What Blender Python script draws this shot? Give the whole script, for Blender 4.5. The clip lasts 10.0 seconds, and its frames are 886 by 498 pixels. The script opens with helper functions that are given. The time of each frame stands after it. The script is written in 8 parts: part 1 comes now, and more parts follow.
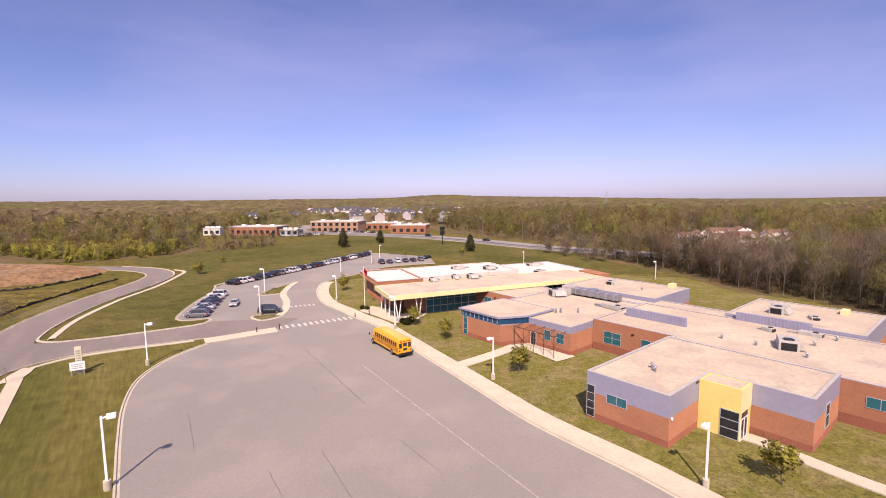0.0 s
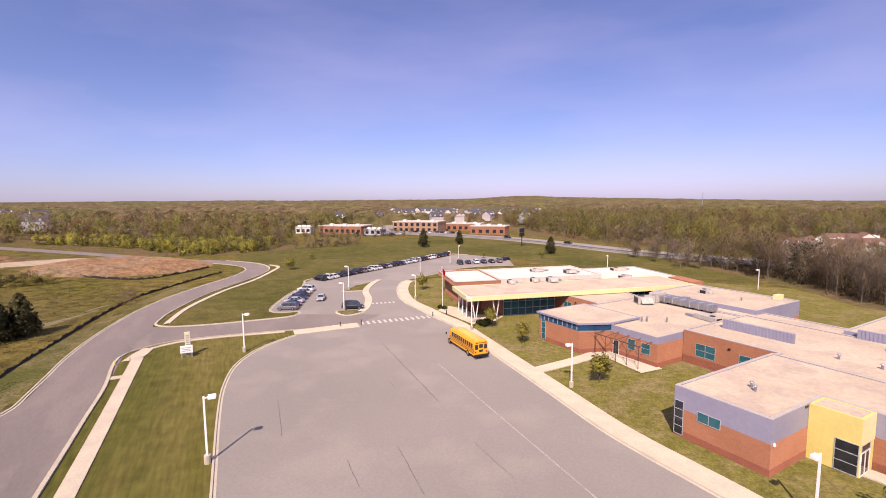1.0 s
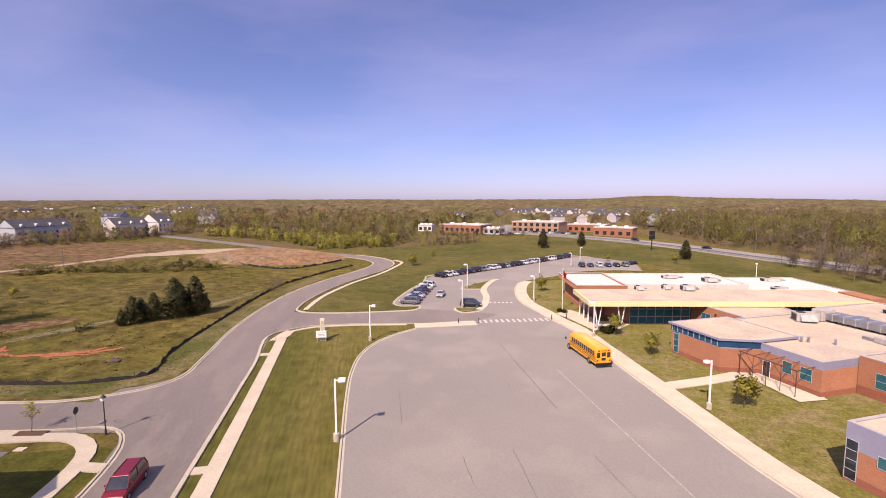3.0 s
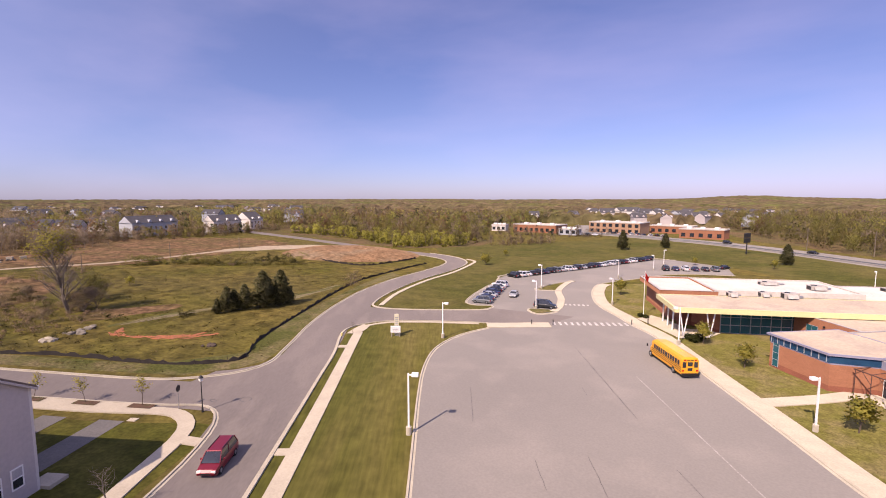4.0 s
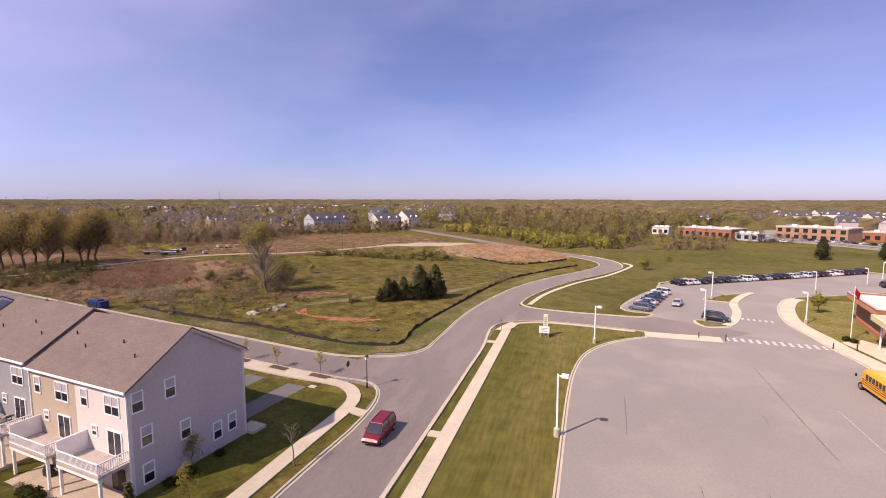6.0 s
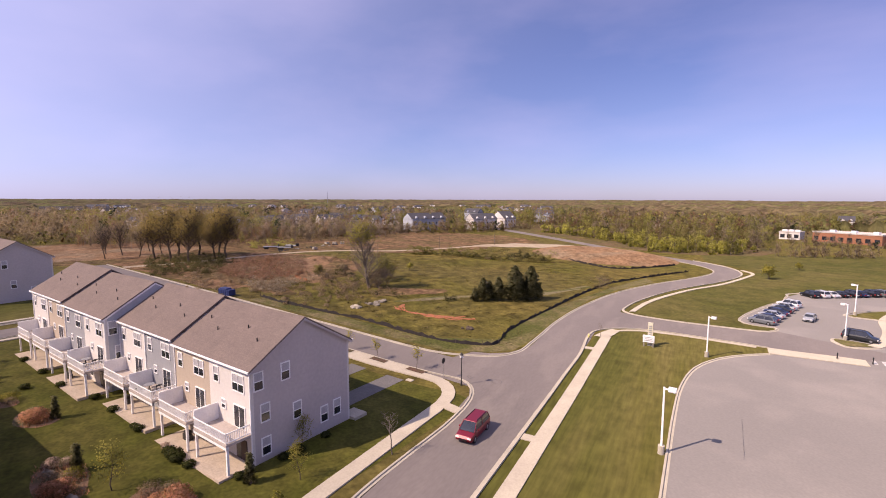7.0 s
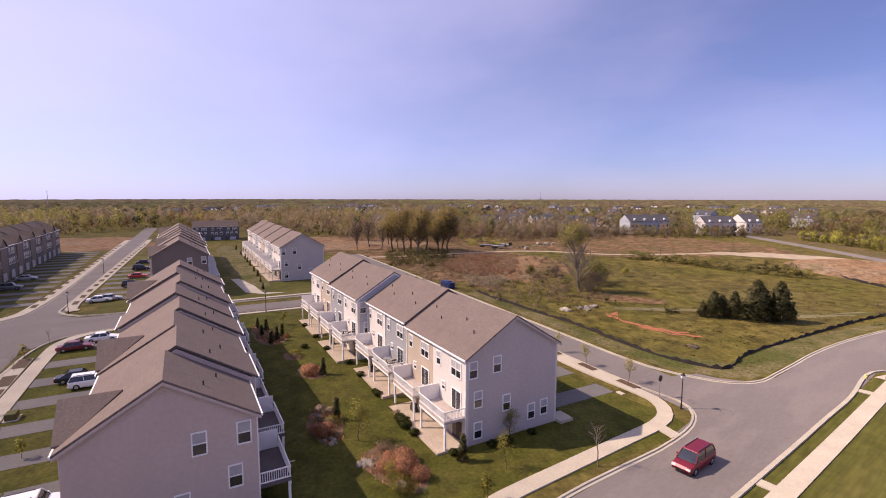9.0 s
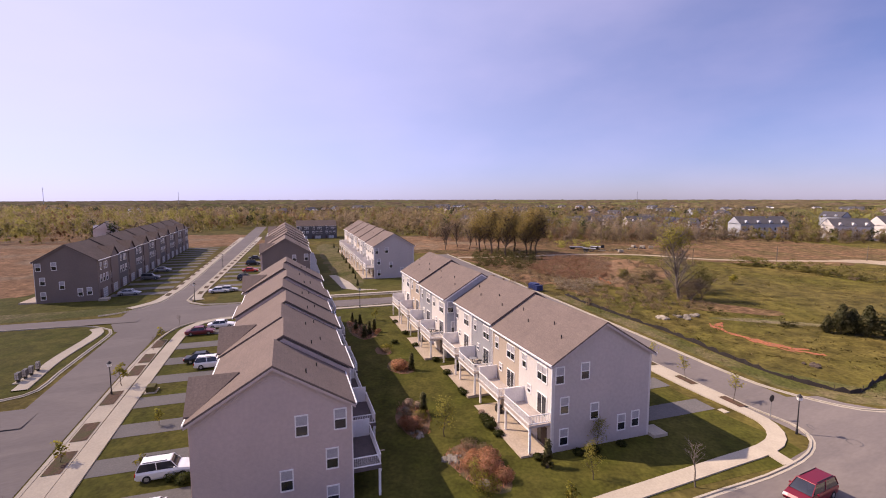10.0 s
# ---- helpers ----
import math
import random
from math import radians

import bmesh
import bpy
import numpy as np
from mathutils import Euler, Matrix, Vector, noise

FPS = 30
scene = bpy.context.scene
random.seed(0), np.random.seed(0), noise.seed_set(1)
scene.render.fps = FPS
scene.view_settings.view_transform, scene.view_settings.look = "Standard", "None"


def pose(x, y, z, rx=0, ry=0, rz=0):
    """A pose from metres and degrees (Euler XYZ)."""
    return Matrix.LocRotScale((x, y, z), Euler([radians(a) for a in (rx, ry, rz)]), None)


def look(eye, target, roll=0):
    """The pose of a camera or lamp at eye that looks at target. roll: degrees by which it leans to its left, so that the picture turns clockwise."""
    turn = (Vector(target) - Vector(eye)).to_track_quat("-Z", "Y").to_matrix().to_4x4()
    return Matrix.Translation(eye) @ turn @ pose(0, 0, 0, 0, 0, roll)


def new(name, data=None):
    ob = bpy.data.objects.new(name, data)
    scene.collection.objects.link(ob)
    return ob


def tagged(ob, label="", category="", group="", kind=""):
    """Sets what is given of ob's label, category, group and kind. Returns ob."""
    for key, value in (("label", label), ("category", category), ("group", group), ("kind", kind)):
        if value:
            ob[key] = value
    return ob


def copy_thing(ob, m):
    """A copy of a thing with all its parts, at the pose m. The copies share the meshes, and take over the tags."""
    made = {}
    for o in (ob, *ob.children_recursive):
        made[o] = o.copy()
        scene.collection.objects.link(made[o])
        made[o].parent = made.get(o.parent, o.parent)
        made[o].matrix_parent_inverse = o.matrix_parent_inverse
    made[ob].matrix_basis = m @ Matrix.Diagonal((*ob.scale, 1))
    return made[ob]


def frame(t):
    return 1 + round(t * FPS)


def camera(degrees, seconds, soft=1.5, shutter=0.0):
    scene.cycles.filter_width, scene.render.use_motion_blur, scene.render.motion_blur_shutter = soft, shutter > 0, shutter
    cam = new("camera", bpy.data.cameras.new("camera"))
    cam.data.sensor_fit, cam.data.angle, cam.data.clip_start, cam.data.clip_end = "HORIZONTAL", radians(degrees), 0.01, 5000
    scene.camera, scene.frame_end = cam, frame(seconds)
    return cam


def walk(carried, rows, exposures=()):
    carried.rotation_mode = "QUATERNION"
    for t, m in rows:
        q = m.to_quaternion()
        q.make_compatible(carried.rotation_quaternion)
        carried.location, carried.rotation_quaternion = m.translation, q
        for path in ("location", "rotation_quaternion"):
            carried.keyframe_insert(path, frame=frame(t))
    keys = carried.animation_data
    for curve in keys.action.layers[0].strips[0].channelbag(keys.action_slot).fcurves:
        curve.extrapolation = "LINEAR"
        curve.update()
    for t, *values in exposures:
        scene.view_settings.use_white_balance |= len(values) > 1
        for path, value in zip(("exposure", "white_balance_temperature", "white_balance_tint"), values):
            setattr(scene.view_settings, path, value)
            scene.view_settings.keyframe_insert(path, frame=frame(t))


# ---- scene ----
cam = camera(86.58, 10.0, 1.0)
PATH = [
    (0, (0.00, 0.00, 25.00), (0.000, 49.697, 19.499), -0.63),
    (0.5, (0.08, 0.12, 25.02), (-3.811, 49.678, 19.614), -0.59),
    (1, (0.15, 0.17, 25.04), (-8.197, 49.184, 19.721), -0.48),
    (1.5, (0.17, 0.19, 25.05), (-10.294, 48.791, 19.739), -0.44),
    (2, (0.08, 0.24, 25.05), (-13.424, 48.095, 19.768), -0.39),
    (2.5, (-0.09, 0.34, 25.04), (-17.047, 47.081, 19.755), -0.31),
    (4, (-0.61, 0.65, 24.75), (-27.627, 42.384, 19.455), -0.13),
    (4.5, (-0.64, 0.57, 24.61), (-31.055, 39.900, 19.308), -0.15),
    (5, (-0.71, 0.38, 24.47), (-33.395, 37.848, 19.174), -0.09),
    (5.5, (-0.76, 0.19, 24.40), (-36.308, 34.953, 19.135), -0.04),
    (7, (-0.83, -0.29, 24.41), (-44.943, 22.676, 19.209), 0.11),
    (7.5, (-0.72, -0.49, 24.50), (-47.013, 17.659, 19.285), 0.17),
    (8, (-0.53, -0.67, 24.62), (-48.500, 12.415, 19.365), 0.13),
    (8.5, (-0.39, -0.79, 24.71), (-49.573, 6.534, 19.433), 0.05),
    (9, (-0.20, -0.84, 24.80), (-49.892, 1.022, 19.561), 0.11),
    (9.5, (0.10, -0.84, 24.91), (-49.575, -2.978, 19.669), 0.10),
    (10, (0.41, -0.82, 25.04), (-48.761, -8.209, 19.835), -0.01),
]
exposure_rows = [(0.0, 0.3, 6550, 39), (10.0, 0.3, 6550, 39)]
walk(cam, [(t, look(eye, target, roll)) for t, eye, target, roll in PATH], exposure_rows)

# ---- sky and sun ----
SUN_AZ, SUN_EL = radians(-93.5), radians(44.0)      # direction towards the sun, from +x
world = bpy.data.worlds.new("sky")
scene.world = world
world.use_nodes = True
wt = world.node_tree
wt.nodes.clear()
w_out = wt.nodes.new("ShaderNodeOutputWorld")
w_bg = wt.nodes.new("ShaderNodeBackground")
w_sky = wt.nodes.new("ShaderNodeTexSky")
w_sky.sky_type, w_sky.sun_disc = "NISHITA", False
w_sky.sun_elevation, w_sky.sun_rotation = SUN_EL, radians(90) - SUN_AZ
w_sky.altitude, w_sky.air_density, w_sky.dust_density, w_sky.ozone_density = 50, 1.0, 0.4, 5.0
w_bg.inputs["Strength"].default_value = 0.083
# thin high cirrus, spread over the whole sky
w_tc = wt.nodes.new("ShaderNodeTexCoord")
w_map = wt.nodes.new("ShaderNodeMapping")
w_map.inputs["Scale"].default_value = (1.0, 1.8, 4.5)
w_map.inputs["Rotation"].default_value = (0.15, 0.1, 0.5)
w_noise = wt.nodes.new("ShaderNodeTexNoise")
w_noise.inputs["Scale"].default_value, w_noise.inputs["Detail"].default_value = 1.6, 6
w_ramp = wt.nodes.new("ShaderNodeMapRange")
w_ramp.inputs["From Min"].default_value, w_ramp.inputs["From Max"].default_value = 0.4, 0.95
w_ramp.inputs["To Max"].default_value = 0.3
w_mix = wt.nodes.new("ShaderNodeMix")
w_mix.data_type = "RGBA"
w_mix.inputs["B"].default_value = (8.2, 8.0, 8.6, 1)
wt.links.new(w_tc.outputs["Generated"], w_map.inputs["Vector"])
wt.links.new(w_map.outputs["Vector"], w_noise.inputs["Vector"])
wt.links.new(w_noise.outputs["Fac"], w_ramp.inputs["Value"])
wt.links.new(w_ramp.outputs["Result"], w_mix.inputs["Factor"])
wt.links.new(w_sky.outputs["Color"], w_mix.inputs["A"])
# thin haze that whitens the sky towards the sun
w_dot = wt.nodes.new("ShaderNodeVectorMath")
w_dot.operation = "DOT_PRODUCT"
w_dot.inputs[1].default_value = (math.cos(SUN_AZ) * math.cos(SUN_EL), math.sin(SUN_AZ) * math.cos(SUN_EL), math.sin(SUN_EL))
wt.links.new(w_tc.outputs["Generated"], w_dot.inputs[0])
w_glow = wt.nodes.new("ShaderNodeMapRange")
w_glow.interpolation_type = "SMOOTHSTEP"
w_glow.inputs["From Min"].default_value, w_glow.inputs["From Max"].default_value = -0.35, 0.95
w_glow.inputs["To Max"].default_value = 0.62
wt.links.new(w_dot.outputs["Value"], w_glow.inputs["Value"])
w_haze = wt.nodes.new("ShaderNodeMix")
w_haze.data_type = "RGBA"
w_haze.inputs["B"].default_value = (8.5, 10.0, 11.0, 1)
wt.links.new(w_glow.outputs["Result"], w_haze.inputs["Factor"])
wt.links.new(w_mix.outputs["Result"], w_haze.inputs["A"])
w_tint = wt.nodes.new("ShaderNodeMix")
w_tint.data_type, w_tint.blend_type = "RGBA", "MULTIPLY"
w_tint.inputs["Factor"].default_value = 1.0
w_sep = wt.nodes.new("ShaderNodeSeparateXYZ")
wt.links.new(w_tc.outputs["Generated"], w_sep.inputs["Vector"])
w_low = wt.nodes.new("ShaderNodeMapRange")
w_low.interpolation_type = "SMOOTHSTEP"
w_low.inputs["From Min"].default_value, w_low.inputs["From Max"].default_value = -0.02, 0.2
wt.links.new(w_sep.outputs["Z"], w_low.inputs["Value"])
w_hue = wt.nodes.new("ShaderNodeMix")            # lavender spring haze low over the horizon
w_hue.data_type = "RGBA"
w_hue.inputs["A"].default_value, w_hue.inputs["B"].default_value = (0.92, 0.96, 1.26, 1), (1.06, 1.0, 1.14, 1)
wt.links.new(w_low.outputs["Result"], w_hue.inputs["Factor"])
wt.links.new(w_hue.outputs["Result"], w_tint.inputs["B"])
wt.links.new(w_haze.outputs["Result"], w_tint.inputs["A"])
wt.links.new(w_tint.outputs["Result"], w_bg.inputs["Color"])
wt.links.new(w_bg.outputs["Background"], w_out.inputs["Surface"])
sun_data = bpy.data.lights.new("sun", "SUN")
sun_data.energy, sun_data.angle, sun_data.color = 4.95, radians(0.55), (1.0, 0.93, 0.64)
sun = new("sun", sun_data)
sun_dir = Vector((math.cos(SUN_AZ) * math.cos(SUN_EL), math.sin(SUN_AZ) * math.cos(SUN_EL), math.sin(SUN_EL)))
sun.matrix_world = look(sun_dir * 200, (0, 0, 0))


# ---- materials ----
def mat(name, col, col2=None, rough=0.8, metal=0.0, scale=0.5, fine=12.0, vary=0.2, bump=0.15, dist=0.02, world_space=False,
        low=0.35, high=0.65, third=None, third_scale=0.05, rand=0.0, island=0.0, siding=0.0, brick=None, spec=0.4, stretch=None, wall=False, thin=0.0, mottle=None, chalky=0.75):
    """A procedural surface: two colours mixed by a broad noise, a fine grain over it, relief, and optional lap siding or a brick bond."""
    m = bpy.data.materials.new(name)
    m.use_nodes = True
    t = m.node_tree
    n, ln = t.nodes, t.links
    b = n["Principled BSDF"]
    b.inputs["Roughness"].default_value, b.inputs["Metallic"].default_value = rough, metal
    b.inputs["Specular IOR Level"].default_value = spec
    b.inputs["Diffuse Roughness"].default_value = chalky if rough >= 0.8 else 0.0
    if world_space:
        vec = n.new("ShaderNodeNewGeometry").outputs["Position"]
    else:
        vec = n.new("ShaderNodeTexCoord").outputs["Object"]
    if stretch:
        mp = n.new("ShaderNodeMapping")
        mp.vector_type = "TEXTURE"
        mp.inputs["Scale"].default_value = [1 / q for q in stretch[:3]]
        mp.inputs["Rotation"].default_value = (0, 0, stretch[3] if len(stretch) > 3 else 0)
        ln.new(vec, mp.inputs["Vector"])
        base_vec = mp.outputs["Vector"]
    else:
        base_vec = vec

    def noise_node(s, detail=4, v=None):
        q = n.new("ShaderNodeTexNoise")
        q.inputs["Scale"].default_value, q.inputs["Detail"].default_value = s, detail
        ln.new(v or base_vec, q.inputs["Vector"])
        return q.outputs["Fac"]

    def blend(fac, a, c, mode="MIX"):
        q = n.new("ShaderNodeMix")
        q.data_type, q.blend_type = "RGBA", mode
        for sock, val in (("Factor", fac), ("A", a), ("B", c)):
            if isinstance(val, (tuple, float, int)):
                q.inputs[sock].default_value = (*val, 1) if isinstance(val, tuple) else val
            else:
                ln.new(val, q.inputs[sock])
        return q.outputs["Result"]

    def remap(val, a, c, d=0.0, e=1.0):
        q = n.new("ShaderNodeMapRange")
        for sock, v in (("From Min", a), ("From Max", c), ("To Min", d), ("To Max", e)):
            q.inputs[sock].default_value = v
        ln.new(val, q.inputs["Value"])
        return q.outputs["Result"]

    col2 = col2 or tuple(c * 0.8 for c in col)
    out = blend(remap(noise_node(scale), low, high), col, col2)
    if third:
        out = blend(remap(noise_node(third_scale, 5), 0.48, 0.62), out, third)
    if brick:
        q = n.new("ShaderNodeTexBrick")
        q.inputs["Scale"].default_value = 1.0
        q.inputs["Brick Width"].default_value, q.inputs["Row Height"].default_value = brick[0], brick[1]
        q.inputs["Mortar Size"].default_value = brick[2]
        q.inputs["Color1"].default_value, q.inputs["Color2"].default_value = (1, 1, 1, 1), (brick[3],) * 3 + (1,)
        q.inputs["Mortar"].default_value = (brick[4],) * 3 + (1,)
        if wall:
            sx = n.new("ShaderNodeSeparateXYZ")
            cx = n.new("ShaderNodeCombineXYZ")
            ad = n.new("ShaderNodeMath")
            ln.new(vec, sx.inputs["Vector"])
            ln.new(sx.outputs["X"], ad.inputs[0])
            ln.new(sx.outputs["Y"], ad.inputs[1])
            ln.new(ad.outputs["Value"], cx.inputs["X"])
            ln.new(sx.outputs["Z"], cx.inputs["Y"])
            ln.new(cx.outputs["Vector"], q.inputs["Vector"])
        else:
            ln.new(vec, q.inputs["Vector"])
        out = blend(1.0, out, q.outputs["Color"], "MULTIPLY")
    if mottle:
        # blotches between the broad drift and the grain
        out = blend(1.0, out, remap(noise_node(mottle[0], 6, vec), 0.33, 0.67, 1 - mottle[1], 1 + mottle[1]), "MULTIPLY")
    grain = noise_node(fine, 5)
    out = blend(vary, out, blend(1.0, out, blend(remap(grain, 0.3, 0.7), (0.35, 0.35, 0.35), (1.7, 1.7, 1.7)), "MULTIPLY"))
    if rand or island:
        src = n.new("ShaderNodeObjectInfo").outputs["Random"] if rand else n.new("ShaderNodeNewGeometry").outputs["Random Per Island"]
        k = rand or island
        hsv = n.new("ShaderNodeHueSaturation")
        ln.new(remap(src, 0, 1, 1 - k, 1 + k), hsv.inputs["Value"])
        ln.new(remap(src, 0, 1, 0.5 + 0.05 * k, 0.5 - 0.05 * k), hsv.inputs["Hue"])
        ln.new(out, hsv.inputs["Color"])
        out = hsv.outputs["Color"]
    ln.new(out, b.inputs["Base Color"])
    height = grain
    if siding:
        wv = n.new("ShaderNodeTexWave")
        wv.wave_type, wv.bands_direction, wv.wave_profile = "BANDS", "Z", "SAW"
        wv.inputs["Scale"].default_value = siding
        ln.new(vec, wv.inputs["Vector"])
        height = wv.outputs["Fac"]
    if bump:
        bp = n.new("ShaderNodeBump")
        bp.inputs["Strength"].default_value, bp.inputs["Distance"].default_value = bump, dist
        ln.new(height, bp.inputs["Height"])
        ln.new(bp.outputs["Normal"], b.inputs["Normal"])
    if thin:
        tr = n.new("ShaderNodeBsdfTranslucent")
        mx = n.new("ShaderNodeMixShader")
        mx.inputs["Fac"].default_value = thin
        ln.new(out, tr.inputs["Color"])
        ln.new(b.outputs["BSDF"], mx.inputs[1])
        ln.new(tr.outputs["BSDF"], mx.inputs[2])
        ln.new(mx.outputs["Shader"], n["Material Output"].inputs["Surface"])
    return m


W = dict(world_space=True)
M_GRASS = mat("rough_grass", (0.08081, 0.07195, 0.01294), (0.117, 0.0886, 0.02363), scale=0.05, fine=1.6, vary=0.45, bump=0.5, dist=0.25, third=(0.09297, 0.07433, 0.02137), third_scale=0.022, rough=0.95, spec=0.1, mottle=(0.32, 0.4), **W)
M_LAWN = mat("mown_lawn", (0.09, 0.081, 0.018), (0.122, 0.101, 0.031), scale=0.3, fine=2.5, vary=0.32, bump=0.4, dist=0.1, third=(0.074, 0.072, 0.0155), third_scale=0.06, rough=0.95, spec=0.1, stretch=(1.0, 0.1, 1.0, 0.6), mottle=(0.5, 0.16), **W)
M_MEADOW = mat("mown_meadow", (0.07056, 0.0672, 0.01542), (0.09744, 0.08198, 0.0257), scale=0.07, fine=1.4, vary=0.4, bump=0.4, dist=0.15, third=(0.05914, 0.05914, 0.01257), third_scale=0.03, rough=0.95, spec=0.1, mottle=(0.3, 0.22), **W)
M_SCHOOL_LAWN = mat("school_lawn", (0.115, 0.106, 0.025), (0.14, 0.12, 0.036), scale=0.4, fine=3.4, vary=0.42, bump=0.5, dist=0.1, third=(0.16, 0.13, 0.056), third_scale=0.2, rough=0.95, spec=0.1, mottle=(1.1, 0.2), **W)
M_PATCHY = mat("patchy_lawn", (0.09504, 0.0887, 0.02851), (0.152, 0.1204, 0.06019), scale=0.5, fine=2.2, vary=0.6, bump=0.5, dist=0.12, third=(0.0697, 0.07286, 0.01901), third_scale=0.12, rough=0.95, spec=0.1, **W)
M_GARDEN = mat("garden_grass", (0.058, 0.06, 0.009), (0.08, 0.073, 0.015), scale=0.2, fine=2.5, vary=0.4, bump=0.4, dist=0.1, rough=0.95, spec=0.1, mottle=(0.5, 0.25), **W)
M_SCRUB = mat("dry_scrub", (0.1613, 0.09579, 0.05376), (0.1075, 0.0782, 0.03519), scale=0.09, fine=0.9, vary=0.6, bump=0.8, dist=0.4, rough=1.0, spec=0.05, mottle=(0.3, 0.4), **W)
M_DIRT = mat("bare_earth", (0.2484, 0.1472, 0.08096), (0.184, 0.1104, 0.06256), scale=0.15, fine=1.2, vary=0.5, bump=0.6, dist=0.3, third=(0.2116, 0.1518, 0.0966), third_scale=0.06, rough=1.0, spec=0.05, mottle=(0.4, 0.25), **W)
M_GRAVEL = mat("gravel_track", (0.36, 0.29, 0.2), (0.28, 0.22, 0.15), scale=0.25, fine=3, vary=0.35, bump=0.3, rough=1.0, **W)
M_WORN = mat("worn_path", (0.2, 0.165, 0.105), (0.125, 0.11, 0.052), scale=0.5, fine=2.5, vary=0.5, bump=0.4, rough=1.0, spec=0.05, mottle=(0.5, 0.3), **W)
M_LOT = mat("lot_asphalt", (0.2071, 0.1879, 0.174), (0.1844, 0.1679, 0.1566), scale=0.045, fine=4, vary=0.1, bump=0.1, third=(0.2245, 0.2018, 0.1853), third_scale=0.09, rough=0.9, spec=0.25, **W)
M_ROAD = mat("road_asphalt", (0.1723, 0.147, 0.1367), (0.1517, 0.1305, 0.1223), scale=0.12, fine=4, vary=0.1, bump=0.1, third=(0.1834, 0.1566, 0.1435), third_scale=0.3, rough=0.9, spec=0.25, stretch=(1, 0.3, 1, 0.6), **W)
M_DRIVE = mat("drive_asphalt", (0.114, 0.1064, 0.1049), (0.1368, 0.1254, 0.1188), scale=0.3, fine=5, vary=0.2, rough=0.9, **W)
M_PAINT = mat("worn_road_paint", (0.496, 0.464, 0.44), (0.32, 0.296, 0.288), scale=1.2, fine=6, vary=0.4, rough=0.8, **W)
M_FADED = mat("faded_road_paint", (0.3, 0.275, 0.262), (0.235, 0.214, 0.2), scale=1.2, fine=6, vary=0.4, rough=0.85, **W)
M_CRACK = mat("crack_sealer", (0.115, 0.104, 0.104), rough=0.7, **W)
M_KERB = mat("kerb_concrete", (0.4089, 0.361, 0.2871), (0.348, 0.3088, 0.2479), scale=0.4, fine=6, vary=0.15, rough=0.9, **W)
M_WALK = mat("walk_concrete", (0.4437, 0.3871, 0.3001), (0.3915, 0.3393, 0.2653), scale=0.35, fine=5, vary=0.12, rough=0.9, **W)
M_MULCH = mat("mulch", (0.1063, 0.055, 0.0342), (0.075, 0.045, 0.0266), scale=1.5, fine=9, vary=0.5, bump=0.6, third=(0.0625, 0.055, 0.0171), third_scale=0.7, rough=1.0, **W)
M_BED = mat("overgrown_mulch", (0.19, 0.1, 0.058), (0.12, 0.075, 0.042), scale=0.8, fine=7, vary=0.5, bump=0.6, third=(0.09, 0.08, 0.03), third_scale=0.5, rough=1.0, mottle=(0.8, 0.3), **W)
M_FOREST = mat("forest_floor", (0.12, 0.08, 0.044), (0.088, 0.076, 0.032), scale=0.05, fine=0.7, vary=0.5, bump=0.6, dist=0.5, rough=1.0, spec=0.05, **W)
M_CANOPY = mat("far_canopy", (0.09682, 0.07744, 0.03827), (0.1136, 0.07744, 0.04975), scale=0.012, fine=0.1, vary=0.8, bump=0.8, dist=3.0, third=(0.09682, 0.09486, 0.03253), third_scale=0.006, rough=1.0, spec=0.05, mottle=(0.02, 0.3), **W)
M_SILT = mat("silt_fence_cloth", (0.028, 0.022, 0.02), rough=0.9, **W)
M_ORANGE = mat("orange_fence_mesh", (0.3764, 0.1187, 0.04427), (0.2435, 0.09975, 0.04186), scale=1.4, rough=0.7, **W)
M_BRICK = mat("red_brick", (0.3619, 0.1566, 0.087), (0.3271, 0.1392, 0.07656), scale=0.4, fine=9, vary=0.22, rough=0.9, bump=0.1, brick=(0.4, 0.2, 0.008, 0.9, 0.85), wall=True)
M_BRICK_DARK = mat("dark_brick_base", (0.2784, 0.09744, 0.05916), (0.2436, 0.087, 0.0522), scale=0.5, fine=9, vary=0.22, rough=0.9, brick=(0.4, 0.2, 0.008, 0.9, 0.85), wall=True)
M_TANBRICK = mat("tan_brick", (0.4, 0.24, 0.15), (0.36, 0.215, 0.135), scale=0.5, fine=6, vary=0.2, rough=0.9)
M_PANEL = mat("lavender_metal_panel", (0.296, 0.288, 0.376), (0.272, 0.264, 0.352), scale=0.3, fine=2, vary=0.08, rough=0.45, metal=0.1, bump=0.02)
M_ROOF = mat("roof_membrane", (0.3689, 0.2993, 0.2241), (0.4176, 0.348, 0.2689), scale=0.12, fine=2, vary=0.16, rough=0.85, third=(0.341, 0.2784, 0.2241), third_scale=0.2, bump=0.05, **W)
M_ROOF_WHITE = mat("white_roof_membrane", (0.53, 0.48, 0.44), (0.46, 0.42, 0.385), scale=0.2, fine=2, vary=0.14, rough=0.8, bump=0.05, **W)
M_ROOF_CREAM = mat("cream_roof_membrane", (0.608, 0.56, 0.416), (0.56, 0.512, 0.384), scale=0.3, fine=2, vary=0.1, rough=0.7, bump=0.05, **W)
M_COPING = mat("coping_metal", (0.5, 0.45, 0.4), (0.44, 0.4, 0.37), rough=0.5, metal=0.1, scale=1.2)
M_YELLOW = mat("pale_yellow_panel", (0.684, 0.576, 0.189), (0.648, 0.54, 0.18), scale=0.5, fine=3, vary=0.06, rough=0.5, bump=0.02)
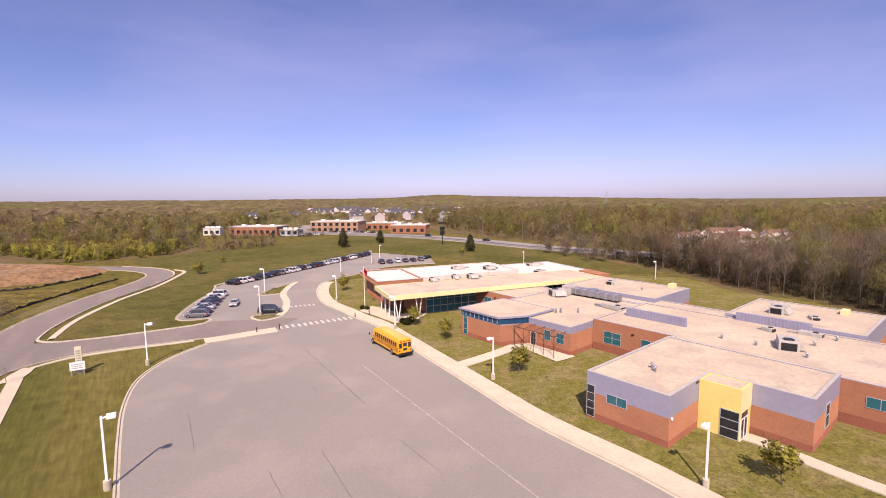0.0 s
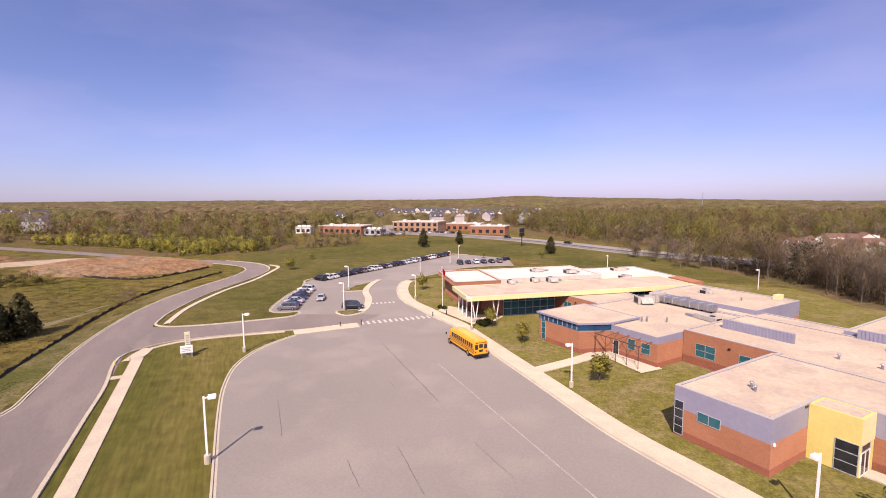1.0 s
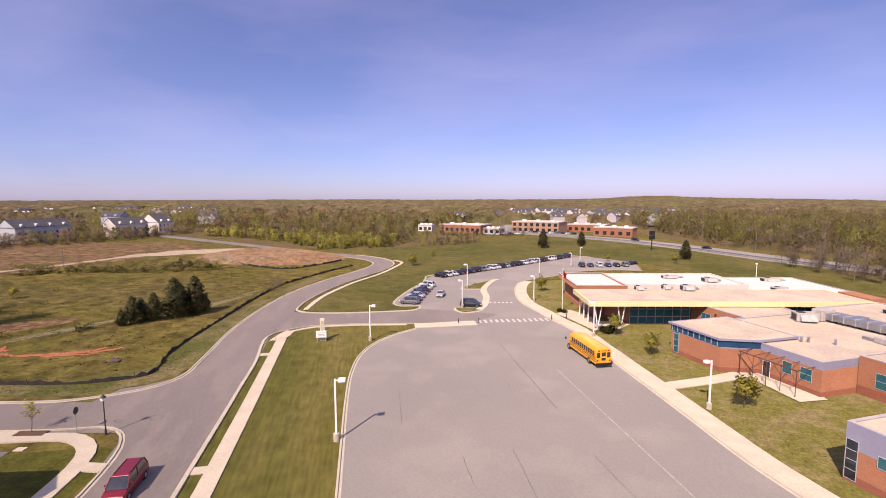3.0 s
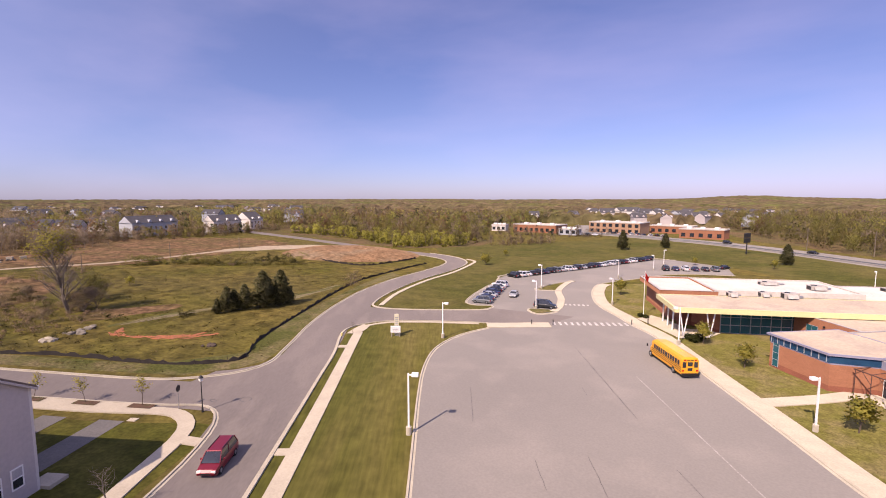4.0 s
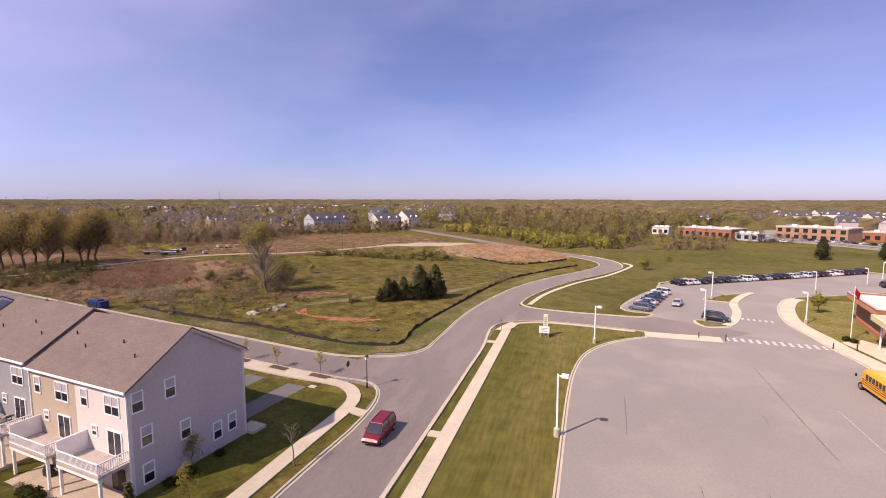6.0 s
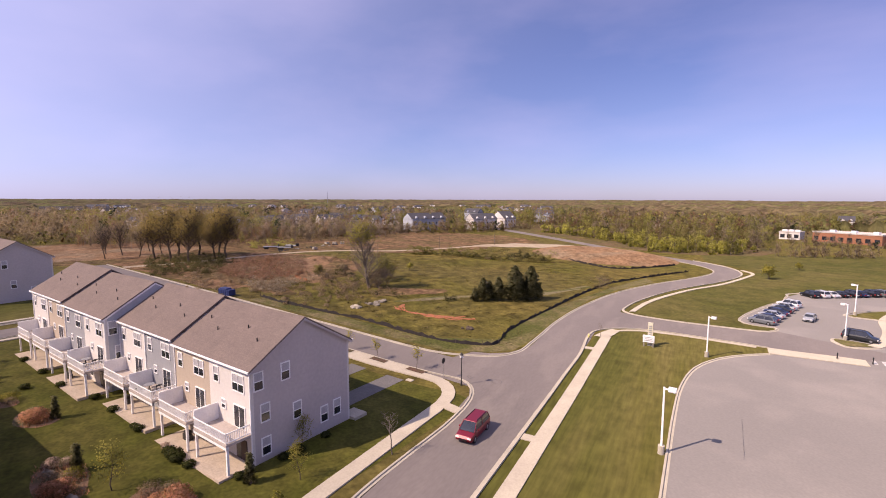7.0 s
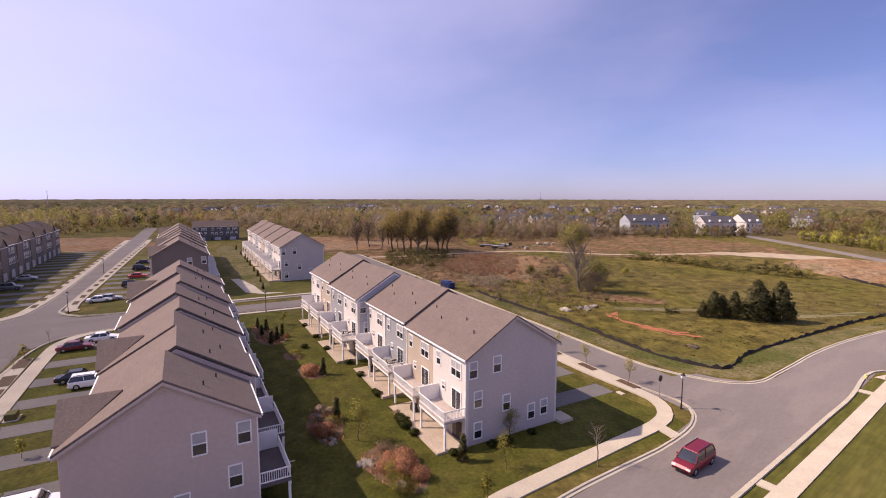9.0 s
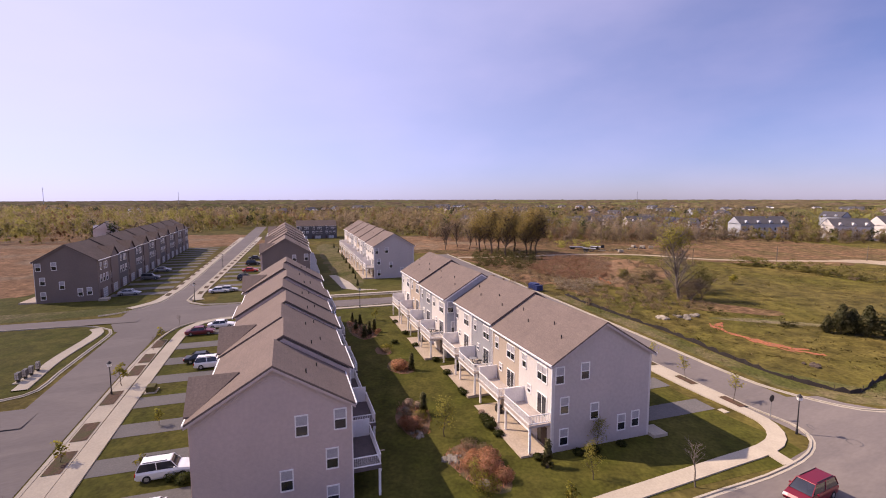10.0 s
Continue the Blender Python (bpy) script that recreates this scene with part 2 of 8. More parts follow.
M_CREAM = mat("cream_fascia", (0.702, 0.63, 0.324), (0.666, 0.594, 0.306), scale=0.5, fine=3, vary=0.06, rough=0.5, bump=0.02)
# teal tint, brightened in its base colour for the glass wall's reflection
M_GLASS = mat("teal_reflection_glass", (0.025, 0.13, 0.155), (0.016, 0.085, 0.11), scale=0.4, fine=1, vary=0.1, rough=0.08, bump=0.0, spec=0.5)
M_GLASS_DARK = mat("dark_window_glass", (0.0144, 0.016, 0.0224), (0.032, 0.036, 0.044), scale=0.7, fine=1, vary=0.1, rough=0.06, bump=0.0, spec=0.8)
M_BLIND = mat("window_blind", (0.4, 0.384, 0.4), (0.336, 0.32, 0.344), scale=0.9, rough=0.5)
M_FRAME = mat("pale_window_frame", (0.4, 0.43, 0.46), rough=0.45, scale=3)
M_WHITE = mat("white_paint", (0.78, 0.76, 0.75), (0.72, 0.7, 0.69), scale=0.8, fine=6, vary=0.08, rough=0.5, bump=0.03)
M_STEEL = mat("galvanised_steel", (0.4, 0.4, 0.416), (0.32, 0.32, 0.344), scale=2, rough=0.4, metal=0.7)
M_DARK = mat("dark_metal", (0.035, 0.033, 0.035), rough=0.5, metal=0.3)
M_RUST = mat("dark_red_steel", (0.1, 0.05, 0.04), rough=0.6)
M_LAMP = mat("lamp_lens", (0.85, 0.83, 0.78), rough=0.2)
M_RUBBER = mat("black_rubber", (0.02, 0.02, 0.02), rough=0.8)
M_BUS = mat("school_bus_yellow", (0.85, 0.37, 0.02), (0.8, 0.34, 0.02), scale=1, fine=4, vary=0.05, rough=0.35, bump=0.0)
M_BUS_ROOF = mat("bus_roof_yellow", (0.87, 0.5, 0.12), rough=0.4)
M_BLACK = mat("black_trim", (0.02, 0.019, 0.02), rough=0.4)
M_REDLIGHT = mat("red_lens", (0.5, 0.02, 0.015), rough=0.2)
M_BLUE = mat("blue_tarp", (0.02, 0.033, 0.12), (0.013, 0.022, 0.08), scale=1.5, rough=0.5)
M_STONE = mat("pale_rubble", (0.3, 0.26, 0.21), (0.2, 0.175, 0.14), scale=1, rough=0.95)
M_BARK = mat("bark", (0.104, 0.076, 0.056), (0.072, 0.052, 0.04), scale=3, fine=20, vary=0.4, rough=0.95)
M_BARK_PALE = mat("grey_bark", (0.2, 0.16, 0.124), (0.144, 0.116, 0.092), scale=2, fine=10, vary=0.4, rough=0.95)
LEAF = dict(rough=0.7, spec=0.15, thin=0.55, scale=0.6, fine=3, vary=0.25, bump=0)
M_LEAF = mat("young_leaves", (0.408, 0.36, 0.072), (0.312, 0.288, 0.06), island=0.3, **LEAF)
M_LEAF_WOOD = mat("spring_leaves", (0.2652, 0.2369, 0.06929), (0.2015, 0.1842, 0.05444), island=0.08, world_space=True, third=(0.2759, 0.2106, 0.08413), third_scale=0.02, mottle=(0.13, 0.38), **LEAF)
M_LEAF_PALE = mat("pale_olive_spring_leaves", (0.3531, 0.3193, 0.08287), (0.2734, 0.2565, 0.06837), island=0.08, world_space=True, mottle=(0.13, 0.38), **LEAF)
M_LEAF_BRIGHT = mat("bright_willow_leaves", (0.2584, 0.2232, 0.03808), (0.1976, 0.1872, 0.03536), island=0.35, world_space=True, **LEAF)
M_TWIG = mat("bare_twigs", (0.3083, 0.2387, 0.1641), (0.2387, 0.184, 0.1243), island=0.08, world_space=True, third=(0.2884, 0.2138, 0.1243), third_scale=0.015, mottle=(0.13, 0.38), **LEAF)
M_RUST_BRUSH = mat("rust_brown_brush", (0.312, 0.1725, 0.1092), (0.228, 0.138, 0.0874), island=0.25, world_space=True, third=(0.288, 0.1955, 0.1265), third_scale=0.08, **LEAF)
M_OLIVE = mat("olive_scrub_leaves", (0.12, 0.105, 0.042), (0.085, 0.08, 0.032), island=0.25, world_space=True, **LEAF)
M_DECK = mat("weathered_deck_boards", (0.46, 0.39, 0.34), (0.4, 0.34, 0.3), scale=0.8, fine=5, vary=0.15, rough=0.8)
# the same boards with shade put into the colour, for mirrored units
M_DECK_SHADE = mat("dark_deck_boards", (0.12, 0.092, 0.09), (0.09, 0.07, 0.07), scale=0.8, fine=5, vary=0.15, rough=0.8)
M_MAIL = mat("bronze_grey_metal", (0.1, 0.095, 0.09), (0.075, 0.072, 0.07), scale=1.5, rough=0.5, metal=0.3)
M_SLATE = mat("blue_grey_shingles", (0.085, 0.08, 0.09), (0.065, 0.062, 0.07), scale=0.5, fine=6, vary=0.2, rough=0.9)
M_BRUSH = mat("dead_brush", (0.297, 0.2133, 0.135), (0.216, 0.1647, 0.1013), island=0.25, world_space=True, **LEAF)
M_LEAF_RED = mat("reddish_spring_buds", (0.2712, 0.1525, 0.08475), (0.2034, 0.1243, 0.07006), island=0.08, world_space=True, mottle=(0.13, 0.38), **LEAF)
M_LEAF_YELLOW = mat("yellow_green_spring_leaves", (0.333, 0.288, 0.0585), (0.252, 0.2295, 0.0495), island=0.08, world_space=True, **LEAF)
M_LEAF_LIME = mat("lime_willow_leaves", (0.46, 0.42, 0.085), (0.37, 0.35, 0.075), island=0.08, world_space=True, mottle=(0.13, 0.3), **LEAF)
# brown undergrowth, its colour deepened for the shade below the crowns
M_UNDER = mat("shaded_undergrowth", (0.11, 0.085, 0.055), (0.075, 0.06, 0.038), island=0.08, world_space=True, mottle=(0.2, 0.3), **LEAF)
M_REDROOF = mat("weathered_red_shingles", (0.2, 0.115, 0.085), (0.15, 0.092, 0.07), scale=0.4, fine=5, vary=0.25, rough=0.95, spec=0.15)
M_TUFT = mat("weed_tufts", (0.1483, 0.128, 0.02592), (0.1154, 0.104, 0.02074), island=0.3, world_space=True, third=(0.1813, 0.136, 0.04608), third_scale=0.05, **LEAF)
M_STRAW = mat("straw_tufts", (0.2189, 0.1615, 0.06426), (0.1576, 0.1148, 0.0459), island=0.3, world_space=True, **LEAF)
M_PALE_BRUSH = mat("silver_brush", (0.34, 0.28, 0.2), (0.26, 0.215, 0.15), island=0.25, world_space=True, **LEAF)
M_GLASS_BLUE = mat("blue_glass", (0.02, 0.075, 0.15), (0.014, 0.05, 0.11), scale=0.4, fine=1, vary=0.1, rough=0.08, bump=0.0, spec=0.5)
M_LEAF_OLIVE = mat("olive_gold_leaves", (0.3006, 0.2192, 0.06763), (0.2329, 0.1768, 0.05569), island=0.25, world_space=True, **LEAF)
M_PINE = mat("pine_needles", (0.05, 0.065, 0.03), (0.035, 0.048, 0.022), island=0.5, **LEAF)
M_UNIT = mat("weathered_unit_casing", (0.46, 0.42, 0.38), (0.36, 0.33, 0.3), scale=1.5, fine=6, vary=0.2, rough=0.6)
M_CEDAR = mat("cedar_needles", (0.153, 0.1428, 0.06732), (0.102, 0.102, 0.04692), island=0.4, **LEAF)
M_SHRUB = mat("rust_shrub_leaves", (0.493, 0.2565, 0.143), (0.3625, 0.189, 0.104), island=0.4, **LEAF)
M_BLOSSOM = mat("pale_pink_blossom", (0.46, 0.33, 0.29), (0.3, 0.23, 0.15), island=0.5, **LEAF)
M_SHRUB_GREEN = mat("green_shrub_leaves", (0.056, 0.064, 0.016), (0.04, 0.048, 0.0144), island=0.45, **LEAF)
M_SHINGLE = mat("brown_roof_shingles", (0.168, 0.129, 0.113), (0.148, 0.115, 0.102), scale=0.5, fine=7, vary=0.2, rough=0.95, brick=(0.9, 0.28, 0.012, 0.93, 0.88), spec=0.15, chalky=0.0)
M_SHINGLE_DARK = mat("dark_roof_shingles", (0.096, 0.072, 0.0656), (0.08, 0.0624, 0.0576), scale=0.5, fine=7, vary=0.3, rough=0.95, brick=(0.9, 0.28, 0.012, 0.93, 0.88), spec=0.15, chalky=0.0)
SIDE = dict(scale=0.3, fine=3, vary=0.08, rough=0.6, siding=2.6, bump=0.35, dist=0.02)
M_SIDING = {
    "white": mat("white_siding", (0.612, 0.567, 0.54), (0.576, 0.54, 0.513), **SIDE),
    "tan": mat("tan_siding", (0.432, 0.352, 0.28), (0.4, 0.328, 0.264), **SIDE),
    "grey": mat("grey_siding", (0.288, 0.288, 0.304), (0.264, 0.264, 0.288), **SIDE),
    "mauve": mat("greige_siding", (0.51, 0.405, 0.375), (0.475, 0.38, 0.352), **SIDE),
    "pearl": mat("pearl_grey_siding", (0.46, 0.405, 0.4), (0.43, 0.382, 0.378), **SIDE),
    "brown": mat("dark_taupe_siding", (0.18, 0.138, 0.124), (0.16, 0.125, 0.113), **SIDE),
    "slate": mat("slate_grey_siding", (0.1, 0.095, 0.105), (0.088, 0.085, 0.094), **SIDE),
    "blue": mat("pale_blue_siding", (0.368, 0.384, 0.424), (0.344, 0.36, 0.4), **SIDE),
}
M_PATIO = mat("patio_concrete", (0.48, 0.384, 0.288), (0.416, 0.336, 0.256), scale=0.7, fine=5, vary=0.2, rough=0.9)
M_DOOR = mat("dark_door", (0.072, 0.04, 0.036), rough=0.5)


# ---- mesh helpers ----
def mesh_of(name, bm, material):
    bm.normal_update()
    me = bpy.data.meshes.new(name)
    bm.to_mesh(me)
    bm.free()
    for m in material if isinstance(material, (list, tuple)) else [material]:
        me.materials.append(m)
    return me


def part(name, bm, material, parent, label=""):
    """One mesh object under a thing or a part; bm may be a bmesh or a ready mesh."""
    me = bm if isinstance(bm, bpy.types.Mesh) else mesh_of(name, bm, material)
    ob = new(name, me)
    ob.parent = parent
    return tagged(ob, label) if label else ob


def thing(name, m, label, category, group="", kind=""):
    """An Empty at the thing's base, which carries its parts."""
    ob = new(name)
    ob.empty_display_size = 0.3
    ob.matrix_world = m
    return tagged(ob, label, category, group, kind)


def box(bm, x0, y0, z0, x1, y1, z1, bevel=0.0, taper=1.0):
    """A box between two corners, its top narrowed by taper."""
    cx, cy = (x0 + x1) / 2, (y0 + y1) / 2
    vs = []
    for z, k in ((z0, 1.0), (z1, taper)):
        for x, y in ((x0, y0), (x1, y0), (x1, y1), (x0, y1)):
            vs.append(bm.verts.new((cx + (x - cx) * k, cy + (y - cy) * k, z)))
    fs = [bm.faces.new([vs[i] for i in f]) for f in ((3, 2, 1, 0), (4, 5, 6, 7), (0, 1, 5, 4), (1, 2, 6, 5), (2, 3, 7, 6), (3, 0, 4, 7))]
    if bevel:
        edges = list({e for f in fs for e in f.edges})
        bmesh.ops.bevel(bm, geom=edges, offset=bevel, segments=2, affect="EDGES", profile=0.5)
    return bm


def tube(bm, a, c, r0, r1, sides=6, caps=True):
    """A tapered tube from a to c."""
    a, c = Vector(a), Vector(c)
    d = (c - a).normalized()
    u = d.orthogonal().normalized()
    v = d.cross(u)
    rings = []
    for p, r in ((a, r0), (c, r1)):
        rings.append([bm.verts.new(p + (u * math.cos(k * math.tau / sides) + v * math.sin(k * math.tau / sides)) * r) for k in range(sides)])
    for k in range(sides):
        bm.faces.new((rings[0][k], rings[0][(k + 1) % sides], rings[1][(k + 1) % sides], rings[1][k]))
    if caps:
        bm.faces.new(rings[0][::-1])
        bm.faces.new(rings[1])
    return bm


def prism(bm, pts, z0, z1):
    """An upright prism over an outline."""
    lo = [bm.verts.new((x, y, z0)) for x, y in pts]
    hi = [bm.verts.new((x, y, z1)) for x, y in pts]
    k = len(pts)
    bm.faces.new(lo[::-1])
    bm.faces.new(hi)
    for i in range(k):
        bm.faces.new((lo[i], lo[(i + 1) % k], hi[(i + 1) % k], hi[i]))
    return bm


def extrude_profile(bm, pts, x0, x1):
    """A closed side profile of (y, z) points drawn out along x."""
    lo = [bm.verts.new((x0, y, z)) for y, z in pts]
    hi = [bm.verts.new((x1, y, z)) for y, z in pts]
    k = len(pts)
    bm.faces.new(lo)
    bm.faces.new(hi[::-1])
    for i in range(k):
        bm.faces.new((lo[(i + 1) % k], lo[i], hi[i], hi[(i + 1) % k]))
    return bm


# ---- terrain ----
ROW_O, ROW_A = Vector((-45.0, 3.2)), radians(207.0)
ROW_U = Vector((math.cos(ROW_A), math.sin(ROW_A)))
ROW_V = Vector((ROW_U.y, -ROW_U.x))


def street(u, v):
    """A place in the housing estate: u along the rows away from the main road, v across them towards the field."""
    p = ROW_O + ROW_U * u + ROW_V * v
    return p.x, p.y


def ground_z(x, y):
    u = (x - ROW_O.x) * ROW_U.x + (y - ROW_O.y) * ROW_U.y
    z = 0.0
    if u > 0:
        s = u * u / (u + 12.0)
        z = 5.5 * (1 - math.exp(-s * 0.036 / 5.5))
    r = math.hypot(x, y)
    if r > 600:
        k = min((r - 600) / 3000, 1.0)
        az = math.atan2(-x, y)
        sink = 3.6 * math.exp(-((az + 0.62) / 0.3) ** 2) + 1.05 * math.exp(-((az - 2.45) / 0.3) ** 2)
        z += 9.0 * k * k * (3 - 2 * k) * (1 - sink)
        if y > 1500:
            z += 19 * math.exp(-((az - 0.005) / 0.08) ** 2) * min((y - 1500) / 1800, 1.0)
            z += 7 * math.exp(-((az + 0.1) / 0.13) ** 2) * min((y - 1500) / 1800, 1.0)
    return z


def spline(pts, step=2.0, closed=False):
    """A smooth line through points, sampled about every step metres."""
    p = [Vector(q) for q in pts]
    out = []
    k = len(p)
    for i in range(k if closed else k - 1):
        a, b = p[i], p[(i + 1) % k]
        pa = p[i - 1] if (i or closed) else a * 2 - b
        pb = p[(i + 2) % k] if (closed or i + 2 < k) else b * 2 - a
        seg = max(2, int((b - a).length / step))
        for j in range(seg):
            s = j / seg
            out.append(0.5 * (2 * a + (b - pa) * s + (2 * pa - 5 * a + 4 * b - pb) * s * s + (3 * a - pa - 3 * b + pb) * s ** 3))
    if not closed:
        out.append(p[-1])
    return [(q.x, q.y) for q in out]


def offset_line(line, d, closed=False):
    """The line moved d metres to its right."""
    out = []
    k = len(line)
    for i, (x, y) in enumerate(line):
        a = line[i - 1] if (i or closed) else line[0]
        b = line[(i + 1) % k] if (closed or i + 1 < k) else line[-1]
        t = Vector((b[0] - a[0], b[1] - a[1]))
        t.normalize()
        out.append((x + t.y * d, y - t.x * d))
    return out


def sweep(bm, line, section, closed=False):
    """A section of (right, up) points swept along a ground line, following the terrain."""
    rows = []
    lines = [offset_line(line, r, closed) for r, _ in section]
    for i in range(len(line)):
        z = ground_z(*line[i])
        rows.append([bm.verts.new((lines[j][i][0], lines[j][i][1], z + section[j][1])) for j in range(len(section))])
    k = len(rows)
    for i in range(k if closed else k - 1):
        a, b = rows[i], rows[(i + 1) % k]
        for j in range(len(section) - 1):
            bm.faces.new((a[j], a[j + 1], b[j + 1], b[j]))
    return bm


from mathutils.geometry import tessellate_polygon


def sheet(bm, outline, lift, cell=5.0):
    """A flat sheet over an outline that follows the terrain."""
    flat = [Vector((x, y, 0)) for x, y in outline]
    vs = [bm.verts.new(q) for q in flat]
    for tri in tessellate_polygon([flat]):
        if len(set(tri)) == 3:
            bm.faces.new([vs[i] for i in tri])
    for _ in range(9):
        long = [e for e in bm.edges if e.calc_length() > cell and any(street_u(v.co) > -5 for v in e.verts)]
        if not long:
            break
        bmesh.ops.subdivide_edges(bm, edges=long, cuts=1)
        bmesh.ops.triangulate(bm, faces=[g for g in bm.faces if len(g.verts) > 3])
    for v in bm.verts:
        v.co.z = ground_z(v.co.x, v.co.y) + lift
    bmesh.ops.recalc_face_normals(bm, faces=bm.faces)
    up = sum(g.normal.z for g in bm.faces)
    if up < 0:
        bmesh.ops.reverse_faces(bm, faces=bm.faces)
    return bm


def street_u(co):
    return (co.x - ROW_O.x) * ROW_U.x + (co.y - ROW_O.y) * ROW_U.y


def setting(name, bm, material, label):
    return tagged(new(name, mesh_of(name, bm, material)), label, name.split("_")[0], kind="structure")


def ragged(outline, amount, seed, step=3.0):
    """The outline with an uneven, natural edge."""
    line = spline(outline, step, True)
    return [(x + amount * noise.noise(Vector((x * 0.12, y * 0.12, seed))) + amount * 0.4 * noise.noise(Vector((x * 0.5, y * 0.5, seed))),
             y + amount * noise.noise(Vector((x * 0.12, y * 0.12, seed + 7)))) for x, y in line]


# ---- ground: one sheet to the horizon ----
def ticks(lo, hi, fine_lo, fine_hi, step):
    out = [fine_lo + i * step for i in range(int((fine_hi - fine_lo) / step) + 1)]
    d, x = step, fine_hi
    while x < hi:
        d *= 1.28
        x = min(x + d, hi)
        out.append(x)
    d, x = step, fine_lo
    while x > lo:
        d *= 1.28
        x = max(x - d, lo)
        out.insert(0, x)
    return out


def build_ground():
    xs, ys = ticks(-4600, 4600, -260, 120, 4.0), ticks(-4600, 4600, -190, 260, 4.0)
    verts = [(x, y, ground_z(x, y)) for y in ys for x in xs]
    k = len(xs)
    faces = [(j * k + i, j * k + i + 1, (j + 1) * k + i + 1, (j + 1) * k + i) for j in range(len(ys) - 1) for i in range(k - 1)]
    me = bpy.data.meshes.new("ground")
    me.from_pydata(verts, [], faces)
    me.materials.append(M_GRASS)
    return tagged(new("ground", me), "rough green and straw-coloured grass reaching to the horizon", "ground", kind="structure")


build_ground()


def patch(name, outline, material, label, lift=0.02, rough_edge=0.0, seed=1.0, step=3.0, smooth=False, cell=5.0):
    line = ragged(outline, rough_edge, seed, step) if rough_edge else (spline(outline, step, True) if smooth else outline)
    return setting(name, sheet(bmesh.new(), line, lift, cell), material, label)


def uv(*pts):
    return [street(u, v) for u, v in pts]


# lines of the plan
LOT_LEFT = [(14, -27), (-4, 1), (-22.8, 29.5), (-27.9, 37.2), (-34.1, 46.6), (-39.2, 55.0), (-42.7, 63.0), (-43.6, 70.0), (-42.7, 75.4), (-41.2, 79.4)]
LOT_RIGHT = [(46.5, -8.5), (30, 18.8), (19.4, 36.3), (15.3, 42.1), (12.2, 46.0), (8.7, 51.0), (4.9, 57.8), (1.2, 64.4), (-2.8, 71.4), (-8.4, 81.4), (-13.6, 90.6), (-18.0, 95.8), (-22.6, 102.2), (-28.0, 109.4), (-31.9, 118), (-34.9, 129.0), (-35.4, 139.5), (-29, 152), (-23, 165), (-15, 172), (-3, 176)]
ROAD_MID = [(18, -62), (-10.5, -19.7), (-44.4, 29.8), (-54.1, 43.8), (-62.4, 55.8), (-70.8, 67.9), (-80.0, 86.6), (-85.2, 101.5), (-88.4, 118), (-89.9, 136), (-92.2, 149), (-96.5, 158.5), (-104.5, 166), (-119, 172), (-140, 175), (-176, 179.5), (-227, 187.5), (-310, 200)]

lot_left, lot_right, road_mid = spline(LOT_LEFT), spline(LOT_RIGHT), spline(ROAD_MID)
patch("lot", lot_left + [(-41.0, 80.0), (-31.8, 86.6), (-30, 98)] + [p for p in lot_right[::-1] if p[1] < 104], M_LOT, "wide sun-bleached grey asphalt bus lot", 0.052)
PARK_EDGE = [(-48.6, 93.8), (-48.5, 95.2), (-49.6, 97.0), (-52.6, 95.4), (-56.2, 96.6), (-59, 105), (-61.4, 117), (-62, 124), (-65, 132), (-65.4, 140), (-50.5, 175), (-37, 207), (-24, 208)]
patch("parking", [(-31, 86.8), (-43.2, 82.8)] + PARK_EDGE + [(-6, 197), (-3, 176)] + [p for p in lot_right[::-1] if 96 < p[1] < 173], M_LOT, "grey asphalt car park and drop-off lane", 0.046)
patch("entrance", [(-64.0, 61.5), (-64.1, 65.6), (-64.0, 69), (-61.8, 73.0), (-55, 77.4), (-44.6, 82.4), (-32.4, 89.2), (-30, 97), (-48.6, 94.6), (-49.7, 91.8), (-60.4, 85.0), (-69, 81.5), (-72.4, 80.8), (-75, 84), (-78, 80), (-70, 62)], M_ROAD, "asphalt entrance road to the school", 0.049)
setting("road_main", sweep(bmesh.new(), road_mid, [(-4.1, 0.043), (0, 0.06), (4.1, 0.043)]), M_ROAD, "curving two-lane asphalt road without markings")


def kerb(line, side, label="pale concrete kerb with gutter", w=0.2):
    """A kerb with its gutter; side +1: the lawn lies to the right of the line."""
    sec = [(-0.3, 0.04), (-0.3, 0.066), (-0.03, 0.07), (0.0, 0.19), (w, 0.2), (w + 0.02, -0.1)]
    sec = sec if side > 0 else [(-r, z) for r, z in sec][::-1]
    return setting("kerb", sweep(bmesh.new(), line, sec), M_KERB, label)


path_lift = [0.12]


def footpath(line, r0, r1, label="pale concrete footpath", material=None, name="pavement"):
    path_lift[0] += 0.0035
    top = path_lift[0]
    return setting(name, sweep(bmesh.new(), line, [(r0, -0.05), (r0, top), (r1, top), (r1, -0.05)]), material or M_WALK, label)


kerb(lot_left, -1)
kerb(lot_right, 1)
# road kerbs: break at the side street and at the entrance road
left_side, right_side = offset_line(road_mid, -4.1), offset_line(road_mid, 4.1)
S_KERB = spline([(p[0], p[1]) for p in left_side if p[1] < 4 and p[1] > -50][::6] + [(-36.8, 10.8), (-40.8, 17.2), (-43.8, 22.3), (-47.2, 26.9), (-49.9, 29.4), (-52.6, 30.6), (-55.2, 30.3), (-58.0, 28.5)] + uv((8, 28.2), (14, 28.2), (30, 28.0), (50, 27.9), (59, 27.5), (63.4, 24), (64.2, 18), (64.3, -10), (64.1, -22), (63.6, -30), (62.6, -35.5), (61.5, -39), (59.9, -41.9), (57, -44.1), (52, -45.3), (46, -45.8), (40, -46.1), (8, -46.3), (-30, -46.3)))
kerb(S_KERB, -1)
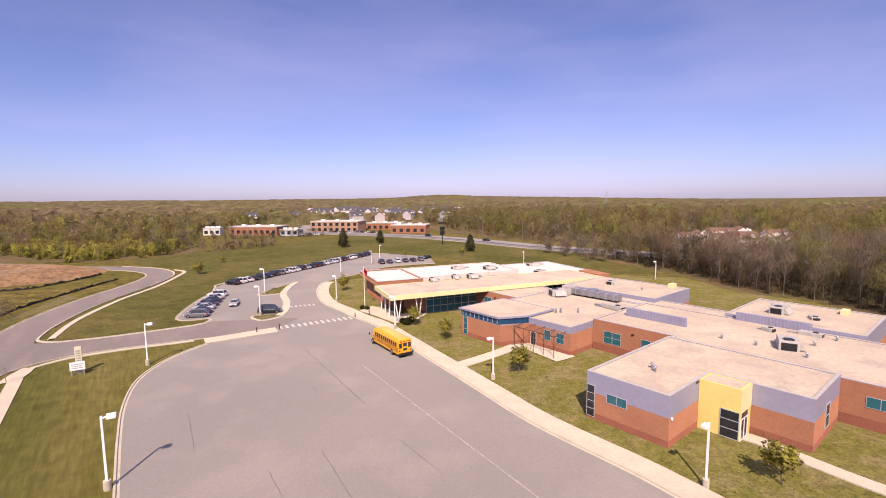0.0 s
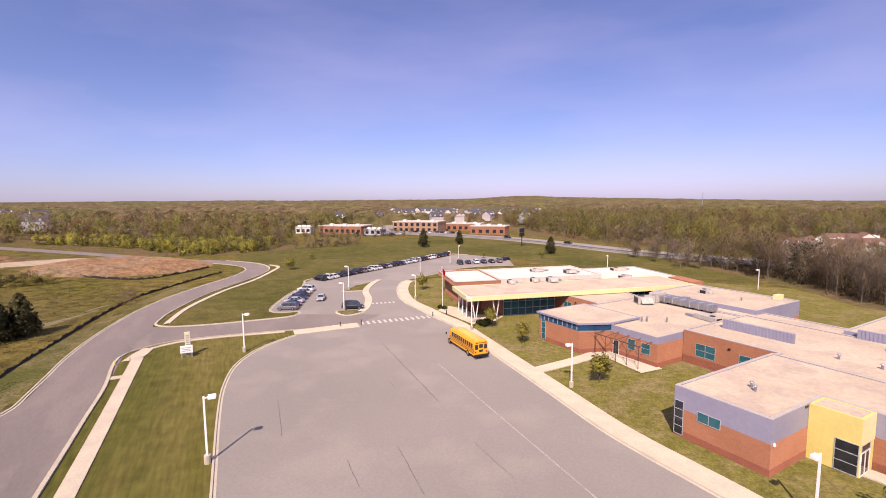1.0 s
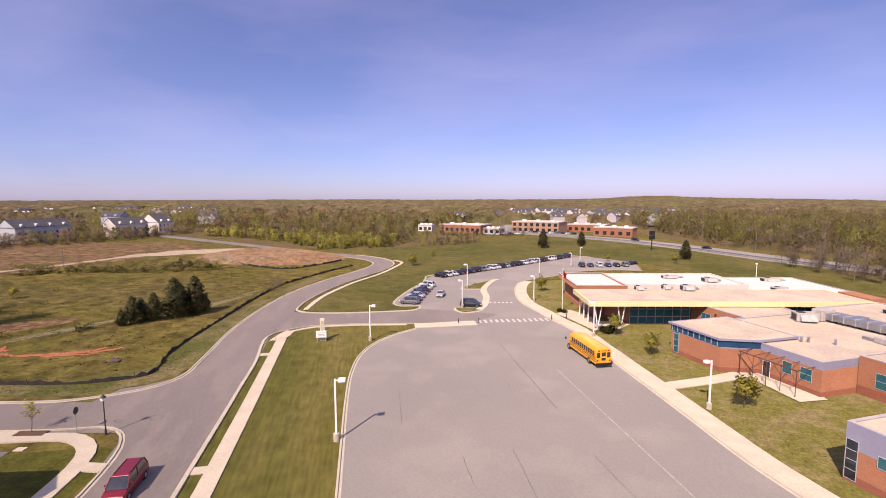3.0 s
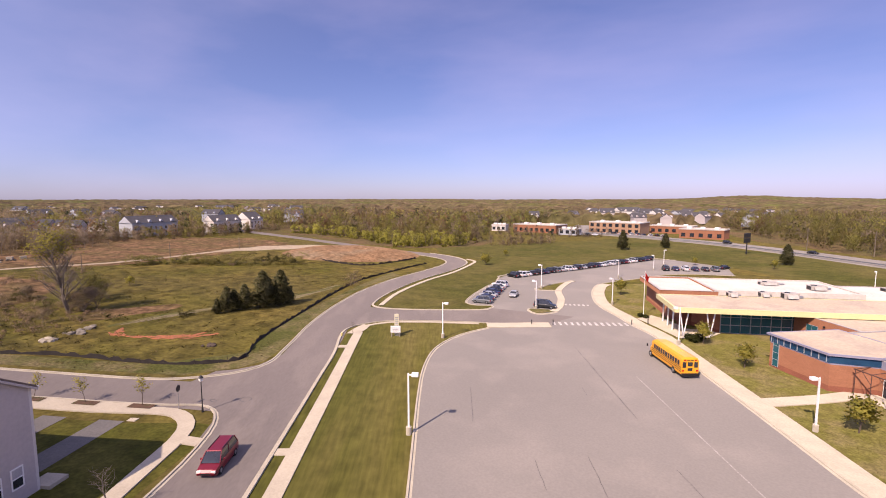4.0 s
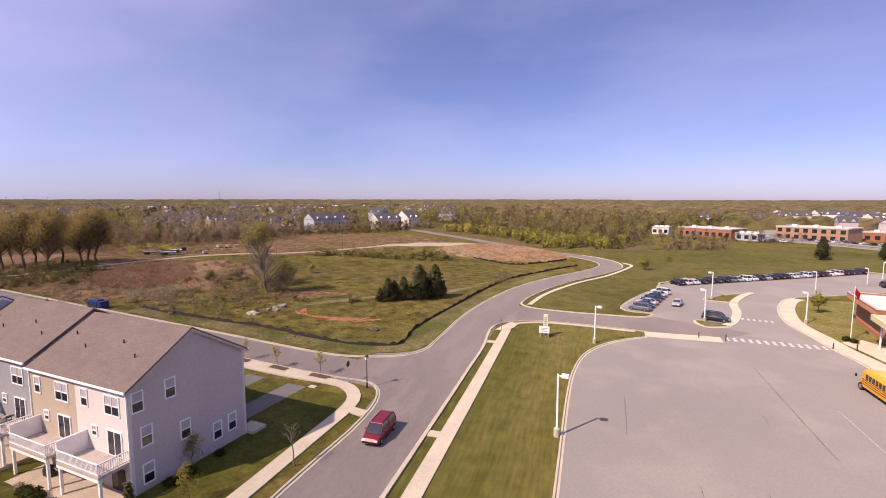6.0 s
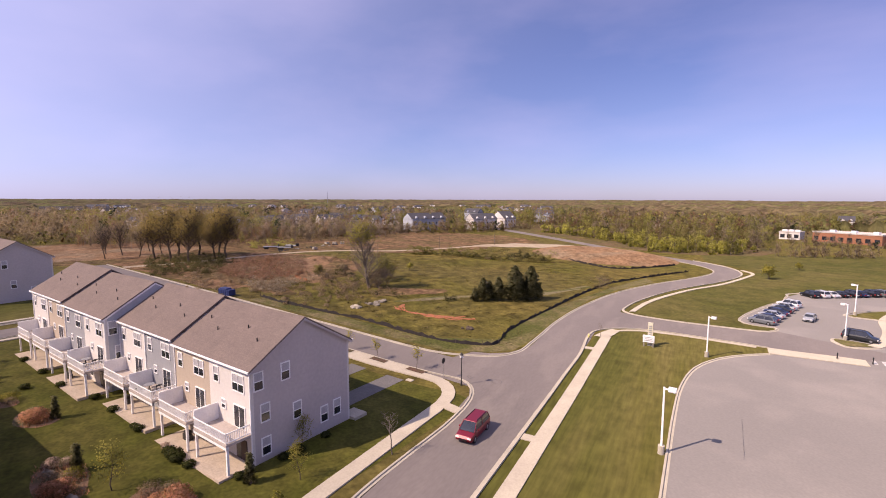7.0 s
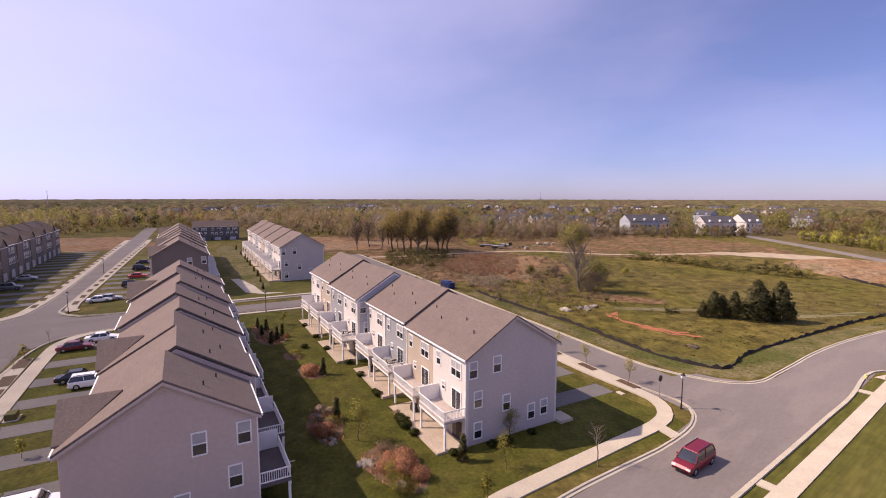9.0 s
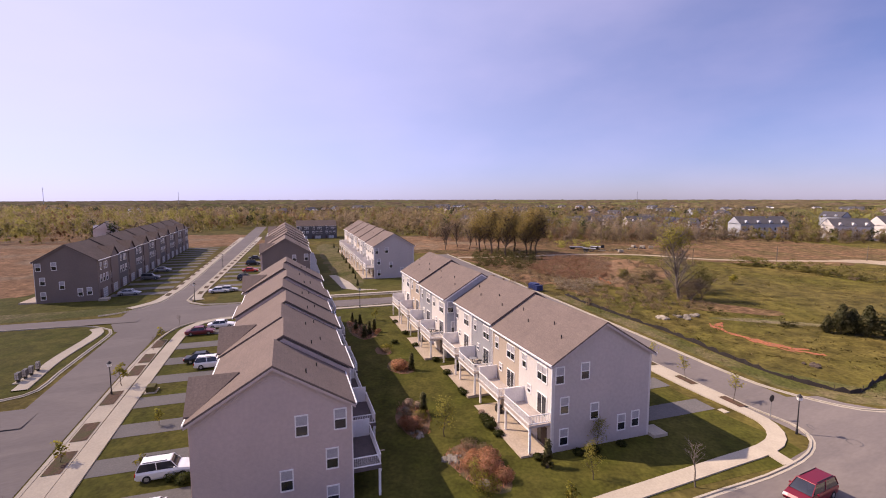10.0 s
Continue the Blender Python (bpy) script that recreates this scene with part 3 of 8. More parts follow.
N_KERB = spline(uv((140, 37), (100, 36.4), (60, 35.8), (21.5, 35.5), (10.5, 35.5), (4.5, 36.2)) + [(-61.2, 38.6), (-60.2, 42.2), (-60.9, 45.4), (-63.1, 48.8), (-66.8, 54.4)] + [p for p in left_side if p[1] > 60 and p[0] > -126][::5])
kerb(N_KERB, -1)
R_KERB = spline([p for p in right_side if -50 < p[1] < 54][::5] + [(-62.4, 61.6), (-64.0, 65.4), (-63.6, 69.0), (-61.2, 73.0), (-55, 77.2), (-44.6, 82.2), (-43.2, 82.8)])
kerb(R_KERB, 1)
HILL_KERB = spline([(-48.6, 94.0), (-49.7, 91.8), (-60.4, 85.0), (-66.4, 82.2), (-69.6, 81.4), (-72.4, 81.9), (-74.2, 83.8), (-75.6, 86.6), (-77.2, 90.0)] + [p for p in right_side if p[1] > 96 and p[0] > -125][::5])
kerb(HILL_KERB, 1)
kerb(spline(PARK_EDGE), -1)
setting("road_side", sweep(bmesh.new(), spline(uv((-9, 31.0), (0, 31.6), (20, 31.8), (60, 31.9), (140, 32.6))), [(-3.9, 0.038), (0, 0.052), (3.9, 0.038)]), M_ROAD, "asphalt side street beside the field")
patch("junction", [(-46.8, 25.4), (-49.6, 28.8), (-52.6, 30.8), (-56, 31.0), (-62, 29), (-64, 38), (-62.2, 40), (-61, 43), (-62, 48), (-54, 44)], M_ROAD, "worn asphalt at the side street mouth", 0.048)
setting("road_cross", sweep(bmesh.new(), spline(uv((69.0, 30), (69.2, 0), (69.3, -34))), [(-4.6, 0.04), (4.6, 0.04)]), M_ROAD, "short asphalt cross street between the house rows")
setting("road_estate", sweep(bmesh.new(), spline(uv((-40, -50.3), (30, -50.3), (72, -49.4), (84, -48.3), (120, -46.5), (205, -43.6), (340, -41.5)), 4.0), [(-3.6, 0.035), (0, 0.05), (3.6, 0.035)]), M_ROAD, "long straight asphalt estate street")
setting("road_west", sweep(bmesh.new(), spline(uv((67.0, -52), (67.2, -80), (67.5, -130))), [(-3.2, 0.044), (3.2, 0.044)]), M_ROAD, "asphalt side street beyond the estate street")
patch("road_mouth", uv((54, -46.2), (57.2, -44.2), (60, -42.0), (61.6, -39.1), (62.7, -35.5), (63.7, -30), (64.5, -27), (73.8, -27), (74, -42), (78, -46), (80, -54), (73, -56), (63, -56), (58, -54)), M_ROAD, "asphalt junction of the estate streets", 0.047)
kerb(spline(uv((74.2, 24), (74.3, -10), (74.6, -38), (76, -43), (80, -45.9), (86, -46.0), (120, -44.1), (204, -40.6), (240, -39.6))), 1)
kerb(spline(uv((240, -46.2), (204, -46.8), (114, -48.9), (86, -50.6), (78, -52.6), (74, -55.1), (71.6, -58), (70.6, -60.5))), 1)
LAWN_KERB = spline(uv((64.2, -90), (63.9, -66), (63.2, -60), (60.8, -56.4), (57, -54.3), (46, -54.6), (38, -54.9), (32.5, -55), (30.4, -57.5), (30, -64), (30, -90)))
kerb(LAWN_KERB, 1)
setting("road_south", sweep(bmesh.new(), spline(uv((25.5, -52), (25.5, -100))), [(-4, 0.046), (4, 0.046)]), M_ROAD, "asphalt side street")

# ---- lawns and bare patches ----
patch("lawn_strip", [(13, -28), (-5, 0)] + [p for p in lot_left if p[1] > 25] + [(-41.6, 80.6), (-43.4, 82.2), (-44.8, 82.0), (-55, 77.0), (-60.8, 72.8), (-62.8, 68), (-62, 63.0), (-58.5, 57.8)] + [p for p in right_side if -45 < p[1] < 54][::-1], M_LAWN, "mown green lawn strip between road and lot", 0.018)
patch("lawn_hill", [(-73.8, 82.8), (-69, 81.8), (-60.4, 85.3), (-50, 92), (-48.9, 95), (-49.8, 97), (-52.8, 95.8), (-56.4, 97), (-59.2, 105), (-61.6, 117), (-62.2, 124), (-65.2, 132), (-65.6, 140), (-80, 172), (-92, 168), (-87, 150), (-84.6, 125), (-80.4, 101)], M_MEADOW, "mown grass between road and car park", 0.018)
patch("lawn_north", [(-78, 168), (-65.6, 140), (-50.7, 175), (-37, 208), (-24, 209), (-5, 198), (10, 180), (45, 152), (68, 146), (68, 168), (60, 200), (30, 240), (-5, 272), (-50, 330), (-105, 238), (-124, 222), (-134, 200), (-120, 182), (-98, 172)], M_MEADOW, "wide mown meadow below the highway", 0.016)
patch("lawn_school", [(60, -10)] + [(x + 2.9, y + 1.2) for x, y in lot_right if -12 < y < 140] + [(-20, 150), (0, 172), (45, 150), (72, 140), (80, 112), (92, 92), (110, 40)], M_SCHOOL_LAWN, "patchy sunlit school lawn with bare spots", 0.018)
patch("lawn_backyard", uv((-9, 24), (-6, 24.5), (2, 23.6), (63.8, 23.6), (63.7, -35), (60.8, -42.2), (54, -45.0), (-8, -45.9)), M_GARDEN, "deep green lawn round the townhouses", 0.018)
patch("lawn_backyard_far", uv((76, 24), (76, -40), (170, -40), (170, 24)), M_LAWN, "green lawn strip between townhouse rows", 0.018)
patch("lawn_corner", uv((63.8, -90), (62.8, -60), (60.4, -56.9), (57, -54.9), (46, -55), (38, -55.3), (32, -56), (30.5, -60), (30.2, -90)), M_GARDEN, "green corner lawn on the estate street", 0.018)
patch("lawn_west", uv((80, -55), (73, -62), (74, -100), (190, -100), (190, -55)), M_GARDEN, "green lawn beside the shaded house row", 0.016)
patch("verge", uv((60, 37.4), (21, 37.2), (5, 37.6)) + [(-62.6, 40.6), (-61.8, 44.5), (-64, 49), (-75, 65.6), (-85, 84), (-91, 100), (-95, 120), (-101, 124), (-93, 98), (-82, 70), (-75, 55), (-68, 45.5)] + uv((12, 41), (40, 41), (60, 42)), M_PATCHY, "thin strip of patchy grass beside the kerb", 0.02)
patch("dirt_strip", uv((71, -62), (76, -57), (77, -62), (76.5, -100), (71, -100)), M_PATCHY, "worn yellowish verge beside the side street", 0.03, 0.6, 7.0)
patch("brown_scrub_near", uv((76, 38), (100, 38.5), (170, 39), (168, 47), (120, 48), (80, 49)), M_SCRUB, "brown weedy strip beside the street", 0.021, 2.0, 8.0)
patch("brown_scrub", uv((56, 46), (70, 55), (66, 72), (80, 92), (105, 98), (140, 90), (165, 70), (190, 40), (160, 42), (120, 45), (85, 44)), M_SCRUB, "brown dry weeds on disturbed ground", 0.022, 5.0, 3.0)
patch("brown_meadow", uv((75, 150), (70, 190), (62, 208), (100, 232), (150, 225), (185, 180), (150, 120), (105, 118)), M_SCRUB, "brown dry meadow before the woods", 0.022, 6.0, 9.0)
patch("bare_earth_far", uv((150, 46), (160, 75), (185, 82), (215, 60), (222, 20), (200, 10), (170, 20)), M_DIRT, "bare earth building plots", 0.026, 5.0, 5.0)
patch("brown_scrub_far", [(-188, -40), (-196, 10), (-202, 40), (-196, 70), (-205, 110), (-240, 120), (-268, 90), (-266, -60), (-215, -62)], M_SCRUB, "brown scrub on the old plots beyond the track", 0.023, 4.0, 11.0)
patch("bare_earth_near", uv((64, 62), (72, 58), (90, 66), (100, 80), (92, 82), (78, 72)), M_DIRT, "reddish bare soil patch in the field", 0.028, 2.5, 12.0)
patch("bare_earth_west", uv((95, -88), (110, -82), (190, -82), (260, -100), (300, -160), (150, -190), (70, -140)), M_DIRT, "broad tan graded building site", 0.022, 6.0, 15.0, cell=12.0)
patch("bare_earth_end", uv((195, -64), (205, -30), (225, -36), (260, -44), (265, -90), (220, -84)), M_DIRT, "reddish bare earth at the street's end", 0.03, 5.0, 21.0)
TRACK = spline([(-178, -22), (-184, 0), (-191.5, 14.4), (-199, 38), (-197.5, 55.6), (-190.5, 73.5), (-191.4, 98), (-195, 125), (-186, 152), (-172, 168)], 5)
patch("gravel_track", offset_line(TRACK, -1.7) + offset_line(TRACK, 1.7)[::-1], M_GRAVEL, "pale gravel track across the field", 0.04)
patch("mud_patch", [(-110, 37), (-117, 41), (-114, 48), (-110, 56), (-105.6, 54), (-106.5, 45)], M_SCRUB, "trodden brown mud beside the tall field tree", 0.024, 1.5, 5.0)
patch("dirt_patch", [(-160, 28), (-181, 34), (-180, 45), (-160, 38)], M_DIRT, "bare orange earth beside the brush", 0.026, 2.0, 6.0)
patch("mud_path", [(-101.8, 39.5), (-100.4, 41.5), (-99.4, 50), (-98.8, 60), (-96.6, 70), (-94.6, 77), (-96.4, 94), (-98.6, 96), (-97.2, 82), (-97.6, 74), (-99.6, 66), (-101, 56), (-102.4, 46)], M_WORN, "pale worn path behind the cedars", 0.028, 1.2, 7.0)
patch("gravel_apron", [(-196, 118), (-200, 140), (-190, 164), (-176, 172), (-160, 170), (-172, 158), (-184, 140)], M_GRAVEL, "pale sandy ground beside the soil heap", 0.038, 2.5, 3.0)
MUD = spline([(-101.2, 39.5), (-102.2, 50.6), (-98.5, 59.2), (-96.4, 70), (-97.6, 79.5), (-96.8, 87.5), (-97.8, 97)], 4)
patch("gravel_path", offset_line(MUD, -0.6) + offset_line(MUD, 0.6)[::-1], M_PATCHY, "faint pale track beside the cedars", 0.036, 0.7, 3.0, 1.2)
patch("worn_lawn", uv((86, -5), (110, -3.6), (185, -3.2), (186, -11), (120, -11.6), (86, -11)), M_PATCHY, "thin yellowed lawn behind the far row", 0.034, 1.2, 6.0)
patch("bare_earth_verge", uv((30, 37.8), (45, 37.8), (55, 38.5), (40, 38.9)), M_PATCHY, "pale gravelly soil beside the kerb", 0.03, 0.8, 4.0)
patch("forest_floor_east", [(92, 60), (84, 109), (75, 117), (74, 142), (66, 166), (62, 205), (150, 110), (420, -40), (420, -200), (140, -60)], M_FOREST, "leaf-strewn woodland floor", 0.024, 3.0, 2.0, 8.0, cell=60.0)
patch("forest_floor_north", [(20, 300), (80, 240), (300, 120), (700, 60), (700, 700), (-60, 700), (-10, 380)], M_FOREST, "leaf-strewn woodland floor", 0.024, 4.0, 2.5, 14.0, cell=60.0)
patch("forest_floor_west", [(-130, 200), (-165, 186), (-240, 196), (-320, 208), (-640, 260), (-500, 640), (-160, 640), (-170, 330), (-122, 240)], M_FOREST, "leaf-strewn woodland floor", 0.024, 4.0, 4.5, 14.0, cell=60.0)


# the heap of graded soil beside the road bend
def build_mound():
    bm = bmesh.new()
    c, n, rings = Vector((-147, 152)), 48, 12
    prev = None
    for j in range(rings + 1):
        k = 1 - j / rings
        ring = []
        for i in range(n):
            a = i * math.tau / n
            rx, ry = 31 * k, 24 * k
            x = c.x + rx * math.cos(a) * math.cos(0.35) - ry * math.sin(a) * math.sin(0.35)
            y = c.y + rx * math.cos(a) * math.sin(0.35) + ry * math.sin(a) * math.cos(0.35)
            h = 2.4 * min(1, (1 - k) * 2.6) ** 0.8 + (1 - k) * 0.9 * noise.noise(Vector((x * 0.15, y * 0.15, 3))) * (j > 0)
            ring.append(bm.verts.new((x, y, ground_z(x, y) + h - (0.1 if j == 0 else 0))))
        if prev:
            for i in range(n):
                bm.faces.new((prev[i], prev[(i + 1) % n], ring[(i + 1) % n], ring[i]))
        prev = ring
    bm.faces.new(prev)
    for f in bm.faces:
        f.smooth = True
    return setting("earth_mound", bm, M_DIRT, "wide flat-topped heap of reddish-tan soil")


build_mound()

# ---- footpaths ----
WALK_A = spline([(p[0], p[1]) for p in right_side if -45 < p[1] < 56][::6] + [(-62.2, 62.6)])
footpath(offset_line(WALK_A, 1.4), 0.0, 1.65)
patch("pavement", [(-61.6, 62.0), (-59.6, 63.2), (-60.4, 66.0), (-61.6, 68.6), (-63.4, 68.4), (-62.8, 65.6)], M_WALK, "pale concrete footpath apron at the entrance", 0.137)
footpath(spline([(-62.6, 68.6), (-60.6, 72.6), (-54.8, 76.8), (-44.6, 81.8)]), 0.1, 0.9)
for ax, ay in ((-38.6, 28.2), (-57.6, 55.6), (-20.4, 1.5)):
    setting("pavement", sweep(bmesh.new(), [(ax, ay), (ax + 1.45, ay + 1.0)], [(-0.6, 0.0), (-0.6, 0.12), (0.6, 0.12), (0.6, 0.0)]), M_WALK, "short concrete link across the verge")
footpath([p for p in lot_right if p[1] < 141], 0.2, 3.0, "pale concrete footpath along the bus lot")
patch("pavement", [(-9.6, 91.4), (-14.4, 97.4), (-18.6, 102), (-16.6, 106.6), (-13, 104.2), (-9.4, 99), (-3, 100.5), (-5.2, 94.6)], M_WALK, "concrete forecourt under the school canopy", 0.136)
footpath(spline([(0.8, 66.6), (3.6, 68.8), (8.4, 72.9), (12.8, 77.2), (16.2, 79.2)]), -1.1, 1.1, "concrete path to the school's side door")
patch("pavement", [(11.2, 77.4), (13.6, 74.2), (17.0, 68.6), (20.4, 70.8), (17.4, 77.6), (14.2, 80.4)], M_WALK, "concrete patio under the steel trellis", 0.14)
footpath(spline([(30.8, 46.2), (31.8, 45.2), (33.1, 43.0), (34.4, 40.8), (36.2, 38.0), (40, 33), (46, 25)]), -0.9, 0.9, "concrete path from the yellow entrance")
footpath(spline([(-34.6, 98.8), (-34.9, 103.5), (-37.5, 112.7), (-41.7, 122.8), (-43.4, 134.8), (-43.1, 139.4)]), -1.6, 0.1, "pale concrete island edge")
patch("lawn_island", [(-43.1, 122.4), (-47.9, 120.8), (-47.5, 128), (-44.5, 137.5)], M_LAWN, "green grass on the car park island", 0.12)
patch("lawn_island", [(-40.2, 96.9), (-37.7, 95.2), (-35.3, 98.4), (-35.9, 100.2), (-39.3, 99.4), (-40.7, 98.4)], M_PATCHY, "small planted nose of the island", 0.12)
kerb(spline([(-34.5, 99.0), (-35.7, 96.2), (-37.6, 94.8), (-40.1, 96.6), (-40.9, 98.6), (-39.9, 99.8)]), 1)
kerb(spline([(-41.9, 122.4), (-48.3, 120.6), (-47.9, 129), (-43.9, 139.4)]), 1)
setting("pavement", sweep(bmesh.new(), spline([(-42.4, 81.0), (-38.6, 83.4), (-34.6, 86.2), (-32.0, 87.8)]), [(-1.7, 0), (-1.7, 0.15), (1.6, 0.15), (1.6, 0)]), M_WALK, "pale concrete divider between lot and entrance road")
footpath(spline([(-71.6, 82.6), (-72.6, 84.2), (-78.0, 97.2), (-82.2, 116.2), (-83.9, 134.9), (-88.6, 155.6), (-91.4, 162.8), (-97, 166.6)]), 0.1, 1.2, "pale concrete footpath along the grass")

# estate footpaths with tree pits
P_EST = spline(uv((-12, -35), (-10.4, -20), (-9.6, -8)) + [(-36.8, 5.6), (-40.9, 12.0), (-45.6, 19.4), (-49.0, 24.7), (-51.6, 27.0), (-54.6, 27.7), (-57.6, 26.8)] + uv((8, 26.3), (16, 26.2), (40, 26.2), (60, 26.0)))
footpath(P_EST, -0.85, 0.85, "curving pale concrete footpath round the corner")
footpath(spline([(-48.9, 24.6), (-46.2, 25.5)]), -0.7, 0.7, "short concrete ramp to the kerb")
footpath(spline(uv((1.6, 27.4), (8.5, 27.3), (30, 27.2), (61, 27.0))), -0.9, 0.9, "wide pale concrete footpath with tree pits")
footpath(spline(uv((-20, -43.2), (20, -43.1), (50, -42.5), (57, -41.6), (61, -38.5), (62.2, -32), (62.4, -24))), -0.95, 0.95, "pale concrete footpath in front of the houses")
footpath(spline(uv((-20, -45.1), (20, -45.1), (50, -44.8))), -0.95, 0.95, "pale kerbside strip with planting squares", M_WALK)
footpath(spline(uv((80, -43.6), (87, -44.7), (127, -42.6), (204, -39.1), (240, -38.0))), -1.0, 1.0, "pale concrete kerbside path with planting squares")
footpath(spline(uv((75.6, -56.5), (79.5, -53.4), (86, -51.7), (115, -50.1), (206, -48.0), (240, -47.4))), -1.0, 1.0, "pale concrete kerbside path with planting squares")
footpath(spline(uv((60.8, -57.8), (58.2, -56.5), (54, -56.5), (44, -57.5), (33, -57.1))), -0.85, 0.85)
footpath(spline(uv((62.9, 20), (63.0, -14), (63, -24))), -0.6, 0.6)
footpath(spline(uv((76.0, 20), (76.1, -14), (76.2, -30))), -0.6, 0.6)
patch("pavement", uv((80, -7), (92, -8), (104, -10.5), (104, -12.5), (92, -11.5), (84, -11), (80, -2)), M_WALK, "pale concrete pad in the grass strip", 0.06)


def small_patches(name, spots, hx, hy, material, label, lift):
    for u, v in spots:
        c = uv((u - hx, v - hy), (u + hx, v - hy), (u + hx, v + hy), (u - hx, v + hy))
        patch(name, c, material, label, lift)


small_patches("tree_pit", [(3.1, 27.5), (10.2, 27.4), (17.4, 27.4), (24.6, 27.3), (31.6, 27.3), (38.6, 27.3), (45.6, 27.2)], 1.5, 0.55, M_MULCH, "dark mulch square in the footpath", 0.2)
small_patches("tree_pit", [(12.5, -45.1), (18.5, -45.1), (27, -45.2), (36, -44.9), (41, -44.8), (47.8, -44.7), (3, -45.1)], 2.0, 0.75, M_MULCH, "dark planting square in the footpath", 0.2)
small_patches("tree_pit", [(88 + 7 * i, -44.65 + 0.048 * i * 7) for i in range(19)], 1.7, 0.5, M_MULCH, "dark planting square in the footpath", 0.2)
small_patches("tree_pit", [(88 + 7 * i, -51.6 + 0.029 * i * 7) for i in range(19)], 1.7, 0.5, M_MULCH, "dark planting square in the footpath", 0.2)
# drives
for i in range(8):
    patch("driveway", uv((2.2 + 7.04 * i, -31), (5.2 + 7.04 * i, -31), (5.2 + 7.04 * i, -42.2), (2.2 + 7.04 * i, -42.2)), M_DRIVE, "grey asphalt driveway", 0.05)
    patch("driveway", uv((2.4 + 7.04 * i, 11.5), (5.4 + 7.04 * i, 11.5), (5.4 + 7.04 * i, 24), (2.4 + 7.04 * i, 24)), M_DRIVE, "grey asphalt driveway", 0.05)
    patch("driveway", uv((88.2 + 7.04 * i, -31), (91.2 + 7.04 * i, -31), (91.2 + 7.04 * i, -42), (88.2 + 7.04 * i, -42)), M_DRIVE, "grey asphalt driveway", 0.05)
for i in range(15):
    patch("driveway", uv((89.7 + 7.04 * i, -64.5), (92.7 + 7.04 * i, -64.5), (92.7 + 7.04 * i, -52.4), (89.7 + 7.04 * i, -52.4)), M_DRIVE, "grey asphalt driveway", 0.05)


# ---- lot markings, cracks ----
def stripe(a, c, w, material, name, label, lift=0.075):
    a, c = Vector(a), Vector(c)
    d = (c - a).normalized() * (w / 2)
    n = Vector((-d.y, d.x))
    bm = bmesh.new()
    bm.faces.new([bm.verts.new((p.x, p.y, lift)) for p in (a + n, a - n, c - n, c + n)])
    return setting(name, bm, material, label)


for i in range(13):
    p = Vector((-31.2, 88.4)) + Vector((12.2, 6.9)) * (i / 12)
    stripe(p, p + Vector((-1.1, 2.0)), 0.5, M_PAINT, "crosswalk_bar", "worn white crosswalk bar")
for i in range(6):
    p = Vector((-35.0, 106.4)) + Vector((4.6, 2.0)) * (i / 5)
    stripe(p, p + Vector((-0.6, 1.3)), 0.45, M_PAINT, "crosswalk_bar", "worn white crosswalk bar")
stripe((13.0, 28.2), (-12.4, 68.4), 0.16, M_FADED, "lot_line", "faded white line on the lot")
for i, (ax, ay, bx, by) in enumerate([(-23.8, 77.0, -9.8, 55.0), (-30.1, 52.8, -25.0, 44.4), (-12.2, 44.2, -7.9, 36.9), (-4.8, 46.4, -0.5, 40.5), (-16.3, 40.9, -13.7, 37.0), (-17.6, 60.5, -16.4, 58.4)]):
    random.seed(40 + i)
    bm = bmesh.new()
    n = 14
    line = [(ax + (bx - ax) * k / n + random.uniform(-0.05, 0.05), ay + (by - ay) * k / n) for k in range(n + 1)]
    for (x0, y0), (x1, y1) in zip(line, line[1:]):
        w = random.uniform(0.02, 0.04) * (1.5 if i == 0 else 1.0)
        bm.faces.new([bm.verts.new(q) for q in ((x0 - w, y0, 0.062), (x0 + w, y0, 0.062), (x1 + w, y1, 0.062), (x1 - w, y1, 0.062))])
    setting("lot_crack", bm, M_CRACK, "thin dark crack in the asphalt")
# oval skid ring and a smaller dark stain, drawn as thin bands
for i, (x, y, rx, ry) in enumerate([(-51.7, 34.4, 0.75, 0.65), (-54.7, 32.0, 0.6, 0.25)]):
    line = [(x + rx * math.cos(k * 0.45 + i), y + ry * math.sin(k * 0.45 + i)) for k in range(13)]
    setting("road_crack", sweep(bmesh.new(), line, [(-0.05, 0.066), (0.05, 0.066)]), M_CRACK, "dark skid ring and stain on the road")


# ---- the school ----
SCH = pose(22.0, 44.0, 0, 0, 0, 39.5)               # x: away from the lot, y: along it to the north
MAIN = pose(-10.6, 91.7, 0, 0, 0, 22.5)             # x: along the canopy, y: into the building


def ring(bm, pts, d, z0, z1):
    """An upright wall of thickness d round an outline (counter-clockwise), its outer face on the outline."""
    k = len(pts)
    inner = []
    for i in range(k):
        p, a, b = Vector(pts[i]), Vector(pts[i - 1]), Vector(pts[(i + 1) % k])
        n0 = Vector((-(p - a).y, (p - a).x)).normalized()
        n1 = Vector((-(b - p).y, (b - p).x)).normalized()
        m = (n0 + n1) / max(0.3, 1 + n0.dot(n1))
        inner.append(p + m * d)
    rows = [[bm.verts.new((q[0], q[1], z)) for q in some] for some, z in ((pts, z0), (pts, z1), (inner, z1), (inner, z0))]
    for i in range(k):
        j = (i + 1) % k
        for r in range(4):
            a, b = rows[r], rows[(r + 1) % 4]
            bm.faces.new((a[i], a[j], b[j], b[i]))
    return bm


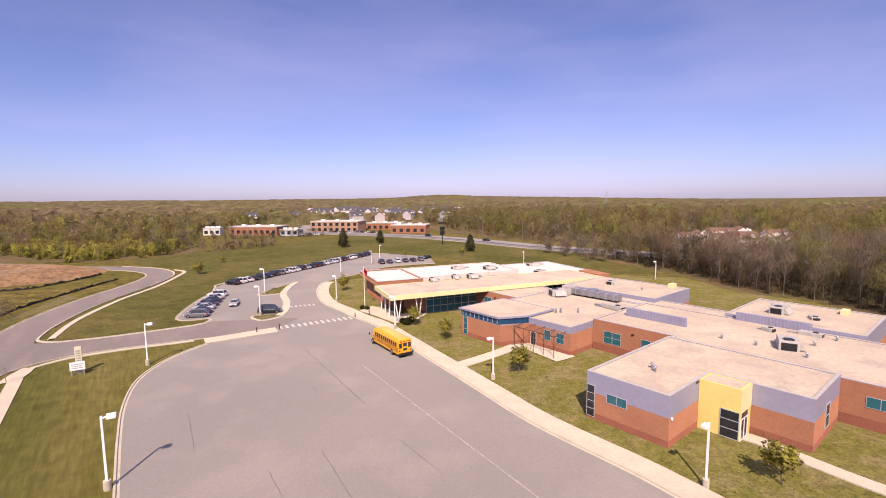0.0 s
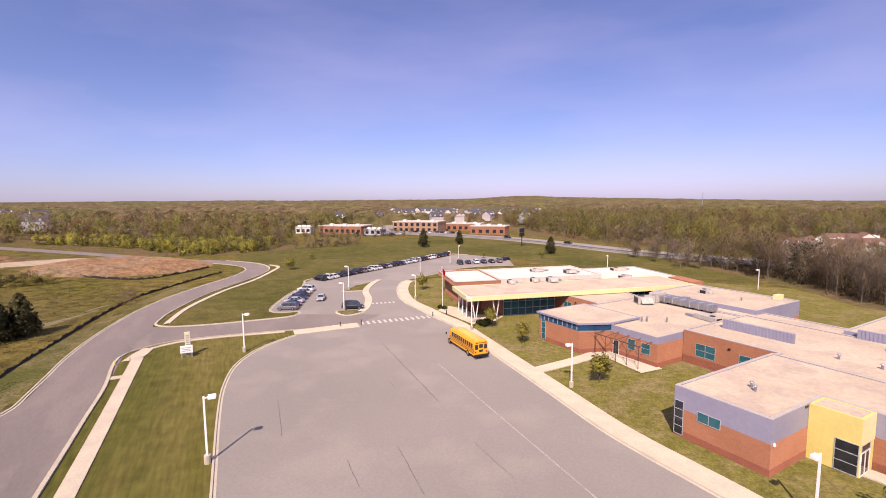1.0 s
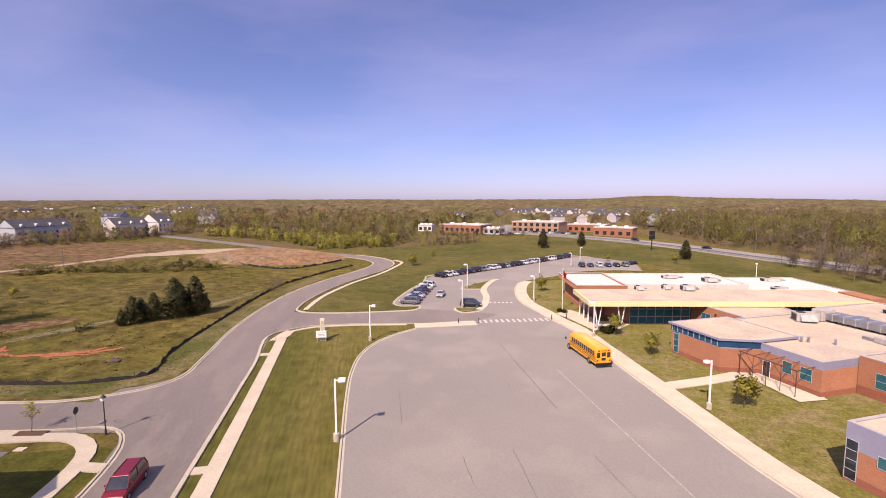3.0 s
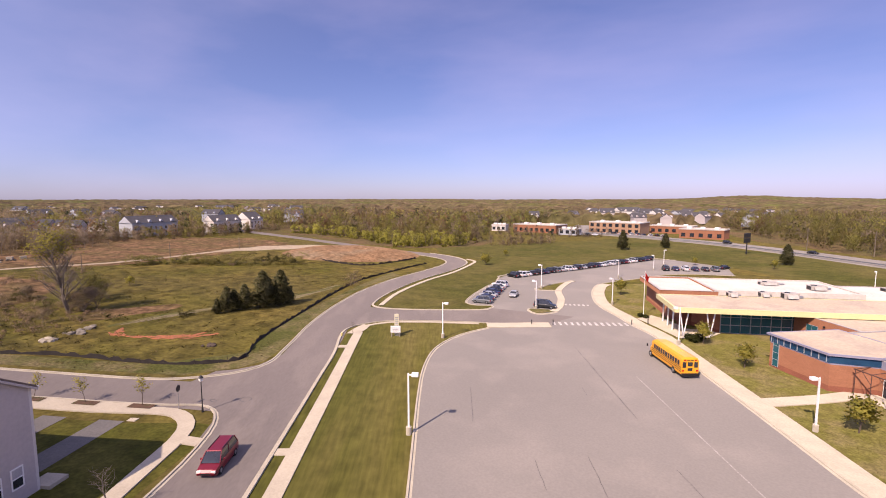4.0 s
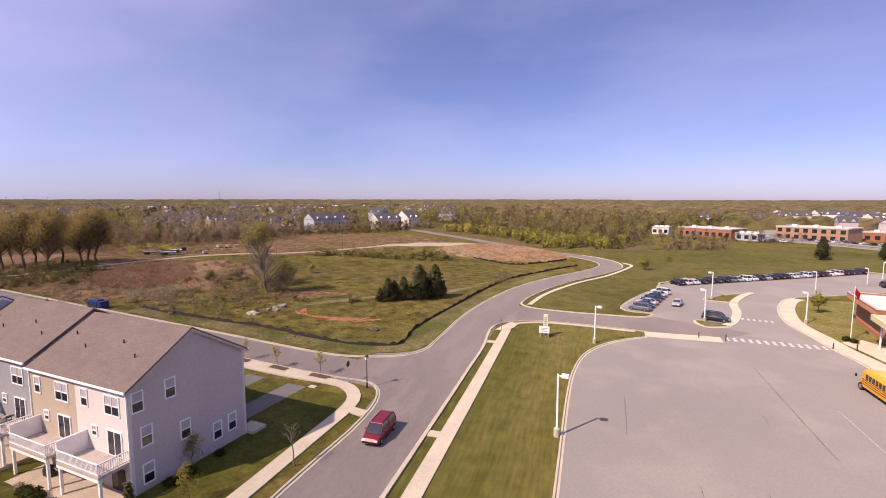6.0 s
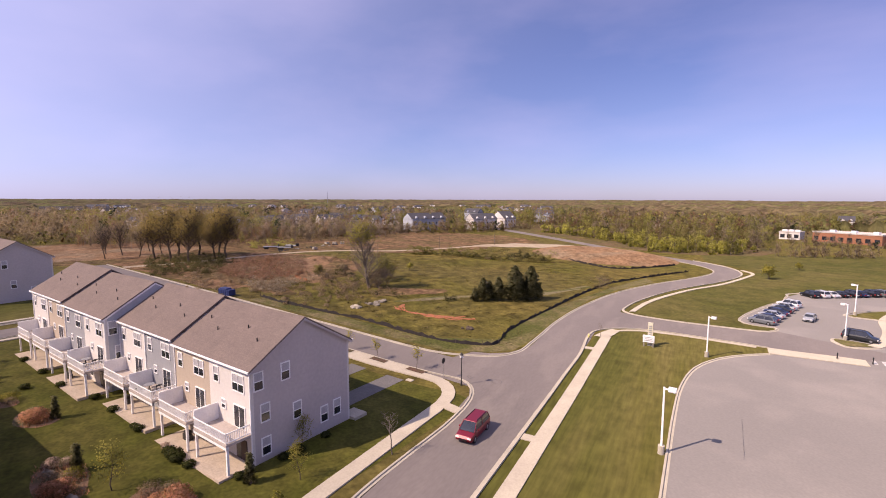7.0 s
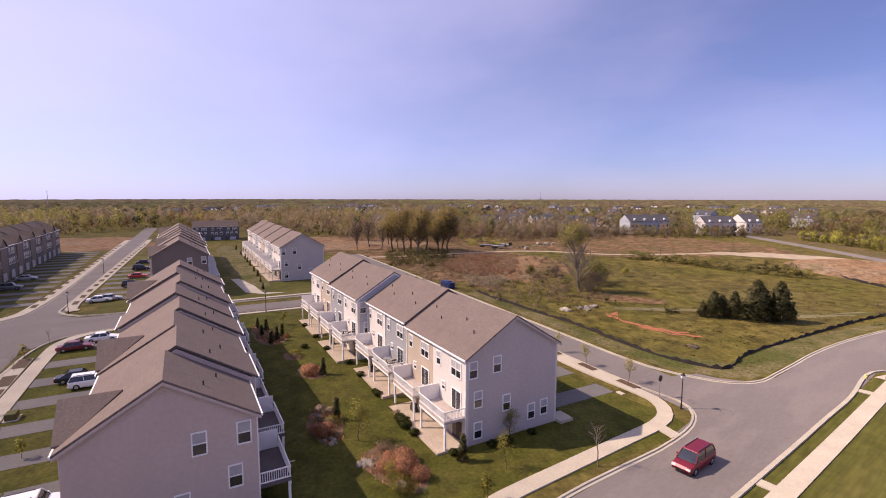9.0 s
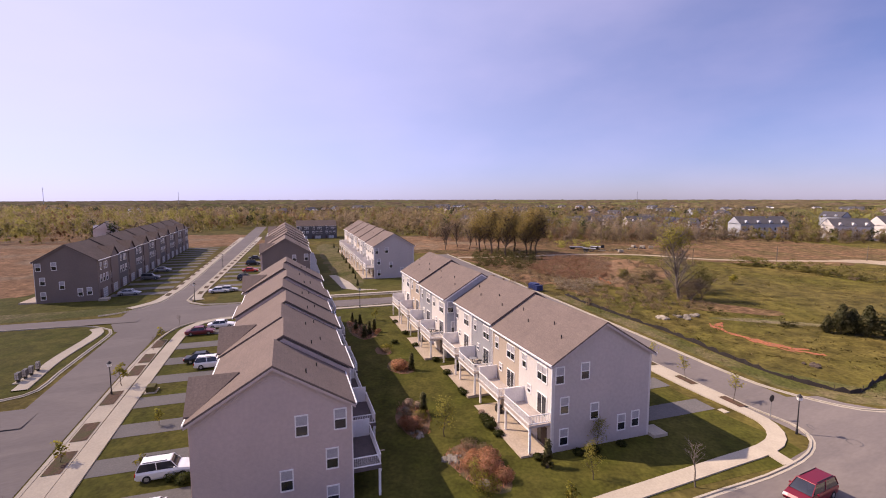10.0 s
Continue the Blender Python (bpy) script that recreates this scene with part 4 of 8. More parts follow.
def inset(pts, d):
    """An outline drawn in by d."""
    k, out = len(pts), []
    for i in range(k):
        p, a, b = Vector(pts[i]), Vector(pts[i - 1]), Vector(pts[(i + 1) % k])
        n0 = Vector((-(p - a).y, (p - a).x)).normalized()
        n1 = Vector((-(b - p).y, (b - p).x)).normalized()
        q = p + (n0 + n1) / max(0.3, 1 + n0.dot(n1)) * d
        out.append((q.x, q.y))
    return out


def wing(m, pts, height, band, label, upper=None, base=0.75, roof=None, lower=None):
    """A flat-roofed wing: dark brick plinth, brick, metal panel band, coping, membrane roof."""
    t = thing("school_wing", m, label, "school building")
    part("brick_plinth", ring(bmesh.new(), pts, 0.35, -0.3, base), M_BRICK_DARK, t, "darker brick plinth")
    part("brick_wall", ring(bmesh.new(), pts, 0.35, base, band), lower or M_BRICK, t)
    if band < height:
        part("metal_band", ring(bmesh.new(), pts, 0.345, band, height), upper or M_PANEL, t, "lavender-grey metal panel band")
    part("coping", ring(bmesh.new(), [(x, y) for x, y in pts], 0.36, height, height + 0.05), M_COPING, t)
    bm = bmesh.new()
    prism(bm, inset(pts, 0.15), height - 0.5, height - 0.07)
    bmesh.ops.recalc_face_normals(bm, faces=bm.faces)
    ob = part("roof", bm, roof or M_ROOF, t, "pale tan flat membrane roof")
    ob.scale = (1, 1, 1)
    return t


def window(parent, p, d, w, z0, z1, nx=2, nz=1, glass=None, frame=None, name="window", depth=0.06, bar=0.05):
    """A framed window on a wall: p its first corner on the wall, d the wall's direction with the outside on its right."""
    d = Vector(d).normalized()
    n = Vector((d.y, -d.x))
    hold = new(name)
    hold.empty_display_size = 0.2
    hold.parent = parent
    hold.matrix_local = Matrix(((d.x, -n.x, 0, p[0]), (d.y, -n.y, 0, p[1]), (0, 0, 1, z0), (0, 0, 0, 1)))
    bm = bmesh.new()
    h = z1 - z0
    for i in range(nx + 1):
        x = i * w / nx
        box(bm, x - bar / 2, -depth, -0.0, x + bar / 2, 0.02, h)
    for i in range(nz + 1):
        z = i * h / nz
        box(bm, -bar / 2, -depth + 0.003, z - bar / 2, w + bar / 2, 0.018, z + bar / 2)
    me = mesh_of("frame", bm, frame or M_FRAME)
    part("frame", me, None, hold)
    bm = bmesh.new()
    box(bm, 0.01, -depth * 0.45, 0.01, w - 0.01, 0.03, h - 0.01)
    part("pane", bm, glass or M_GLASS, hold)
    return hold


# wing with the yellow entrance
wa = wing(SCH, [(0, 0), (9.6, 0), (9.6, -9.4), (19.6, -9.4), (19.6, 9.3), (0, 9.3)], 5.4, 3.1, "near brick school wing with lavender metal upper walls")
window(wa, (0, 9.2), (0, -1), 0.95, 0.3, 3.9, 1, 4, M_GLASS_DARK)
window(wa, (0, 6.75), (0, -1), 2.3, 2.5, 3.5, 2, 1)
window(wa, (13.8, -9.4), (1, 0), 1.5, 1.1, 3.6, 1, 2, M_GLASS_DARK)
part("dark_opening", box(bmesh.new(), 5.9, -0.03, 5.05, 6.6, 0.1, 5.3), M_BLACK, wa, "dark scupper under the coping")
part("wall_lamp", box(bmesh.new(), 0.3, -0.18, 2.85, 0.55, -0.01, 3.15, 0.04), M_WHITE, wa, "small white wall light")
ye = thing("entrance_tower", SCH, "pale yellow entrance tower with a dark glass door", "building entrance")
part("yellow_wall", ring(bmesh.new(), [(6.7, -4.05), (9.55, -4.05), (9.55, -0.02), (6.7, -0.02)], 0.25, -0.2, 5.44), M_YELLOW, ye)
part("cream_face", box(bmesh.new(), 6.72, -4.1, 2.95, 9.55, -4.052, 5.43), M_CREAM, ye, "cream panel over the side door")
part("cap", prism(bmesh.new(), [(6.9, -3.85), (9.55, -3.85), (9.55, -0.2), (6.9, -0.2)], 5.2, 5.4), M_ROOF, ye)
window(ye, (6.7, -2.2), (0, -1), 1.75, 0.1, 3.0, 1, 3, M_GLASS_DARK, M_FRAME, "glass_door", bar=0.06)
window(ye, (6.85, -4.05), (1, 0), 1.8, 0.1, 2.3, 2, 1, M_GLASS_DARK, M_WHITE, "glass_door", bar=0.14)
window(ye, (6.85, -4.05), (1, 0), 1.8, 2.36, 3.0, 1, 1, M_GLASS_DARK, M_FRAME, "transom")

# spine and its brick wall
ws = wing(SCH, [(19.65, -27), (38.6, -27), (38.6, 22.4), (21.6, 22.4), (21.6, 9.5), (19.65, 9.5)], 5.0, 4.95, "long central school wing of red brick", base=1.2)
window(ws, (21.6, 20.4), (0, -1), 2.9, 1.5, 3.4, 2, 2)
window(ws, (21.6, 14.2), (0, -1), 2.9, 1.5, 3.4, 2, 2)
window(ws, (19.65, -11.6), (0, -1), 2.3, 2.45, 3.6, 2, 1)
window(ws, (19.65, -19.0), (0, -1), 2.7, 2.45, 3.6, 2, 1)
part("wall_lamp", box(bmesh.new(), 21.45, 15.4, 3.7, 21.6, 15.7, 3.9), M_BLACK, ws, "small dark wall light")

# wing with the clerestory prow
wb = wing(SCH, [(15.6, 22.5), (38.6, 22.5), (38.6, 42.7), (10.9, 42.7), (10.9, 33.2), (15.6, 31.0)], 4.6, 3.55, "brick school wing with a blue clerestory band and trellis")
part("roof_edge", ring(bmesh.new(), [(10.5, 33.1), (15.4, 30.7), (22.4, 30.7), (22.4, 43.1), (10.5, 43.1)], 0.22, 4.72, 5.0), M_PANEL, wb, "lavender projecting roof edge")
part("clerestory", ring(bmesh.new(), [(10.82, 33.2), (15.56, 30.9), (16.4, 30.9), (16.4, 42.78), (10.82, 42.78)], 0.3, 3.75, 4.72), M_GLASS_BLUE, wb, "blue glass clerestory band")
for i in range(9):
    part("mullion", box(bmesh.new(), 10.74, 33.6 + i * 1.1, 3.75, 10.82, 33.68 + i * 1.1, 4.72), M_FRAME, wb)
part("canopy_roof", prism(bmesh.new(), [(10.7, 33.2), (15.6, 30.9), (22.2, 30.9), (22.2, 42.9), (10.7, 42.9)], 4.75, 4.96), M_ROOF, wb)
window(wb, (10.88, 42.1), (0, -1), 1.0, 0.3, 4.4, 1, 4)
window(wb, (15.6, 27.6), (0, -1), 1.3, 1.6, 3.2, 1, 2)
window(wb, (15.6, 25.2), (0, -1), 1.5, 1.6, 3.2, 1, 2)
window(wb, (15.6, 30.4), (0, -1), 1.1, 0.1, 2.3, 1, 1, M_GLASS_DARK, M_WHITE, "side_door")
tr = thing("trellis", SCH, "rusty red steel trellis frame over the patio", "trellis")
for i in range(5):
    y = 23.4 + i * 2.0
    part("post", tube(bmesh.new(), (12.6, y, 0), (12.6, y, 3.5), 0.05, 0.05), M_RUST, tr)
    part("rafter", tube(bmesh.new(), (12.4, y, 3.5), (15.6, y, 3.75), 0.045, 0.045), M_RUST, tr)
    if i < 4:
        part("brace", tube(bmesh.new(), (12.6, y, 2.2), (12.6, y + 1.2, 3.5), 0.035, 0.035), M_RUST, tr)
part("beam", tube(bmesh.new(), (12.6, 23.2, 3.5), (12.6, 31.6, 3.5), 0.08, 0.08), M_RUST, tr)

# wings behind
wc = wing(SCH, [(39.0, -8.6), (55.5, -8.6), (55.5, 9.0), (39.0, 9.0)], 5.5, 2.6, "rear school wing with lavender metal walls")
wd = wing(SCH, [(41.4, 22.0), (56.5, 22.0), (56.5, 42.5), (41.4, 42.5)], 5.4, 2.6, "rear school wing with a pale roof")
wl = wing(SCH, [(38.65, 9.05), (44, 9.05), (44, 42), (38.65, 42)], 4.7, 4.6, "low linking school wing")
def ribbed(x0, y0, z0, x1, y1, z1, wing_ob):
    """A roof screen with upright folded metal ribs."""
    sc = part("screen", box(bmesh.new(), x0 + 0.06, y0, z0, x1, y1, z1), M_PANEL, wing_ob, "lavender ribbed roof screen")
    for i in range(int((y1 - y0) / 0.45)):
        part("rib", box(bmesh.new(), x0, y0 + 0.1 + i * 0.45, z0 + 0.02, x0 + 0.06, y0 + 0.3 + i * 0.45, z1 - 0.02), M_PANEL, sc)


ribbed(27.5, 10.4, 4.75, 28.0, 20.0, 6.3, ws)
ribbed(37.9, -2.7, 4.75, 38.4, 7.1, 6.2, ws)
du = thing("roof_duct", SCH, "long galvanised air duct over the school roof", "air duct", "rooftop machinery")
part("trunk_duct", box(bmesh.new(), 36.2, 26.6, 4.9, 37.8, 37.6, 6.0, 0.08), M_STEEL, du)
part("branch_duct", box(bmesh.new(), 37.8, 33.4, 4.95, 40.6, 34.8, 5.8, 0.06), M_STEEL, du)
part("elbow", box(bmesh.new(), 35.4, 37.0, 4.6, 38.4, 38.8, 6.5, 0.12), M_UNIT, du)
for i in range(6):
    part("duct_flange", box(bmesh.new(), 36.14, 27.4 + i * 1.7, 4.85, 37.86, 27.5 + i * 1.7, 6.06), M_UNIT, du)
    part("duct_stand", box(bmesh.new(), 36.8, 27.2 + i * 1.7, 4.4, 37.2, 27.35 + i * 1.7, 4.92), M_DARK, du)

for y0, x0, wb_ in ((-4.4, 51.4, wc), (24.6, 54.2, wd)):
    part("bulkhead", box(bmesh.new(), x0, y0, 5.15, x0 + 2.0, y0 + 1.0, 6.2, 0.03), M_CREAM, wb_, "pale yellow roof hatch house")

# main building with the cream canopy
mb = wing(MAIN, [(8.6, 4.4), (22.8, 4.4), (22.8, 3.2), (53.4, 3.2), (60.4, 9), (60.4, 33), (3.0, 33), (3.0, 15)], 4.7, 4.6, "low main school building of brick and glass", roof=M_ROOF_WHITE)
part("upper_wall", ring(bmesh.new(), [(12.7, 17.0), (40, 17.0), (40, 33.2), (12.7, 33.2)], 0.35, 4.7, 5.75), M_ROOF_WHITE, mb, "low white parapet")
part("upper_brick", ring(bmesh.new(), [(1.4, 15.2), (12.6, 15.2), (12.6, 33.3), (1.4, 33.3)], 0.35, 4.7, 5.8), M_BRICK, mb, "raised brick parapet")
part("upper_roof", prism(bmesh.new(), [(1.6, 15.4), (12.4, 15.4), (12.4, 17.2), (39.8, 17.2), (39.8, 33.1), (1.6, 33.1)], 5.3, 5.5), M_ROOF_WHITE, mb, "white membrane upper roof")
part("upper_coping", ring(bmesh.new(), [(1.3, 15.1), (12.7, 15.1), (12.7, 33.4), (1.3, 33.4)], 0.45, 5.8, 5.86), M_COPING, mb)
part("canopy_fascia", ring(bmesh.new(), [(0, 0), (53.0, 0), (53.0, 12.5), (0, 12.5)], 0.4, 4.6, 5.5), M_CREAM, mb, "pale cream-yellow fascia")
part("canopy_soffit", prism(bmesh.new(), [(0.2, 0.2), (52.8, 0.2), (52.8, 12.3), (0.2, 12.3)], 4.7, 4.9), M_CREAM, mb)
part("canopy_roof", prism(bmesh.new(), [(0.35, 0.35), (52.6, 0.35), (52.6, 12.2), (0.35, 12.2)], 5.3, 5.46), M_ROOF, mb, "pale tan canopy roof")
part("end_pier", box(bmesh.new(), 53.1, 1.4, -0.2, 56.4, 9.0, 5.8), M_BRICK, mb, "brick end pier")
for i in range(3):
    if i < 2:
        for lean in (-0.7, 0.7):
            part("column", tube(bmesh.new(), (2.0 + i * 4.4, 1.1, 0), (2.0 + i * 4.4 + lean, 1.1, 4.7), 0.11, 0.11, 10), M_WHITE, mb, "slanted white canopy column")
    part("column", tube(bmesh.new(), (1.2, 5.0 + i * 3.2, 0), (1.2, 4.6 + i * 3.2, 4.7), 0.15, 0.15, 10), M_WHITE, mb)
for i in range(4):
    window(mb, (9.2 + i * 3.35, 4.36), (1, 0), 3.35, 0.15, 4.62, 2, 3, name="curtain_wall", bar=0.12, depth=0.12)
for i in range(5):
    window(mb, (38 + i * 2.9, 3.15), (1, 0), 2.9, 2.6, 4.2, 2, 1)
window(mb, (26.5, 3.15), (1, 0), 2.4, 2.4, 3.3, 2, 1)
part("porch_wall", box(bmesh.new(), 3.4, 9.5, -0.2, 8.7, 10.0, 4.7), M_BRICK_DARK, mb, "dark brick wall under the porch")


# brick wing that links the main building to the clerestory wing
wk = wing(MAIN, [(21.2, 4.3), (24.3, -8.3), (36.1, -4.7), (36.1, 4.3)], 4.52, 4.47, "low red brick link wing beside the glass wall")
window(wk, (21.85, 1.6), (0.237, -0.971), 2.3, 2.1, 3.2, 2, 1)
part("wall_lamp", box(bmesh.new(), 22.35, -2.2, 3.4, 22.6, -1.95, 3.7, 0.03), M_DARK, wk, "small dark wall light")


# ---- things on the school roofs ----
def roof_unit(m, w, d, h, label):
    t = thing("rooftop_unit", m, label, "rooftop unit", "rooftop machinery")
    part("casing", box(bmesh.new(), -w / 2, -d / 2, 0.12, w / 2, d / 2, h, 0.05), M_UNIT, t)
    part("curb", box(bmesh.new(), -w / 2 + 0.1, -d / 2 + 0.1, -0.1, w / 2 - 0.1, d / 2 - 0.1, 0.14), M_STEEL, t)
    bm = bmesh.new()
    extrude_profile(bm, [(-d / 2 - 0.75, h * 0.25), (-d / 2 - 0.02, h * 0.25), (-d / 2 - 0.02, h * 0.85)], -w * 0.35, w * 0.35)
    part("intake_hood", bm, M_UNIT, t, "dark-mouthed intake hood")
    part("fan_grille", tube(bmesh.new(), (-w * 0.2, 0, h), (-w * 0.2, 0, h + 0.1), min(w, d) * 0.3, min(w, d) * 0.28, 14), M_BLACK, t, "round dark fan opening")
    part("side_louvre", box(bmesh.new(), -w / 2 - 0.03, -d * 0.38, h * 0.2, -w / 2, d * 0.38, h * 0.85), M_BLACK, t)
    part("duct", box(bmesh.new(), w / 2 - 0.02, d * 0.1, 0.05, w / 2 + w * 0.45, d * 0.42, h * 0.45, 0.04), M_STEEL, t)
    bm = bmesh.new()
    for i in range(5):
        box(bm, w / 2, -d * 0.3 + i * d * 0.14, h * 0.3, w / 2 + 0.04, -d * 0.3 + i * d * 0.14 + 0.09, h * 0.8)
    part("grille", bm, M_BLACK, t)
    return t


def roof_vent(m, r, h, label="small roof vent pipe with a cap"):
    t = thing("roof_vent", m, label, "roof vent", "roof vents")
    part("stack", tube(bmesh.new(), (0, 0, -0.1), (0, 0, h), r, r, 8), M_STEEL, t)
    part("cap", tube(bmesh.new(), (0, 0, h), (0, 0, h + 0.14), r * 1.7, r * 0.8, 8), M_STEEL, t)
    return t


for x, y, z, w, d, h, r in [(27.5, -2.5, 4.72, 3.4, 2.2, 1.5, 20), (46, 3.4, 5.22, 3.6, 2.0, 1.4, 0), (45, -1.5, 5.22, 1.6, 1.2, 0.7, 30), (33.6, 38.4, 4.5, 3.2, 2.2, 1.5, -30), (31.5, 24.6, 4.5, 4.2, 1.5, 0.9, 80), (36.4, -3.0, 4.72, 2.8, 1.2, 0.7, 85), (49.5, 36, 5.12, 2.2, 1.4, 1.0, 10), (34.5, 1.6, 4.72, 1.5, 1.1, 0.8, 70)]:
    roof_unit(SCH @ pose(x, y, z, 0, 0, r), w, d, h, "weathered grey rooftop air handler with an intake hood")
for x, y, z, w, d, h, r in [(24, 11.8, 5.42, 2.6, 1.6, 1.2, 0), (34, 22, 5.5, 3.0, 2.0, 1.0, 0), (45, 14.5, 4.42, 3.0, 1.8, 1.3, 15), (14, 12.2, 5.42, 1.8, 1.3, 0.9, 0), (20, 13.0, 5.42, 1.6, 1.4, 1.0, 0), (52, 28, 4.42, 4.0, 2.0, 1.0, 0), (27, 27, 5.5, 3.6, 1.6, 0.7, 0)]:
    roof_unit(MAIN @ pose(x, y, z, 0, 0, r), w, d, h, "weathered grey air handler on the main roof")
for x, y, z in [(5.5, 4.2, 5.12), (6.2, 4.9, 5.12), (24.8, -5.2, 4.72), (25.6, 0.5, 4.72), (35.8, -6.0, 4.72), (21.6, 29.8, 4.5), (22.4, 29.4, 4.5), (24.7, 27.4, 4.5), (25.5, 4.6, 4.72), (31, -4.6, 4.72), (50, 5.5, 5.22), (48, 28, 5.12)]:
    roof_vent(SCH @ pose(x, y, z), 0.14, 0.75)


# ---- townhouses ----
UNIT_W, UNIT_D, EAVE, RIDGE = 7.04, 11.85, 9.15, 12.75


def sash(bm_f, bm_g, bm_b, x, z, w, h, y, s):
    """A two-pane window on a wall at y, facing s along y."""
    for x0, x1, z0, z1 in ((x - 0.1, x, z - 0.1, z + h + 0.1), (x + w, x + w + 0.1, z - 0.1, z + h + 0.1), (x, x + w, z - 0.12, z), (x, x + w, z + h, z + h + 0.1), (x, x + w, z + h / 2 - 0.04, z + h / 2 + 0.04)):
        box(bm_f, x0, min(y, y + s * 0.07), z0, x1, max(y, y + s * 0.07), z1)
    box(bm_g, x, min(y, y + s * 0.025), z, x + w, max(y, y + s * 0.025), z + h / 2)
    box(bm_b, x, min(y, y + s * 0.03), z + h / 2, x + w, max(y, y + s * 0.03), z + h)


def add_window(parent, x, z, w, h, y, s, end=None, name="window"):
    """A white sash window; end: on the side wall at that x, with x as the place along it."""
    f, g = bmesh.new(), bmesh.new()
    b = g
    sash(f, g, b, x, z, w, h, 0.0 if end is not None else y, s)
    if end is not None:
        for q in (f, g):
            for v in q.verts:
                v.co = Vector((end + v.co.y, v.co.x, v.co.z))
            bmesh.ops.recalc_face_normals(q, faces=q.faces)
    fr = part(name, f, M_WHITE, parent, "white sash window")
    me = mesh_of("pane", g, [M_GLASS_DARK, M_BLIND])
    for poly in me.polygons:
        poly.material_index = 1 if poly.center.z > z + h / 2 else 0
    part("pane", me, None, fr, "glass with a pale blind above")


globals_part = part


def townhouse(colour, front, near_end=False, far_end=False, deck=True, side="mauve", shed=False, label="", mirror=False, over_end=0.32, roof=None):
    """One unit, x along the row, its garden side at y = 0 and its street side at y = UNIT_D. near_end: the wall at x = UNIT_W shows."""
    t = thing("townhouse", pose(0, 0, -60), label, "townhouse", "townhouse units")
    w, d = UNIT_W, UNIT_D
    turned = [False]

    def part(name, bm, material, parent, label="", plain=globals_part):
        """As part() above; the garden side of a mirrored unit is turned about the unit's middle."""
        if turned[0] and isinstance(bm, bmesh.types.BMesh):
            for v in bm.verts:
                v.co.x = w - v.co.x
            bmesh.ops.reverse_faces(bm, faces=bm.faces)
        return plain(name, bm, material, parent, label)

    sid, frm = M_SIDING[colour], M_SIDING[front]
    bm = bmesh.new()
    box(bm, 0.0, 0, -2.5, w, 0.25, EAVE)
    part("rear_wall", bm, sid, t, f"{colour} lap siding")
    bm = bmesh.new()
    box(bm, 0.0, d - 0.25, -2.5, w, d, EAVE)
    part("front_wall", bm, frm, t)
    gable = [(0.25, -2.5), (d - 0.25, -2.5), (d - 0.25, EAVE), (d / 2, RIDGE - 0.14), (0.25, EAVE)]
    for x0, x1, shown in ((0.0, 0.25, far_end), (w - 0.25, w, near_end)):
        bm = extrude_profile(bmesh.new(), gable, x0, x1)
        bmesh.ops.recalc_face_normals(bm, faces=bm.faces)
        part("gable_wall", bm, M_SIDING[side], t, f"{side} siding end wall" if shown else "")
    def gx(x, wide):
        return w - x - wide if mirror else x

    # roof: two slabs with eaves
    over = 0.32
    x0, x1 = (-over_end if far_end else 0.0), (w + over_end if near_end else w)
    k = (RIDGE - EAVE) / (d / 2)
    bm = bmesh.new()
    prof = [(-over, EAVE - over * k), (d / 2, RIDGE), (d + over, EAVE - over * k), (d + over, EAVE - over * k + 0.2), (d / 2, RIDGE + 0.2), (-over, EAVE - over * k + 0.2)]
    extrude_profile(bm, prof, x0, x1)
    bmesh.ops.recalc_face_normals(bm, faces=bm.faces)
    part("roof", bm, roof or M_SHINGLE, t, "brown shingled pitched roof")
    for y in (-over - 0.12, d + over):
        part("gutter", box(bmesh.new(), x0, y, EAVE - over * k + 0.02, x1, y + 0.12, EAVE - over * k + 0.18), M_WHITE, t)
    if near_end or far_end:
        xe = w + 0.005 if near_end else -0.065
        bm = bmesh.new()
        for ya, yb in ((-over, d / 2), (d + over, d / 2)):
            za, zb = EAVE - over * k - 0.2, RIDGE - 0.2
            vs = [bm.verts.new((xx, yy, zz)) for xx in (xe + (over_end - 0.05 if near_end else -over_end + 0.05), xe + 0.06 + (over_end - 0.05 if near_end else -over_end + 0.05)) for yy, zz in ((ya, za), (yb, zb), (yb, zb + 0.22), (ya, za + 0.22))]
            for f in ((0, 1, 2, 3), (7, 6, 5, 4), (0, 4, 5, 1), (1, 5, 6, 2), (2, 6, 7, 3), (3, 7, 4, 0)):
                bm.faces.new([vs[i] for i in f])
        bmesh.ops.recalc_face_normals(bm, faces=bm.faces)
        part("rake_board", bm, M_WHITE if side == "blue" else M_SIDING[side], t)
    for x in ((w - 0.12,) if near_end else (0.02,)):
        part("downspout", box(bmesh.new(), x, -0.1, 0, x + 0.1, -0.002, EAVE - 0.2), M_WHITE, t)
    # garden side
    turned[0] = mirror
    add_window(t, gx(w - 2.9, 0.85), 6.75, 0.85, 1.55, 0.0, -1)
    add_window(t, gx(w - 1.95, 0.85), 6.75, 0.85, 1.55, 0.0, -1)
    add_window(t, gx(0.9, 0.8), 6.9, 0.8, 1.4, 0.0, -1)
    add_window(t, gx(w - 4.9, 0.6), 4.5, 0.6, 0.8, 0.0, -1)
    f = part("sliding_door", box(bmesh.new(), w - 2.85, -0.08, 3.2, w - 0.95, 0.0, 5.4), M_WHITE, t, "white sliding deck door")
    part("door_glass", box(bmesh.new(), w - 2.72, -0.09, 3.28, w - 1.95, -0.05, 5.3), M_GLASS_DARK, f)
    part("door_glass", box(bmesh.new(), w - 1.85, -0.09, 3.28, w - 1.08, -0.05, 5.3), M_GLASS_DARK, f)
